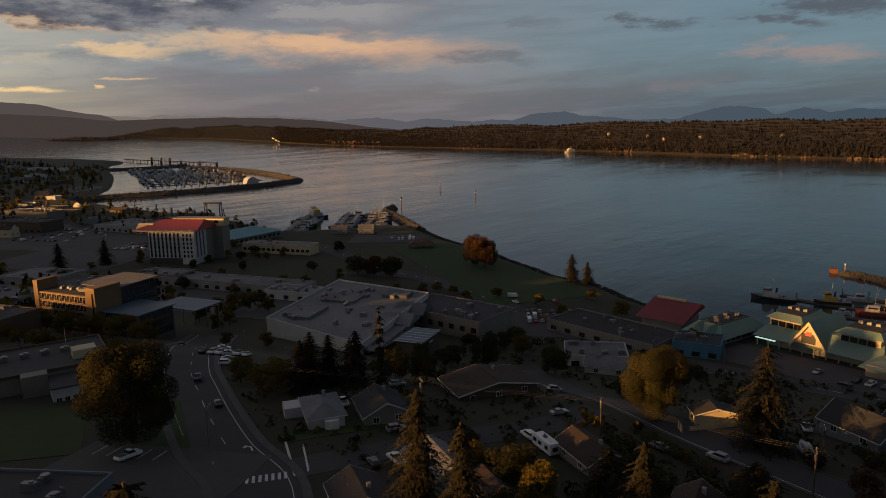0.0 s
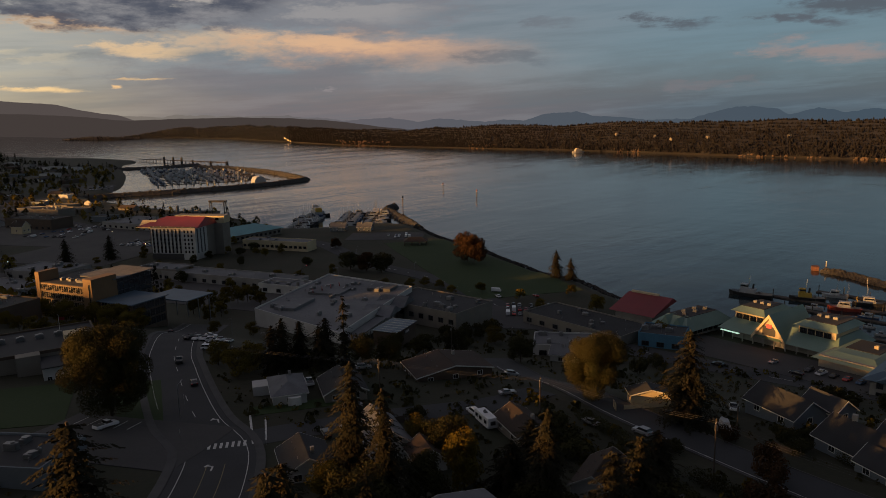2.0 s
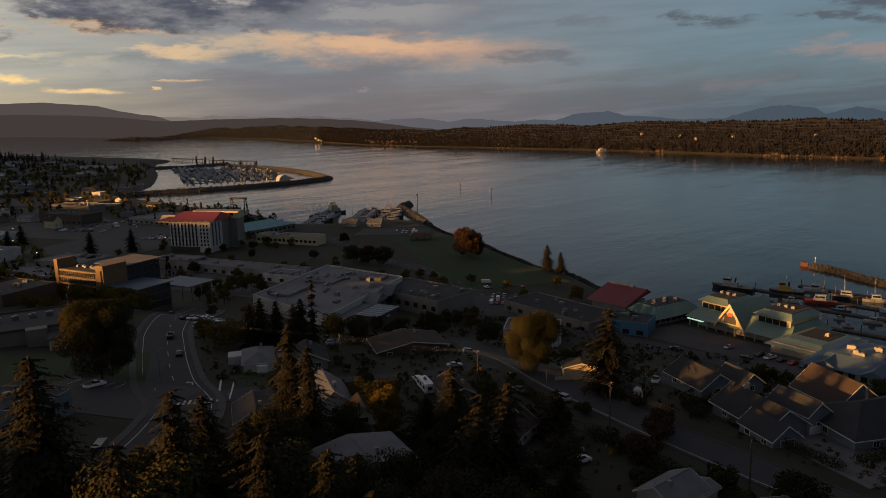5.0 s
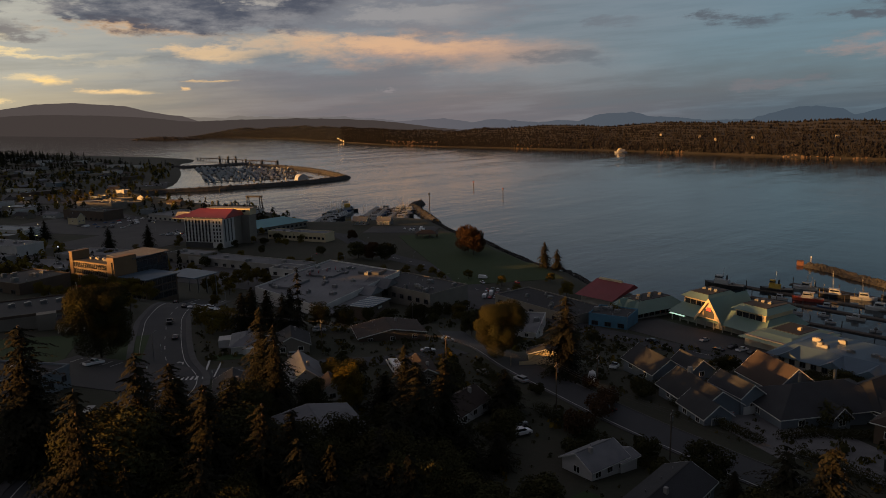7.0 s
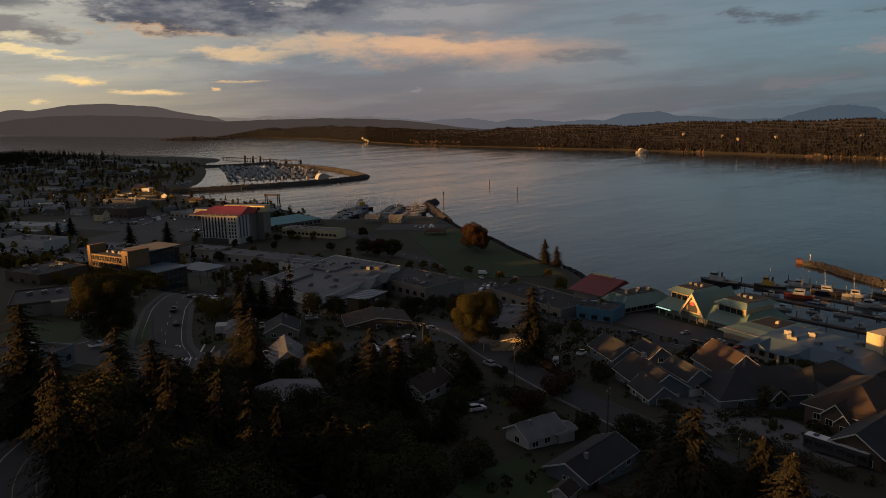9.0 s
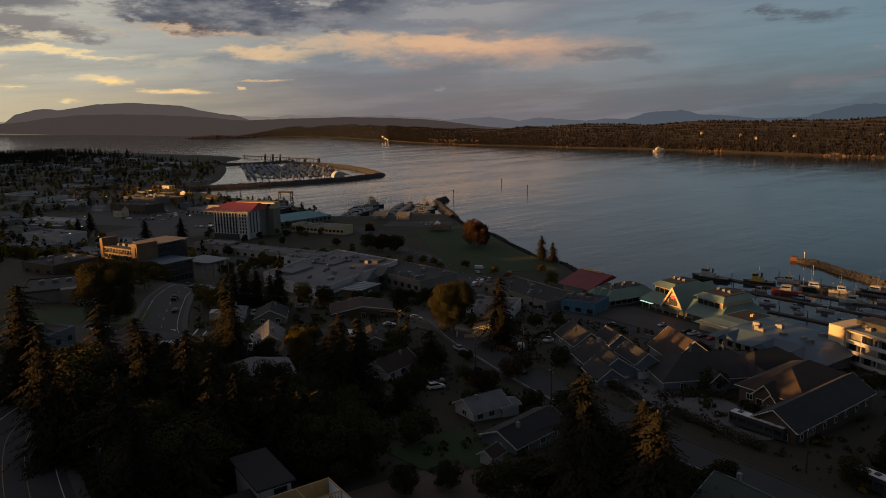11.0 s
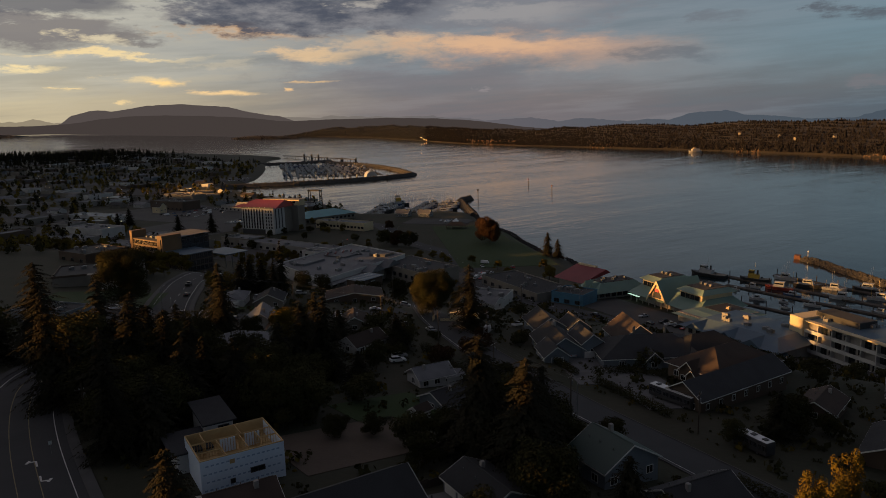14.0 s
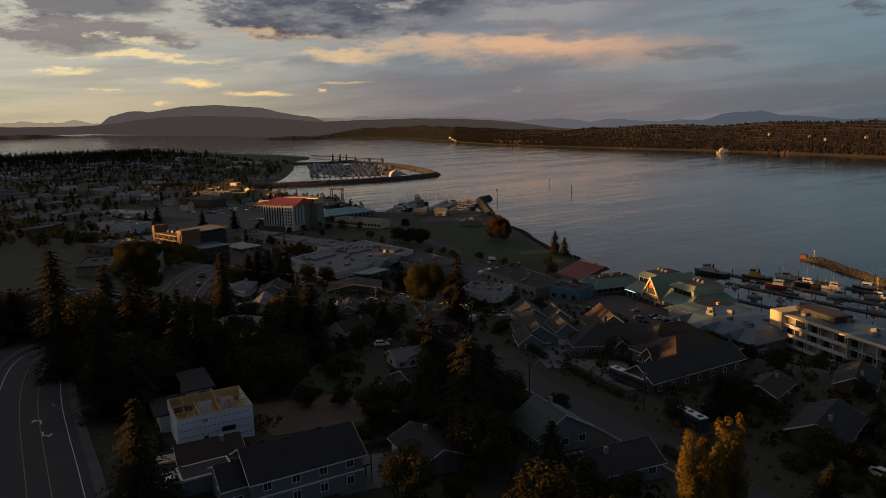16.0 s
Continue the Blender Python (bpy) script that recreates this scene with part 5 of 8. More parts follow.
# ---- houses on the hill ----
def building_site():
    """House under construction: wrapped walls, open stud framing, finished part behind."""
    t = thing("unfinished_house", (42.1, -25.3, 40.9), -7, "unfinished house in white wrap with open stud framing", "house")
    l, w, H = 6.8, 5.6, 5.9
    # outer walls with thickness, wrapped outside
    bm = bmesh.new()
    add_box(bm, -l, -w, -2, l, -w + 0.15, H - 0.15)
    add_box(bm, l - 0.15, -w + 0.15, -2, l, w, H - 0.15)
    add_box(bm, -l, -w + 0.15, -2, -l + 0.15, w, H - 0.15)
    add_box(bm, -l + 0.15, w - 0.15, -2, l - 0.15, w, H - 0.15)
    part("wall", bm, M_WRAP, t, "walls in white house wrap with blue print")
    bm = bmesh.new()
    add_box(bm, -l, -w, H - 0.15, l, -w + 0.2, H)
    add_box(bm, -l, w - 0.2, H - 0.15, l, w, H)
    add_box(bm, -l, -w + 0.2, H - 0.15, -l + 0.2, w - 0.2, H)
    add_box(bm, l - 0.2, -w + 0.2, H - 0.15, l, w - 0.2, H)
    part("top_plate", bm, M_WOOD, t, "raw lumber top plates")
    part("floor_deck", box(-l + 0.15, -w + 0.15, 3.0, l - 0.15, w - 0.15, 3.15), M_WOOD, t, "plywood floor deck")
    bm = box(-l + 0.15, w - 0.22, 3.15, l - 0.15, w - 0.154, H - 0.15)
    add_box(bm, -l + 0.154, -w + 0.154, 3.15, -l + 0.22, w - 0.22, H - 0.15)
    part("sheathing", bm, M_WOOD, t, "raw plywood inner face")
    rng = random.Random(2)
    for (ax, ay, bx, by) in ((-l + .2, 1.2, l - .2, 1.2), (-2.6, -w + .2, -2.6, 1.2), (1.6, 1.2, 1.6, w - .2), (-4.4, 1.2, -4.4, w - .2), (1.2, -w + .2, 1.2, 1.2), (3.8, -2.0, l - .2, -2.0), (-l + .2, -2.6, -2.6, -2.6), (3.8, -2, 3.8, 1.2)):
        fr = part("partition", box(min(ax, bx) - 0.05, min(ay, by) - 0.05, H - 0.2, max(ax, bx) + 0.05, max(ay, by) + 0.05, H - 0.02), M_WOOD, t, "open stud partition")
        part("bottom_plate", box(min(ax, bx) - 0.05, min(ay, by) - 0.05, 3.15, max(ax, bx) + 0.05, max(ay, by) + 0.05, 3.25), M_WOOD, fr)
        n = max(3, int(math.hypot(bx - ax, by - ay) / 0.45))
        for k in range(n + 1):
            x, y = ax + (bx - ax) * k / n, ay + (by - ay) * k / n
            s = part("stud", box(x - 0.03, y - 0.05, 3.25, x + 0.03, y + 0.05, H - 0.2), M_WOOD, fr)
    for x0 in (-2.0, 2.2):
        part("wrapped_partition", box(x0, 1.26, 3.2, x0 + 2.6, 1.34, H - 0.3), M_WRAP, t, "white sheathed inner wall")
    # printed marks on the wrap: plain bars
    M_PRINT = surface("blue_print", (0.30, 0.42, 0.60), (0.25, 0.36, 0.52), 0.7)
    for k in range(64):
        x, z = -l + 0.4 + (k % 16) * 0.82 + (0.4 if (k // 16) % 2 else 0), 0.6 + (k // 16) * 1.35
        if x < l - 0.7:
            part("print_bar", box(x, -w - 0.012, z, x + 0.5, -w - 0.004, z + 0.26), M_PRINT, t)
    window(t, 2.2, -w - 0.03, 1.9, -90, 2.2, 0.7, M_DARKTRIM)
    window(t, -1.9, -w - 0.03, 1.0, -90, 0.6, 0.6, M_DARKTRIM)
    part("opening_board", box(-2.2, -w - 0.04, 4.3, -1.4, -w - 0.01, 5.0), M_WOOD, t, "raw plywood patch")
    # finished part with low flat roofs
    f = part("rear_wing", box(-2.5, w + 3.4, -2, 2.3, w + 14.2, 5.4), M_WALL_WHITE, t, "finished white rear wing")
    window(f, 0.6, w + 3.35, 3.9, -90, 1.8, 0.9, M_DARKTRIM)
    part("link_wall", box(-2.4, w + 0.1, -2, 4.4, w + 3.39, 3.2), M_WALL_WHITE, t, "low white link behind the framing")
    part("link_roof", box(-2.55, w + 0.05, 3.204, 4.7, w + 3.3, 3.4), M_SHINGLE, t)
    part("rear_roof", solid([(-3.1, w + 2.8, 5.7), (2.9, w + 2.8, 5.7), (2.9, w + 15, 6.0), (-3.1, w + 15, 6.0), (-3.1, w + 2.8, 5.4), (2.9, w + 2.8, 5.4), (2.9, w + 15, 5.7), (-3.1, w + 15, 5.7)],
                            [(0, 1, 2, 3), (7, 6, 5, 4), (0, 4, 5, 1), (1, 5, 6, 2), (2, 6, 7, 3), (3, 7, 4, 0)]), M_SHINGLE, t, "dark shingle mono-pitch roof")
    part("low_wing", box(-8.6, w - 2, -2, -2.61, w + 6.5, 3.6), M_WALL_WHITE, t)
    part("low_roof", box(-9.6, w - 2.4, 3.604, -2.61, w + 7.5, 3.9), M_SHINGLE, t, "dark low roof")
    # lumber stacks beside it
    st = thing("lumber_stack", (33.2, -33.5, ground_z(33.2, -33.5)), -12, "stacks of raw boards beside the unfinished house", "lumber")
    for k in range(22):
        part("board", box(-3.2 + rng.uniform(-.3, .3), -1.6 + 0.28 * (k % 11), 0.05 + 0.16 * (k // 11), 2.4 + rng.uniform(-.4, .4), -1.36 + 0.28 * (k % 11), 0.19 + 0.16 * (k // 11)), M_WOOD if k % 3 else M_TRIM, st)


def blue_house():
    t = thing("blue_house", (46.5, -55.5, 41.0), -6, "blue-grey two-storey house with white trim", "house")
    wing(t, 0, 0, 0, 17.5, 11.0, 5.6, 3.0, M_WALL_GREY, M_SHINGLE, wins=(4, 3, 2, 2), floors=2, over=0.6)
    wing(t, -10.6, 0.5, 0, 4.0, 8, 4.6, 2.0, M_WALL_GREY, M_SHINGLE, wins=(1, 1, 1, 0), floors=1)
    part("band_board", box(-8.8, -5.6, 2.7, 8.8, -5.5, 2.95), M_TRIM, t)
    part("balcony", box(8.8, -4.5, 2.6, 10.8, 4.5, 2.85), M_DARKTRIM, t)
    for y in (-4.4, -2, 0, 2, 4.3):
        part("balcony_post", box(10.6, y, -2, 10.75, y + 0.15, 5.2), M_DARKTRIM, t)


def triple_garage():
    t = house(70, -57.5, 82, 12.4, 8.6, 2.7, 2.0, M_WALL_GREY, M_SHINGLE, "grey triple garage with three white doors", name="garage", cat="garage", wins=(0, 0, 0, 0))
    for k in (-4, 0, 4):
        garage_door(t, k, 4.33, 0.0, 90, 3.0)
    d = patch("driveway", 58.5, -57, 82, 13.5, 15, M_CONCRETE, 0.12, "pale concrete driveway apron", "driveway")


def gable_complex():
    """Grey dwellings with many gables, white trim and white garage doors."""
    g = ground_z(157, 5)
    t = thing("gabled_dwelling", (154.5, 6, g), 0, "grey gabled dwelling with white trim and garage", "house")
    wing(t, 0, 0, 59, 17, 11.0, 3.2, 3.6, M_WALL_GREY, M_SHINGLE, wins=(0, 2, 0, 0), over=0.7)
    wing(t, -6.9, -4.7, 59, 10, 7.0, 2.9, 2.6, M_WALL_GREY, M_SHINGLE, wins=(2, 2, 0, 0), over=0.5)
    garage_door(t, -9.65, -9.2, 0, -121, 3.4, 2.5, M_WALL_GREY)
    window(t, -3.2, -7.4, 0.9, -121, 1.2, 1.3)
    part("chimney", box(2.0, 3.0, 3.0, 3.0, 4.0, 8.2, 0.05), M_WALL_STONE, t)
    t2 = thing("gabled_dwelling", (172, -8, ground_z(170, -8) + 0.6), 0, "grey gabled dwelling with dormer and white garage door", "house")
    wing(t2, -3, -8, -36, 30, 17, 3.2, 4.2, M_WALL_GREY, M_SHINGLE, hip=True, wins=(3, 3, 1, 1), over=0.8)
    wing(t2, -12.4, 7.0, 62, 11, 6.4, 5.0, 2.4, M_WALL_GREY, M_SHINGLE, wins=(0, 0, 1, 0), over=0.5)
    garage_door(t2, -15.1, 2.1, 0, -118, 4.8)
    wing(t2, -8.2, -12.6, 54, 7, 4.2, 3.2, 2.0, M_WALL_GREY, M_SHINGLE, wins=(0, 0, 1, 0), over=0.5)
    wing(t2, 5, 4, 58, 14, 12, 3.2, 4.6, M_WALL_GREY, M_SHINGLE_BR, wins=(0, 0, 1, 0), over=0.6)
    for x, y in ((-5.0, -4.5), (2.0, -10.0)):
        part("roof_vent", box(x - 0.3, y - 0.3, 7.0, x + 0.3, y + 0.3, 9.3, 0.04), M_METAL, t2)
    t3 = thing("gabled_dwelling", (181, -26, ground_z(180, -26) + 1.0), 0, "low grey dwelling with hipped roof", "house")
    wing(t3, 0, 0, -16, 20, 12, 3.2, 4.4, M_WALL_GREY, M_SHINGLE, hip=True, wins=(4, 3, 2, 2), over=0.8)
    wing(t3, -9, -3, 54, 7, 5, 3.0, 2.2, M_WALL_GREY, M_SHINGLE, wins=(0, 0, 2, 0), over=0.5)
    t4 = thing("gabled_dwelling", (170, 26, ground_z(166, 24)), 0, "small grey gabled dwelling behind a hedge", "house")
    wing(t4, 0, 0, 62, 14, 10, 3.0, 3.2, M_WALL_GREY, M_SHINGLE, wins=(2, 2, 1, 1), over=0.6)
    wing(t4, 6, -8, 62, 9, 7, 2.8, 2.6, M_WALL_GREY, M_SHINGLE, wins=(1, 1, 1, 1), over=0.5)


def brown_hall():
    g = ground_z(150, -45)
    t = thing("brown_dwelling", (158.5, -47.3, g - 0.6), 0, "long brown dwelling with hipped and gabled roofs", "house")
    wing(t, 0, 0, -6, 33, 9.6, 4.4, 3.0, M_WALL_BROWN, M_SHINGLE, wins=(7, 3, 2, 2), over=0.7, deep=6)
    wing(t, 10.5, 7.6, -6, 24, 16, 4.4, 4.8, M_WALL_BROWN, M_SHINGLE_BR, hip=True, wins=(3, 5, 3, 1), over=0.8, deep=6)
    wing(t, 0.5, 9.6, -6, 6, 5.0, 4.2, 2.4, M_WALL_BROWN, M_SHINGLE_BR, wins=(0, 1, 2, 0), over=0.6)
    wing(t, -2.0, 7.6, -6, 4, 3.0, 3.6, 1.6, M_WALL_BROWN, M_SHINGLE_BR, wins=(0, 0, 1, 0), over=0.4)


building_site()
blue_house()
triple_garage()
gable_complex()
brown_hall()

w_house = house(104, 127, 57, 13.5, 8.2, 2.9, 2.0, M_WALL_WHITE, M_SHINGLE_GY, "small white house with pale grey hipped roof", hip=True, wins=(3, 2, 1, 2))
part("bay_window", prism([(-8.0, -2.6), (-6.7, -2.6), (-6.7, 0.6), (-8.0, 0.6), (-8.4, -0.2), (-8.4, -1.8)], 0.2, 2.5), M_TRIM, w_house, "white bay window")
part("porch", box(2, 4.2, -1, 7, 8.4, 2.6), M_WALL_WHITE, w_house, "low white side porch")
house(114, 117.5, 57, 12, 10.5, 2.8, 2.6, M_WALL_TAUPE, M_SHINGLE, "taupe house with dark shingle roof", wins=(2, 2, 2, 2))
house(147, 110, 60, 14, 22, 2.6, 2.0, M_WALL_BROWN, M_SHINGLE_BR, "long dark brown house with low roof", wins=(3, 3, 3, 3))
house(159.5, 55, 38, 4.6, 9.6, 3.0, 1.3, M_WALL_CREAM, M_SHINGLE, "small cream cottage wall catching the sun", wins=(1, 1, 0, 1))
house(121, 67, 60, 12, 8, 2.8, 2.2, M_WALL_TAUPE, M_SHINGLE_BR, "brown-roofed bungalow beside the camper", wins=(2, 2, 1, 1))
house(96.5, 86, 62, 15, 9, 3.0, 3.4, M_WALL_WHITE, M_SHINGLE_GY, "white gabled house with grey roof", wins=(3, 2, 1, 1))
house(95.6, 73, 60, 7.5, 6, 2.6, 2.2, M_WALL_WHITE, M_SHINGLE_BR, "small white gabled cottage with brown roof", name="cottage", wins=(1, 1, 1, 1))
house(78, 88.5, 60, 11, 9, 2.8, 2.4, M_WALL_WHITE, M_SHINGLE, "white corner house with dark shingle roof", wins=(2, 2, 2, 1))
house(72, 46, 70, 11, 16, 5.6, 1.4, M_WALL_WHITE, M_SHINGLE_GY, "white two-storey walk-up with grey low roof", name="walk_up", wins=(3, 3, 3, 3), floors=2)
house(108.6, 41.5, 10, 12, 8, 2.9, 2.4, M_WALL_WHITE, M_SHINGLE_BR, "white house with brown roof and chimney", wins=(3, 2, 1, 1))
house(105, 3.5, -10, 9.5, 7.5, 2.7, 2.0, M_WALL_WHITE, M_SHINGLE_GY, "white bungalow with grey roof", wins=(3, 2, 1, 1))
house(109.5, 0.5, -10, 4.5, 4.0, 2.6, 0.6, M_WALL_WHITE, M_SHINGLE_GY, "small white shed beside a bungalow", name="shed", cat="shed", wins=(0, 0, 0, 1))
house(100, -14, 2, 16, 9, 2.8, 2.0, M_WALL_GREY, M_SHINGLE, "grey bungalow with dark roof", wins=(3, 2, 1, 1))
house(85.5, -18.7, 8, 3.4, 2.8, 2.3, 0.9, M_WALL_WHITE, M_SHINGLE_BR, "small white garden shed on a lawn", name="shed", cat="shed", wins=(0, 0, 0, 0))
g_house = house(96.5, -61, 80, 10, 12, 4.2, 3.4, M_WALL_GREY, M_ROOF_DKGREEN, "grey house with dark green roof", wins=(2, 2, 3, 2), floors=1)
house(96, -78, -14, 13, 9, 2.8, 2.4, M_WALL_GREY, M_SHINGLE, "grey bungalow with white trim and dark roof", wins=(3, 3, 1, 1))
house(37.0, -40, -8, 10, 8, 2.8, 2.0, M_WALL_TAUPE, M_SHINGLE_BR, "low house with brown roof", wins=(2, 2, 1, 1))
car_port = flat_block(34.4, -46.3, -6, 8, 5, 2.8, M_WALL_GREY, M_ROOF_DARK, "flat-roofed grey carport with pale edge", name="carport", cat="carport", units=0, pipes=0, parapet=0.15, band=M_TRIM)
house(150, -88, 12, 16, 11, 3.0, 2.6, M_WALL_BROWN, M_SHINGLE, "dark low house by the street", wins=(3, 2, 1, 1))
house(190, -76, 20, 14, 9, 2.8, 2.2, M_WALL_BROWN, M_SHINGLE, "dark house on the slope", wins=(3, 2, 1, 2))
house(164, -67, 10, 12, 8, 2.7, 2.0, M_WALL_BROWN, M_SHINGLE_BR, "dark brown-roofed house behind trees", wins=(2, 2, 1, 1))
white_wall = flat_block(40.6, 126.3, -58, 21, 13, 4.2, M_WALL_GREY, M_ROOF_DARK, "low grey building with dark flat roof beside a car park", units=3, seed=77, wins=[("e", 3, 1.4, 1.4, 1.0)])
house(216, 108, -70, 15, 10, 3.4, 2.2, M_WALL_WHITE, M_SHINGLE_GY, "white workshop with pale roof", name="workshop", wins=(2, 2, 1, 1))
# ---- trees ----
def leaf_cloud(name, blobs, count, size, seed, mat, flat=0.0):
    """Many small leaf clumps strewn through and over the blobs (x, y, z, radius, squash)."""
    rng = random.Random(seed)
    verts, faces = [], []
    tot = sum(b[3] ** 2 for b in blobs)
    for bx, by, bz, br, sq in blobs:
        for k in range(max(6, int(count * br * br / tot))):
            u, v = rng.uniform(-1, 1), rng.uniform(0, 6.2832)
            rr = br * (0.45 + 0.6 * rng.random() ** 0.45)
            s = math.sqrt(1 - u * u)
            n = Vector((s * math.cos(v), s * math.sin(v), u))
            p = Vector((bx, by, bz)) + Vector((n.x * rr, n.y * rr, n.z * rr * sq))
            d = (n + Vector((rng.uniform(-1, 1), rng.uniform(-1, 1), rng.uniform(-1, 1))) * 0.55).normalized()
            a = d.orthogonal().normalized()
            b = d.cross(a)
            q = rng.uniform(0, 6.28)
            a, b = a * math.cos(q) + b * math.sin(q), b * math.cos(q) - a * math.sin(q)
            sz = size * rng.uniform(0.55, 1.35)
            i = len(verts)
            verts += [p - a * sz, p + b * sz * 0.7 + d * sz * 0.25, p + a * sz, p - b * sz * 0.7 + d * sz * 0.25]
            faces += [(i, i + 1, i + 2), (i, i + 2, i + 3)]
    me = mesh_from(name, verts, faces, mat)
    return me


def broadleaf(h, r, seed, mat, label, cat="tree", leaves=7600, leaf=0.30):
    rng = random.Random(seed)
    t = thing("broadleaf_tree", (0, 0, -200), 0, label, cat)
    bm = bmesh.new()
    top = h * 0.45
    add_tube(bm, (0, 0, -0.6), (0.1, 0, top), 0.032 * h * 0.6, 0.014 * h, 8)
    blobs = []
    n = 13 + int(1.4 * r)
    for k in range(n):
        a = k * 2.4 + rng.uniform(-0.4, 0.4)
        f = 0.25 + 0.55 * math.sqrt(rng.random())
        z = h * rng.uniform(0.22, 0.84)
        fall = math.sqrt(max(0.1, 1 - ((z / h - 0.45) / 0.52) ** 2))
        x, y = r * f * fall * math.cos(a), r * f * fall * math.sin(a)
        blobs.append((x, y, z, r * rng.uniform(0.28, 0.48), rng.uniform(0.75, 0.95)))
        add_tube(bm, (0, 0, top * rng.uniform(0.5, 0.95)), (x, y, z), 0.012 * h, 0.004 * h, 5)
    blobs.append((0, 0, h * 0.80, r * 0.42, 0.9))
    part("trunk", bm, M_BARK, t)
    c = new("crown", leaf_cloud("crown", blobs, leaves, leaf, seed, mat))
    c.parent = t
    return t


def conifer(h, r, seed, label, mat=None, sparse=1.0, cat="conifer", fine=1.0):
    rng = random.Random(seed)
    t = thing("conifer_tree", (0, 0, -200), 0, label, cat)
    part("trunk", tube((0, 0, -0.6), (0, 0, h * 0.97), 0.016 * h, 0.004 * h, 8), M_BARK, t)
    verts, faces = [], []
    levels = int(32 * sparse)
    for lv in range(levels):
        f = (lv + rng.random() * 0.8) / levels
        reach = 1.25 * r * (1 - f) ** 0.58 * rng.uniform(0.55, 1.12) + 0.4
        nb = 5 + int(5 * (1 - f))
        for k in range(nb):
            a = k * 6.2832 / nb + lv * 0.9 + rng.uniform(-0.5, 0.5)
            ln = reach * rng.uniform(0.5, 1.12) * (1 + 0.28 * noise.noise((math.cos(a) * 1.3, math.sin(a) * 1.3, f * 5 + seed)))
            root = Vector((0, 0, h * (0.07 + 0.92 * f) + rng.uniform(-0.02, 0.02) * h))
            out = Vector((math.cos(a), math.sin(a), 0))
            side = Vector((-math.sin(a), math.cos(a), 0))
            m = int((5 + 1.7 * ln) / fine ** 1.6)
            for s in range(m):
                g = (s + rng.random()) / m
                p = root + out * ln * g + side * rng.uniform(-0.26, 0.26) * ln * (1.15 - g) - Vector((0, 0, ln * (0.10 * g + 0.34 * g * g)))
                sz = fine * (0.30 + 0.11 * ln * (1.1 - g)) * rng.uniform(0.7, 1.3)
                n = (Vector((0, 0, 1)) * 0.7 + out * 0.7 + Vector((rng.uniform(-1, 1), rng.uniform(-1, 1), rng.uniform(-1, 1))) * 0.45).normalized()
                u = (out - n * out.dot(n)).normalized()
                v = n.cross(u)
                i = len(verts)
                verts += [p - u * sz * 0.8, p + v * sz * 0.6 - n * sz * 0.2, p + u * sz * 1.2 - n * sz * 0.35, p - v * sz * 0.6 - n * sz * 0.2]
                faces += [(i, i + 1, i + 2), (i, i + 2, i + 3)]
    c = new("crown", mesh_from("crown", verts, faces, mat or M_NEEDLE))
    c.parent = t
    return t


def columnar(h, r, seed, label, mat):
    rng = random.Random(seed)
    t = thing("poplar_tree", (0, 0, -200), 0, label, "tree")
    part("trunk", tube((0, 0, -0.6), (0, 0, h * 0.9), 0.014 * h, 0.004 * h, 7), M_BARK, t)
    blobs = [(rng.uniform(-.35, .35) * r, rng.uniform(-.35, .35) * r, h * (0.12 + 0.84 * k / 17), r * (0.92 - 0.80 * abs(k / 17 - 0.30) ** 1.1) * rng.uniform(0.8, 1.1), 1.5) for k in range(18)]
    c = new("crown", leaf_cloud("crown", blobs, 6000, 0.15, seed, mat))
    c.parent = t
    return t


def bush(h, r, seed, mat, label, name="bush"):
    t = thing(name, (0, 0, -200), 0, label, "shrub")
    rng = random.Random(seed)
    blobs = [(r * 0.5 * math.cos(k * 2.1), r * 0.5 * math.sin(k * 2.1), h * rng.uniform(0.35, 0.6), r * rng.uniform(0.45, 0.6), 0.8) for k in range(6)]
    bm = bmesh.new()
    for b in blobs[:4]:
        add_tube(bm, (0, 0, -0.4), b[:3], 0.09, 0.03, 5)
    part("stem", bm, M_BARK, t)
    c = new("leaves", leaf_cloud("leaves", blobs, 1000, 0.2, seed, mat))
    c.parent = t
    return t


TREE_KINDS = {
    "broad": [broadleaf(16, 7.5, s, M_LEAF, "full green broadleaf tree in early leaf") for s in (1, 2, 3)],
    "hero": [broadleaf(16, 7.5, 21, M_LEAF, "huge full-crowned broadleaf tree in early leaf", leaves=60000, leaf=0.15)],
    "small": [broadleaf(16, 7.5, s, M_LEAF, "small rounded broadleaf tree among town gardens", leaves=3000, leaf=0.48) for s in (22, 23)],
    "yellow": [broadleaf(10, 3.8, s, M_LEAF_Y, "young yellow-green street tree", leaves=3400, leaf=0.22) for s in (4, 5, 6)],
    "red": [broadleaf(12, 6.0, s, M_LEAF_R, "reddish-brown broadleaf tree with full crown") for s in (7, 8)],
    "conifer": [conifer(22, 5.2, s, "tall dark conifer with drooping boughs", fine=0.72) for s in (9, 10, 11)],
    "fir": [conifer(22, 5.2, s, "tall dark conifer with drooping boughs", fine=0.42) for s in (24, 25)],
    "thin": [conifer(24, 3.2, 12, "tall thin sparse conifer", sparse=0.6)],
    "poplar": [columnar(16, 1.7, s, "tall narrow yellow-leaved poplar", M_LEAF_Y) for s in (13, 14)],
    "bush": [bush(3.0, 2.4, s, M_LEAF, "dense dark green garden shrub") for s in (15, 16)],
    "redbush": [bush(3.4, 2.6, 17, M_LEAF_R, "reddish garden shrub beside the street")],
}
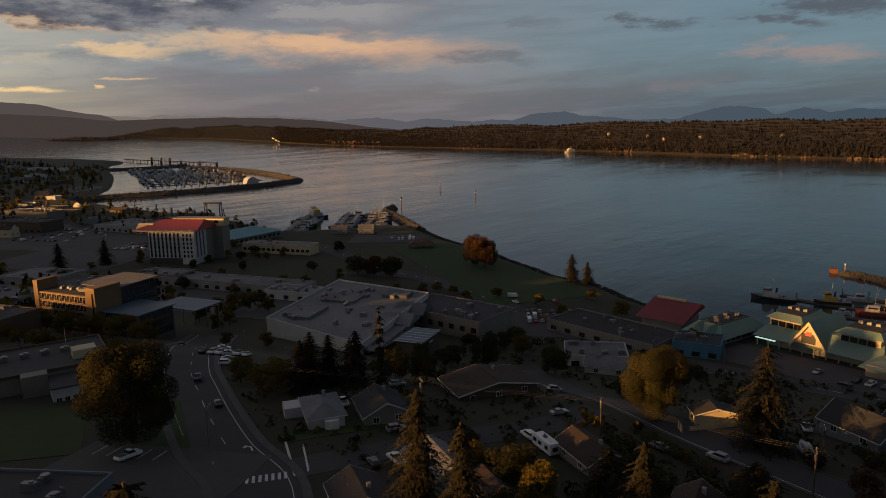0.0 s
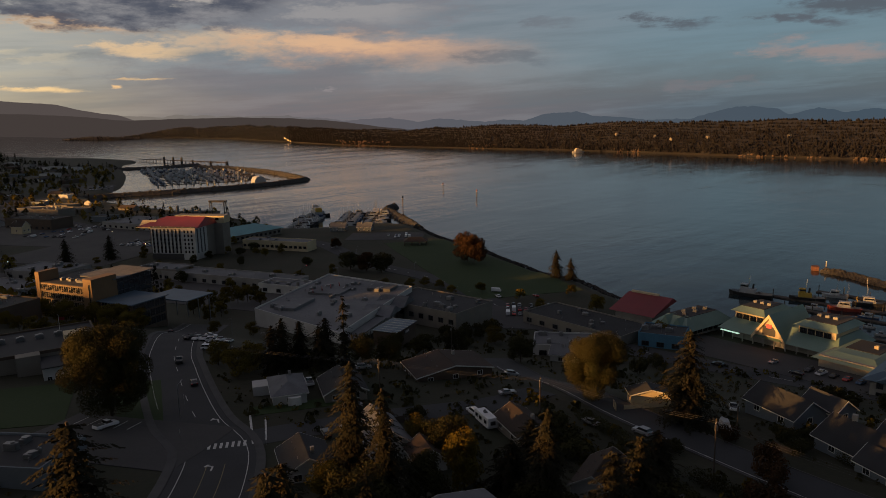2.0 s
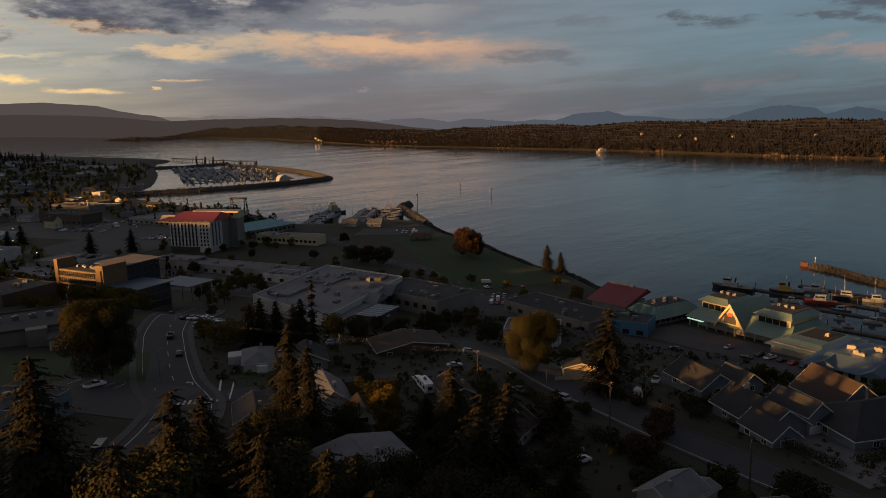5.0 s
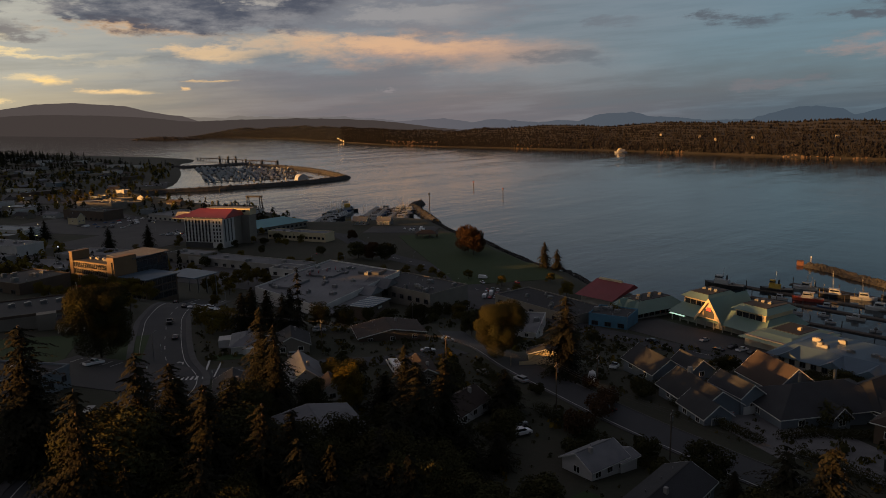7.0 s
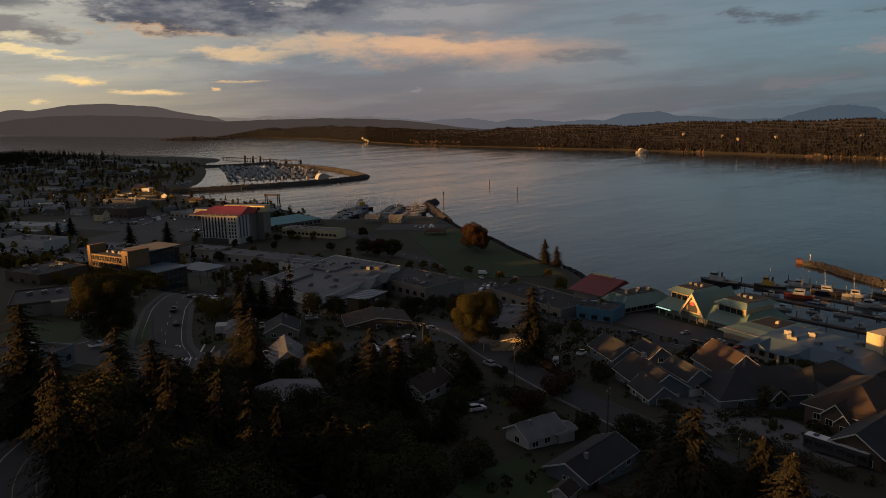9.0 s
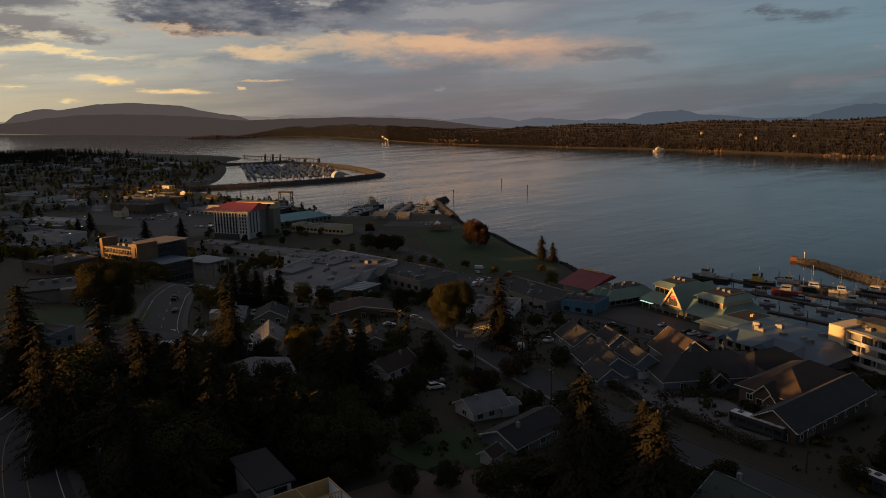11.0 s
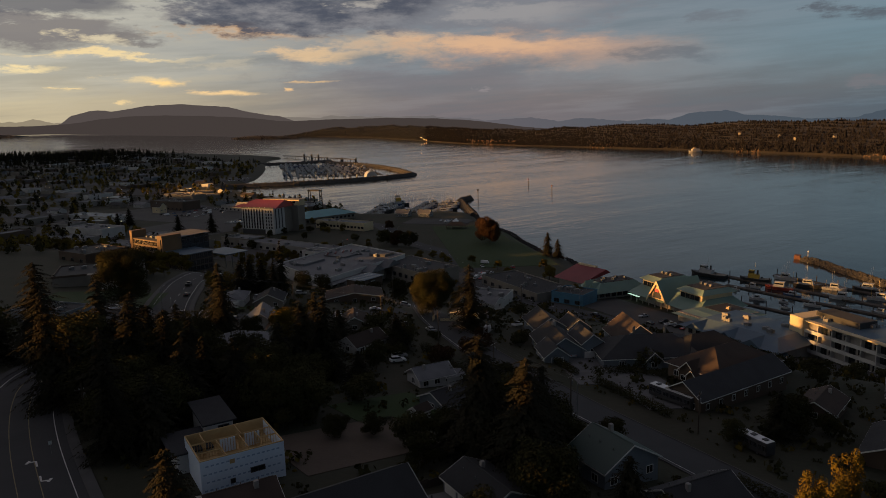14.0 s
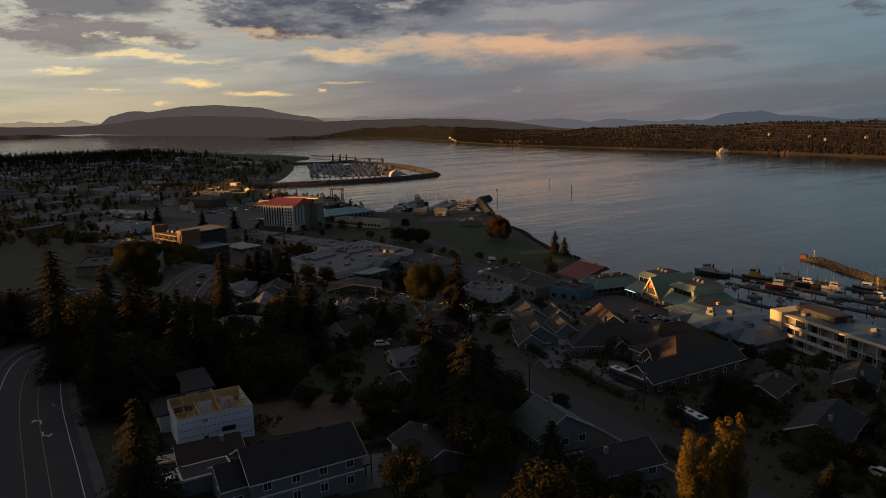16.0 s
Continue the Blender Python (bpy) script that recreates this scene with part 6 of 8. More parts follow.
KIND_SIZE = {"broad": (16, 7.5), "hero": (16, 7.5), "small": (16, 7.5), "fir": (22, 5.2), "yellow": (10, 3.8), "red": (12, 6.0), "conifer": (22, 5.2), "thin": (24, 3.2), "poplar": (16, 1.7), "bush": (3.0, 2.4), "redbush": (3.4, 2.6)}
PLANTED = []
_tree_rng = random.Random(99)


def plant(kind, x, y, h, r=None, group=""):
    """A tree of that kind, of that height and crown radius, on the ground."""
    if kind == "broad" and (h < 8.5 or x > 210 or y > 220 or x < -60):
        kind = "small"
    if kind == "conifer" and h > 17 and 15 < x < 160 and y > -130:
        kind = "fir"
    if kind in ("conifer", "fir") and r:
        r *= 1.28
    kinds = TREE_KINDS[kind]
    src = kinds[_tree_rng.randrange(len(kinds))]
    kh, kr = KIND_SIZE[kind]
    s, sr = h / kh, (r / kr if r else h / kh)
    m = pose(x, y, ground_z(x, y), 0, 0, _tree_rng.uniform(0, 360)) @ Matrix.Diagonal((sr, sr, s, 1))
    t = copy_thing(src, m)
    if group:
        tagged(t, group=group)
    PLANTED.append((x, y))
    return t


for kind, rows in (
        ("yellow", [(87, 263, 8, 3), (86, 250, 8, 3), (88, 243, 9, 3), (91, 241, 8, 3), (92, 232, 8, 3), (96, 230, 8, 3), (98, 223, 8, 3), (98, 212, 9, 3), (101, 206, 8, 3), (104, 262, 8, 3), (107, 250, 8, 3), (110, 238, 9, 3), (113, 227, 8, 3), (171, 283, 8, 3)]),
        ("yellow", [(180, 292, 8, 3), (186, 291, 9, 3), (195, 292, 9, 3.5), (198, 287, 10, 3.5), (203, 286, 10, 3), (207, 285, 9, 3), (202, 274, 8, 3), (188, 336, 7, 2.5), (188, 324, 7, 2.5), (176, 268, 8, 3), (183, 277, 9, 3), (166, 262, 8, 3)]),
        ("yellow", [(83, 408, 9, 3.6), (85, 398, 8, 3.4), (86.5, 388, 9, 3.6), (88.5, 379, 8.5, 3.4), (90, 370, 9.5, 3.8), (92, 360, 9, 3.6), (93.5, 351, 8.5, 3.4), (95.5, 342, 9, 3.6), (97, 332, 8, 3.2), (103, 290, 9, 3.4), (105.5, 278, 8.5, 3.2), (108, 266, 9, 3.4), (112, 250, 9.5, 3.6), (116, 240, 10, 3.8), (120.5, 233, 9, 3.4)]),
        ("hero", [(68.3, 146.4, 22.5, 9.2), (154, 66.5, 17.5, 7.2)]),
        ("broad", [(298, 285, 13, 7), (294, 308, 12, 8), (191, 143, 10, 5), (197, 118, 10, 5), (181, 149, 8, 4), (136, 133, 10, 4), (143, 129, 9, 4), (74, -66, 12, 6), (65, 11, 12, 7), (50, 38, 14, 9), (101, 72, 9, 5)]),
        ("red", [(352, 256, 20, 8), (358, 266, 20, 8), (343, 376, 8, 4), (296, 296, 12, 6)]),
        ("yellow", [(277, 243, 6, 3), (287, 241, 5, 3), (287, 230, 5, 3), (280, 216, 5, 3), (291, 205, 6, 3), (290, 180, 6, 3), (282, 163, 5, 3), (313, 164, 6, 3), (291, 138, 9, 4), (266, 97, 8, 4), (218, 144, 8, 4), (108, 164, 8, 3.4), (105, 150, 9, 4), (111, 152, 9, 4)]),
        ("conifer", [(348, 193.6, 16, 4.4), (347, 183.5, 13, 3.8), (114, 146, 14, 4), (119, 148, 15, 4), (123, 145, 14, 4), (126, 140, 13, 4), (131, 143, 14, 4), (78.8, 75.6, 25, 5.5), (29, 69, 27, 8.5), (151, 42, 23, 6.4), (48, 55, 20, 6), (87, 25, 21, 5.5), (81, 26, 20, 5.5)]),
        ("thin", [(123, 126, 24, 3.2)]),
        ("conifer", [(38, 44, 25, 6.5), (49, 45, 18, 5.5), (52, 23, 18, 5), (74, 25, 15, 4.5), (24, 28, 26, 6), (40, 26, 23, 6), (30, 8, 21, 5.5), (46, 21, 21, 5.5), (75, 64, 23, 5), (95, 45, 19, 4.5), (81, -43, 24, 7), (80, -56, 22, 6.5), (24, -51, 19, 5), (34, -9, 15, 4)]),
        ("broad", [(32, 36, 18, 8.5), (31, 44, 17, 8)]),
        ("yellow", [(72, 74, 8, 4), (91, 60, 12, 3.5), (94, 62, 12, 3), (102, 81, 7, 3.5)]),
        ("poplar", [(88, -98, 16, 1.7), (90, -99, 15, 1.6), (95, -99, 17, 1.8), (97.5, -100, 17, 1.7), (92.5, -100, 14, 1.5)]),
        ("redbush", [(118, 16, 6, 4), (130, 18, 6, 3.5), (139, 21, 5, 3), (146, 31, 4, 2.4)]),
        ("bush", [(118, 0, 5, 3), (102, 27, 4, 3), (114, 92, 3, 2.6), (126, 63, 5, 4), (122, 57, 5, 4), (118, 52, 4.5, 4), (117, 42, 5, 4), (112, 30, 4, 4), (133, 38, 3, 2.4), (150, 18, 3, 3), (155, 22, 3.4, 3), (160, 18, 3, 3), (108, 10, 4, 3), (110, -8, 4, 3)])):
    for x, y, h, r in rows:
        near_office = kind == "yellow" and 80 < x < 102 and 200 < y < 264
        plant(kind, x, y, h * (0.8 if near_office else 1), r * (0.9 if near_office else 1))

# the wood between the road and the houses
_w = random.Random(31)
for k in range(170):
    x, y = _w.uniform(26, 72), _w.uniform(-12, 62)
    if math.hypot(x - 30, y - 60) > 9 and x > 27 + 0.2 * max(0, y - 40) * 2.2 and all(math.hypot(x - a, y - b) > 4.0 for a, b in PLANTED) and math.hypot(x - 72, y - 46) > 14 and math.hypot(x - 42, y + 20) > 16:
        if _w.random() < 0.4:
            plant("conifer", x, y, _w.uniform(12, 19), _w.uniform(3.6, 5), "wood by the road")
        else:
            plant("broad", x, y, _w.uniform(9, 13), _w.uniform(4.5, 6.5), "wood by the road")
for k in range(34):
    x, y = _w.uniform(70, 120), _w.uniform(-8, 66)
    if all(math.hypot(x - a, y - b) > 4.5 for a, b in PLANTED) and min(math.hypot(x - a, y - b) for a, b in ((72, 46), (108, 41), (103, 4), (100, -14), (96, 73), (121, 67), (85, -18), (120, 10), (128, 15), (122, -5))) > 10 and abs((x - 159) * 0.5 + (y - 55) * 0.866) > 7:
        plant("broad" if _w.random() < 0.6 else "conifer", x, y, _w.uniform(6, 12), _w.uniform(3, 5), "garden trees on the slope")
# dark trees above the junction, and round the gardens of the hill street
HOMES = ((96, -78), (96.5, -61), (70, -57.5), (58.5, -57), (46.5, -55.5), (42, -25), (37, -40), (150, -88), (171, -66), (196, -72), (100, -14), (103, 4), (109, 0), (85, -18), (92, -99), (132, -76), (60, -30))
_main = np.array(MAIN + STREET_B + STREET_C)


def off_roads(x, y, gap):
    return float(np.min(np.hypot(_main[:, 0] - x, _main[:, 1] - y))) > gap


for k in range(160):
    x, y = _w.uniform(8, 62), _w.uniform(66, 215)
    if math.atan2(y - 6, x) > radians(75) and y < 92 and off_roads(x, y, 12) and math.hypot(x - 40, y - 126) > 15 and all(math.hypot(x - a, y - b) > 5.5 for a, b in PLANTED):
        plant("broad" if _w.random() < 0.65 else "conifer", x, y, _w.uniform(9, 16), _w.uniform(4.5, 7), "trees above the junction")
for k in range(260):
    x, y = _w.uniform(56, 186), _w.uniform(-125, -14)
    if off_roads(x, y, 9) and all(math.hypot(x - a, y - b) > 4.2 for a, b in PLANTED) and min(math.hypot(x - a, y - b) for a, b in HOMES) > 10.5 and not (128 < x < 190 and -60 < y < -14) and not (76 < x < 94 and -22 < y < -8):
        kd = ("broad", "bush", "broad", "bush", "conifer")[_w.randrange(5)]
        hh = {"broad": _w.uniform(4, 9), "bush": _w.uniform(2, 3.6), "conifer": _w.uniform(6, 12)}[kd]
        plant(kd, x, y, hh, hh * {"broad": 0.5, "bush": 0.85, "conifer": 0.33}[kd], "garden trees by the hill street")
for row in (("conifer", 88, -36, 20, 6.5), ("conifer", 92, -48, 18, 6), ("broad", 96, -34, 12, 6.5), ("broad", 103, -40, 9, 5), ("conifer", 86, -50, 21, 6.5), ("broad", 115, -14, 8, 4.5), ("broad", 75, -84, 8, 5), ("broad", 66, -88, 7, 4.5)):
    plant(*row)
# unseen hillside trees added behind the viewpoint to shade the slope from the low sun
for k in range(96):
    y = -200 + 500 * (k + _w.random()) / 96
    # heights by row set how far up houses and trees stay shaded
    h = float(np.interp(y, [-40, -28, 0, 10, 32, 60, 74, 125, 150, 165], [30, 22, 22, 36, 43, 43, 29, 29, 22, 17])) * _w.uniform(0.85, 1.1)
    if h > 3.4:
        plant("broad", _w.uniform(-105, -75), y, h, min(_w.uniform(6, 8), h * 0.6), "hilltop trees")
# slope below the houses, town gardens and the shore park
for k in range(60):
    x, y = _w.uniform(160, 236), _w.uniform(-110, 170)
    if all(math.hypot(x - a, y - b) > 5 for a, b in PLANTED) and min(math.hypot(x - a, y - b) for a, b in ((157, 5), (172, -8), (186, -22), (170, 26), (160, -44), (175, -38), (196, -72), (171, -66), (150, -88), (212, 230), (199, 178), (216, 108), (226, 118), (165, 85), (180, 105), (190, 122))) > 15:
        plant("broad" if _w.random() < 0.6 else "bush", x, y, _w.uniform(3, 7), _w.uniform(2.4, 4.2), "slope shrubs and trees")
for k in range(40):
    x, y = _w.uniform(110, 330), _w.uniform(330, 470)
    if all(math.hypot(x - a, y - b) > 12 for a, b in PLANTED):
        plant("yellow" if _w.random() < 0.6 else "broad", x, y, _w.uniform(5, 8), _w.uniform(2.5, 3.6), "downtown street trees")
for k in range(34):
    x, y = _w.uniform(100, 300), _w.uniform(215, 420)
    if all(math.hypot(x - a, y - b) > 6 for a, b in PLANTED) and not (110 < x < 200 and 240 < y < 330) and not (160 < x < 252 and 165 < y < 280):
        plant("yellow", x, y, _w.uniform(4.5, 7.5), _w.uniform(2.2, 3.2), "golden street trees")
for x, y, h in ((196, 478, 17), (222, 470, 17), (168, 560, 14), (182, 575, 16), (120, 600, 14)):
    plant("conifer", x, y, h, 5)

# hedges along the drives
def hedge(x0, y0, x1, y1, h, w):
    n = max(2, int(math.hypot(x1 - x0, y1 - y0) / 1.3))
    t = thing("hedge", (x0, y0, ground_z(x0, y0)), 0, "clipped dark green hedge along a drive", "hedge")
    blobs = []
    for k in range(n + 1):
        x, y = x0 + (x1 - x0) * k / n, y0 + (y1 - y0) * k / n
        blobs.append((x - x0, y - y0, ground_z(x, y) - ground_z(x0, y0) + h * 0.5, w * 0.62, h / w * 0.9))
    c = new("leaves", leaf_cloud("leaves", blobs, n * 200, 0.16, n, M_LEAF))
    c.parent = t
    return t


hedge(140, -14, 150, 10, 2.2, 2.2)
hedge(133.5, -47, 139.5, -22, 2.2, 2.4)
hedge(146, -16, 152, -20, 2.0, 2.4)
hedge(152, -20, 160, -30, 2.0, 2.4)
hedge(112, -76, 108, -92, 2.0, 2.2)
hedge(123, 30, 112, -6, 2.4, 3.2)
hedge(138, 62, 130, 46, 2.4, 3.2)
# ---- vehicles ----
CAR_PAINT = {
    "white": surface("white_car_paint", (0.72, 0.73, 0.74), (0.66, 0.67, 0.68), 0.25, spec=0.6),
    "silver": surface("silver_car_paint", (0.40, 0.41, 0.43), (0.36, 0.37, 0.39), 0.3, 0.4),
    "black": surface("black_car_paint", (0.018, 0.018, 0.02), (0.015, 0.015, 0.017), 0.2, spec=0.6),
    "red": surface("red_car_paint", (0.35, 0.03, 0.025), (0.30, 0.025, 0.02), 0.25),
    "blue": surface("blue_car_paint", (0.05, 0.10, 0.20), (0.04, 0.085, 0.17), 0.25),
}
M_TAIL = surface("tail_lamp_red", (0.40, 0.02, 0.02), (0.30, 0.015, 0.015), 0.3)
M_HEAD = surface("headlamp_lens", (0.75, 0.75, 0.72), (0.65, 0.65, 0.62), 0.15)


def profile_body(profile, half, inset=0.0):
    """A body swept across from a side profile of (x, z), a little narrower towards its top."""
    bm = bmesh.new()
    zs = [z for _, z in profile]
    lo, hi = min(zs), max(zs)
    rows = []
    for s in (-1, 1):
        rows.append([bm.verts.new((x, s * (half - inset * (z - lo) / (hi - lo)), z)) for x, z in profile])
    n = len(profile)
    bm.faces.new(rows[0])
    bm.faces.new(rows[1][::-1])
    for i in range(n):
        j = (i + 1) % n
        bm.faces.new((rows[0][i], rows[1][i], rows[1][j], rows[0][j]))
    bmesh.ops.recalc_face_normals(bm, faces=bm.faces[:])
    bmesh.ops.bevel(bm, geom=bm.edges[:], offset=0.06, segments=1, affect="EDGES")
    return bm


def wheels(t, xs, half, r=0.33):
    for x in xs:
        for s in (-1, 1):
            bm = tube((x, s * half - 0.11, r), (x, s * half + 0.11, r), r, r, 14)
            w = part("wheel", bm, M_TYRE, t)
            part("rim", tube((x, s * (half + 0.1), r), (x, s * (half + 0.125), r), r * 0.6, r * 0.55, 10), M_METAL, w)


def lamps(t, x0, x1, half, z):
    for s in (-1, 1):
        part("headlight", box(x1 - 0.02, s * half - 0.18, z - 0.08, x1 + 0.03, s * half + 0.18, z + 0.08), M_HEAD, t)
        part("tail_light", box(x0 - 0.03, s * half - 0.16, z, x0 + 0.02, s * half + 0.16, z + 0.16), M_TAIL, t)


def make_car(kind, paint, far=False):
    label = {"suv": "parked %s sport utility car", "sedan": "parked %s saloon car", "pickup": "parked %s pickup truck", "van": "parked %s panel van"}[kind] % paint
    t = thing(kind if kind != "suv" else "suv_car", (0, 0, -300), 0, label, "car" if kind in ("suv", "sedan") else kind)
    m = CAR_PAINT[paint]
    if kind == "suv":
        part("body", profile_body([(-2.3, 0.35), (2.25, 0.35), (2.3, 0.75), (2.15, 0.98), (1.1, 1.08), (0.5, 1.14), (-2.2, 1.14), (-2.32, 0.8)], 0.93, 0.04), m, t)
        part("cabin_glass", profile_body([(-2.15, 1.1), (1.05, 1.1), (0.35, 1.62), (-1.9, 1.64)], 0.84, 0.14), M_GLASS, t)
        part("roof", box(-1.85, -0.66, 1.62, 0.3, 0.66, 1.71, 0.03), m, t)
    elif kind == "sedan":
        part("body", profile_body([(-2.3, 0.32), (2.25, 0.32), (2.3, 0.65), (2.1, 0.84), (1.0, 0.95), (-1.6, 0.98), (-2.25, 0.92), (-2.32, 0.6)], 0.9, 0.05), m, t)
        part("cabin_glass", profile_body([(-1.65, 0.94), (0.95, 0.94), (0.2, 1.36), (-1.05, 1.38)], 0.8, 0.16), M_GLASS, t)
        part("roof", box(-1.0, -0.6, 1.355, 0.15, 0.6, 1.43, 0.03), m, t)
    elif kind == "pickup":
        part("body", profile_body([(-2.9, 0.45), (2.6, 0.45), (2.65, 0.95), (2.45, 1.14), (1.2, 1.2), (0.1, 1.22), (0.1, 1.18), (-0.55, 1.18), (-2.85, 1.15), (-2.92, 0.8)], 0.97, 0.03), m, t)
        part("bed", box(-2.75, -0.8, 1.12, -0.65, 0.8, 1.19, 0.02), M_DARKTRIM, t, "dark open load bed")
        part("cabin_glass", profile_body([(-0.6, 1.15), (1.15, 1.15), (0.6, 1.75), (-0.45, 1.78)], 0.88, 0.14), M_GLASS, t)
        part("roof", box(-0.45, -0.7, 1.75, 0.55, 0.7, 1.84, 0.03), m, t)
    else:
        part("body", profile_body([(-2.7, 0.4), (2.5, 0.4), (2.55, 0.9), (2.35, 1.2), (1.75, 2.1), (-2.65, 2.15), (-2.72, 0.8)], 0.98, 0.08), m, t)
        part("windscreen", box(1.72, -0.8, 1.3, 2.2, 0.8, 1.95), M_GLASS, t)
    if far:
        for x in (-1.45, 1.4):
            part("axle_wheels", tube((x, -0.92, 0.33), (x, 0.92, 0.33), 0.33, 0.33, 10), M_TYRE, t)
        return t
    wheels(t, (-1.45, 1.4) if kind != "pickup" else (-1.85, 1.7), 0.82, 0.34 if kind != "pickup" else 0.4)
    lamps(t, -2.3 if kind in ("suv", "sedan") else -2.85 if kind == "pickup" else -2.7, 2.27 if kind in ("suv", "sedan") else 2.62 if kind == "pickup" else 2.5, 0.66, 0.72)
    return t


CARS = {(k, p): make_car(k, p) for k, p in (("suv", "white"), ("suv", "silver"), ("suv", "black"), ("sedan", "white"), ("sedan", "silver"), ("sedan", "black"), ("sedan", "red"), ("sedan", "blue"), ("pickup", "white"), ("pickup", "black"), ("van", "white"))}


FAR_CARS = {(k, p): make_car(k, p, True) for k, p in CARS}


def park(kind, paint, x, y, turn, group="", dz=0.12):
    g = ground_z(x, y)
    c, s = math.cos(radians(turn)), math.sin(radians(turn))
    pitch = math.degrees(math.atan2(ground_z(x + c, y + s) - ground_z(x - c, y - s), 2))
    t = copy_thing((FAR_CARS if group else CARS)[(kind, paint)], pose(x, y, g + dz, 0, -pitch, turn))
    return tagged(t, group=group) if group else t


for row in (("pickup", "white", 63.7, 139.5, 10), ("suv", "silver", 108.8, 108, -28), ("suv", "white", 124, 83, 62), ("sedan", "silver", 136, 58.5, 70), ("pickup", "white", 96.6, 97, 68),
            ("suv", "black", 92.4, 99.2, 62), ("pickup", "white", 90.6, 87, 60), ("pickup", "white", 113.5, 130, 60), ("suv", "silver", 133, 129.5, -30), ("sedan", "black", 135.4, 19.2, 74),
            ("suv", "silver", 112, 27.5, -15), ("suv", "white", 109, 24, -15), ("sedan", "white", 28.9, -41.2, 10), ("suv", "white", 29.8, -44.0, 8), ("sedan", "silver", 153.5, -1.2, 50), ("sedan", "black", 93.6, 153.2, 62),
            ("pickup", "black", 102, 175, 58), ("suv", "white", 116, 182, -40), ("sedan", "silver", 119.5, 186, -40), ("suv", "white", 124, 192, -40), ("sedan", "white", 138, 216, -40), ("van", "white", 195, 308, -70),
            ("sedan", "black", 251, 42, 76), ("van", "white", 297, 199.5, -60), ("pickup", "white", 168, 37, 20), ("suv", "silver", 165, 100, -30), ("sedan", "red", 300, 177, 60), ("sedan", "white", 288, 192, 60),
            ("suv", "black", 244, 66, 80), ("sedan", "silver", 250, 8, 78), ("sedan", "black", 128, 226, 55), ("suv", "white", 138, -103.4, 78), ("suv", "silver", 138, 47, 74), ("sedan", "silver", 141, 85, -30)):
    park(*row)


def camper():
    t = thing("camper_trailer", (120.3, 76.6, ground_z(120.3, 76.6)), 62, "white travel trailer parked on a gravel drive", "camper")
    part("body", profile_body([(-3.6, 0.6), (3.2, 0.6), (3.9, 1.2), (3.6, 2.6), (2.9, 3.0), (-3.5, 3.0), (-3.7, 1.4)], 1.2, 0.05), CAR_PAINT["white"], t)
    for x in (-2.2, 0.3, 2.3):
        window(t, x, -1.22, 1.6, -90, 0.9, 0.6, M_DARKTRIM)
        window(t, x, 1.22, 1.6, 90, 0.9, 0.6, M_DARKTRIM)
    window(t, -3.68, 0, 1.5, 180, 1.0, 0.7, M_DARKTRIM)
    part("graphic_band", box(-1.5, -1.225, 1.0, 3.0, -1.205, 1.35), M_DARKTRIM, t, "dark side stripe")
    roof_unit(t, 0.2, 0, 3.0, 0.9, 0.7, 0.35)
    part("roof_hatch", box(-2.2, -0.3, 3.0, -1.6, 0.3, 3.12, 0.02), M_TRIM, t)
    part("drawbar", tube((3.6, 0, 0.6), (5.0, 0, 0.55), 0.06, 0.06), M_METAL, t)
    wheels(t, (-0.6, 0.3), 1.05, 0.34)


def long_bus(x, y, turn, L, label, name="motor_coach"):
    t = thing(name, (x, y, ground_z(x, y) + 0.12), turn, label, "bus")
    part("body", box(-L / 2, -1.25, 0.45, L / 2, 1.25, 3.05, 0.12), M_DARKTRIM, t, "dark coach body")
    part("roof", box(-L / 2 + 0.15, -1.1, 3.052, L / 2 - 0.15, 1.1, 3.2, 0.05), CAR_PAINT["white"], t, "white roof")
    for k in range(int(L / 2)):
        window(t, -L / 2 + 1.2 + k * 2.0, -1.27, 1.5, -90, 1.5, 0.9, M_DARKTRIM)
        window(t, -L / 2 + 1.2 + k * 2.0, 1.27, 1.5, 90, 1.5, 0.9, M_DARKTRIM)
    for k in range(3):
        part("roof_vent", box(-L / 3 + k * L / 3 - 0.5, -0.5, 3.2, -L / 3 + k * L / 3 + 0.5, 0.5, 3.42, 0.04), M_DARKTRIM, t)
    wheels(t, (-L / 2 + 2.2, L / 2 - 2.4), 1.12, 0.48)


camper()
long_bus(131.0, -68.6, 77, 8.4, "dark coach with pale roof beside the street")
long_bus(142.6, -42.2, 85, 12.4, "long dark coach with white roof behind a hedge")

# rows of parked cars in the lots
_c = random.Random(12)
_choice = list(CARS)


def car_rows(x, y, turn, rows, n, gap, along=2.8, fill=0.7, group="cars in the car park"):
    c, s = math.cos(radians(turn)), math.sin(radians(turn))
    for r in range(rows):
        for k in range(n):
            if _c.random() < fill:
                u, v = k * along, r * gap
                px, py = x + c * u - s * v, y + s * u + c * v
                if ground_z(px, py) > 2.5:
                    k2, p2 = _choice[_c.randrange(len(_choice))]
                    park(k2, p2, px, py, turn + 90 + (180 if _c.random() < 0.5 else 0), group)


car_rows(262, 168, -55, 3, 8, 8, group="cars at the shops")
car_rows(272, 150, -60, 2, 7, 8, fill=0.6, group="cars at the shops")
car_rows(256, 522, -62, 3, 13, 9, fill=0.6, group="cars at the hotel")
car_rows(228, 640, -62, 6, 14, 14, fill=0.35, along=4.0, group="cars in the large lot")
car_rows(396, 374, -50, 2, 8, 9, fill=0.7, group="cars by the small harbour")
car_rows(410, 592, -80, 2, 12, 9, fill=0.7, group="cars by the ferry dock")
car_rows(450, 1010, -40, 4, 14, 16, fill=0.55, along=4.0, group="cars by the marina")
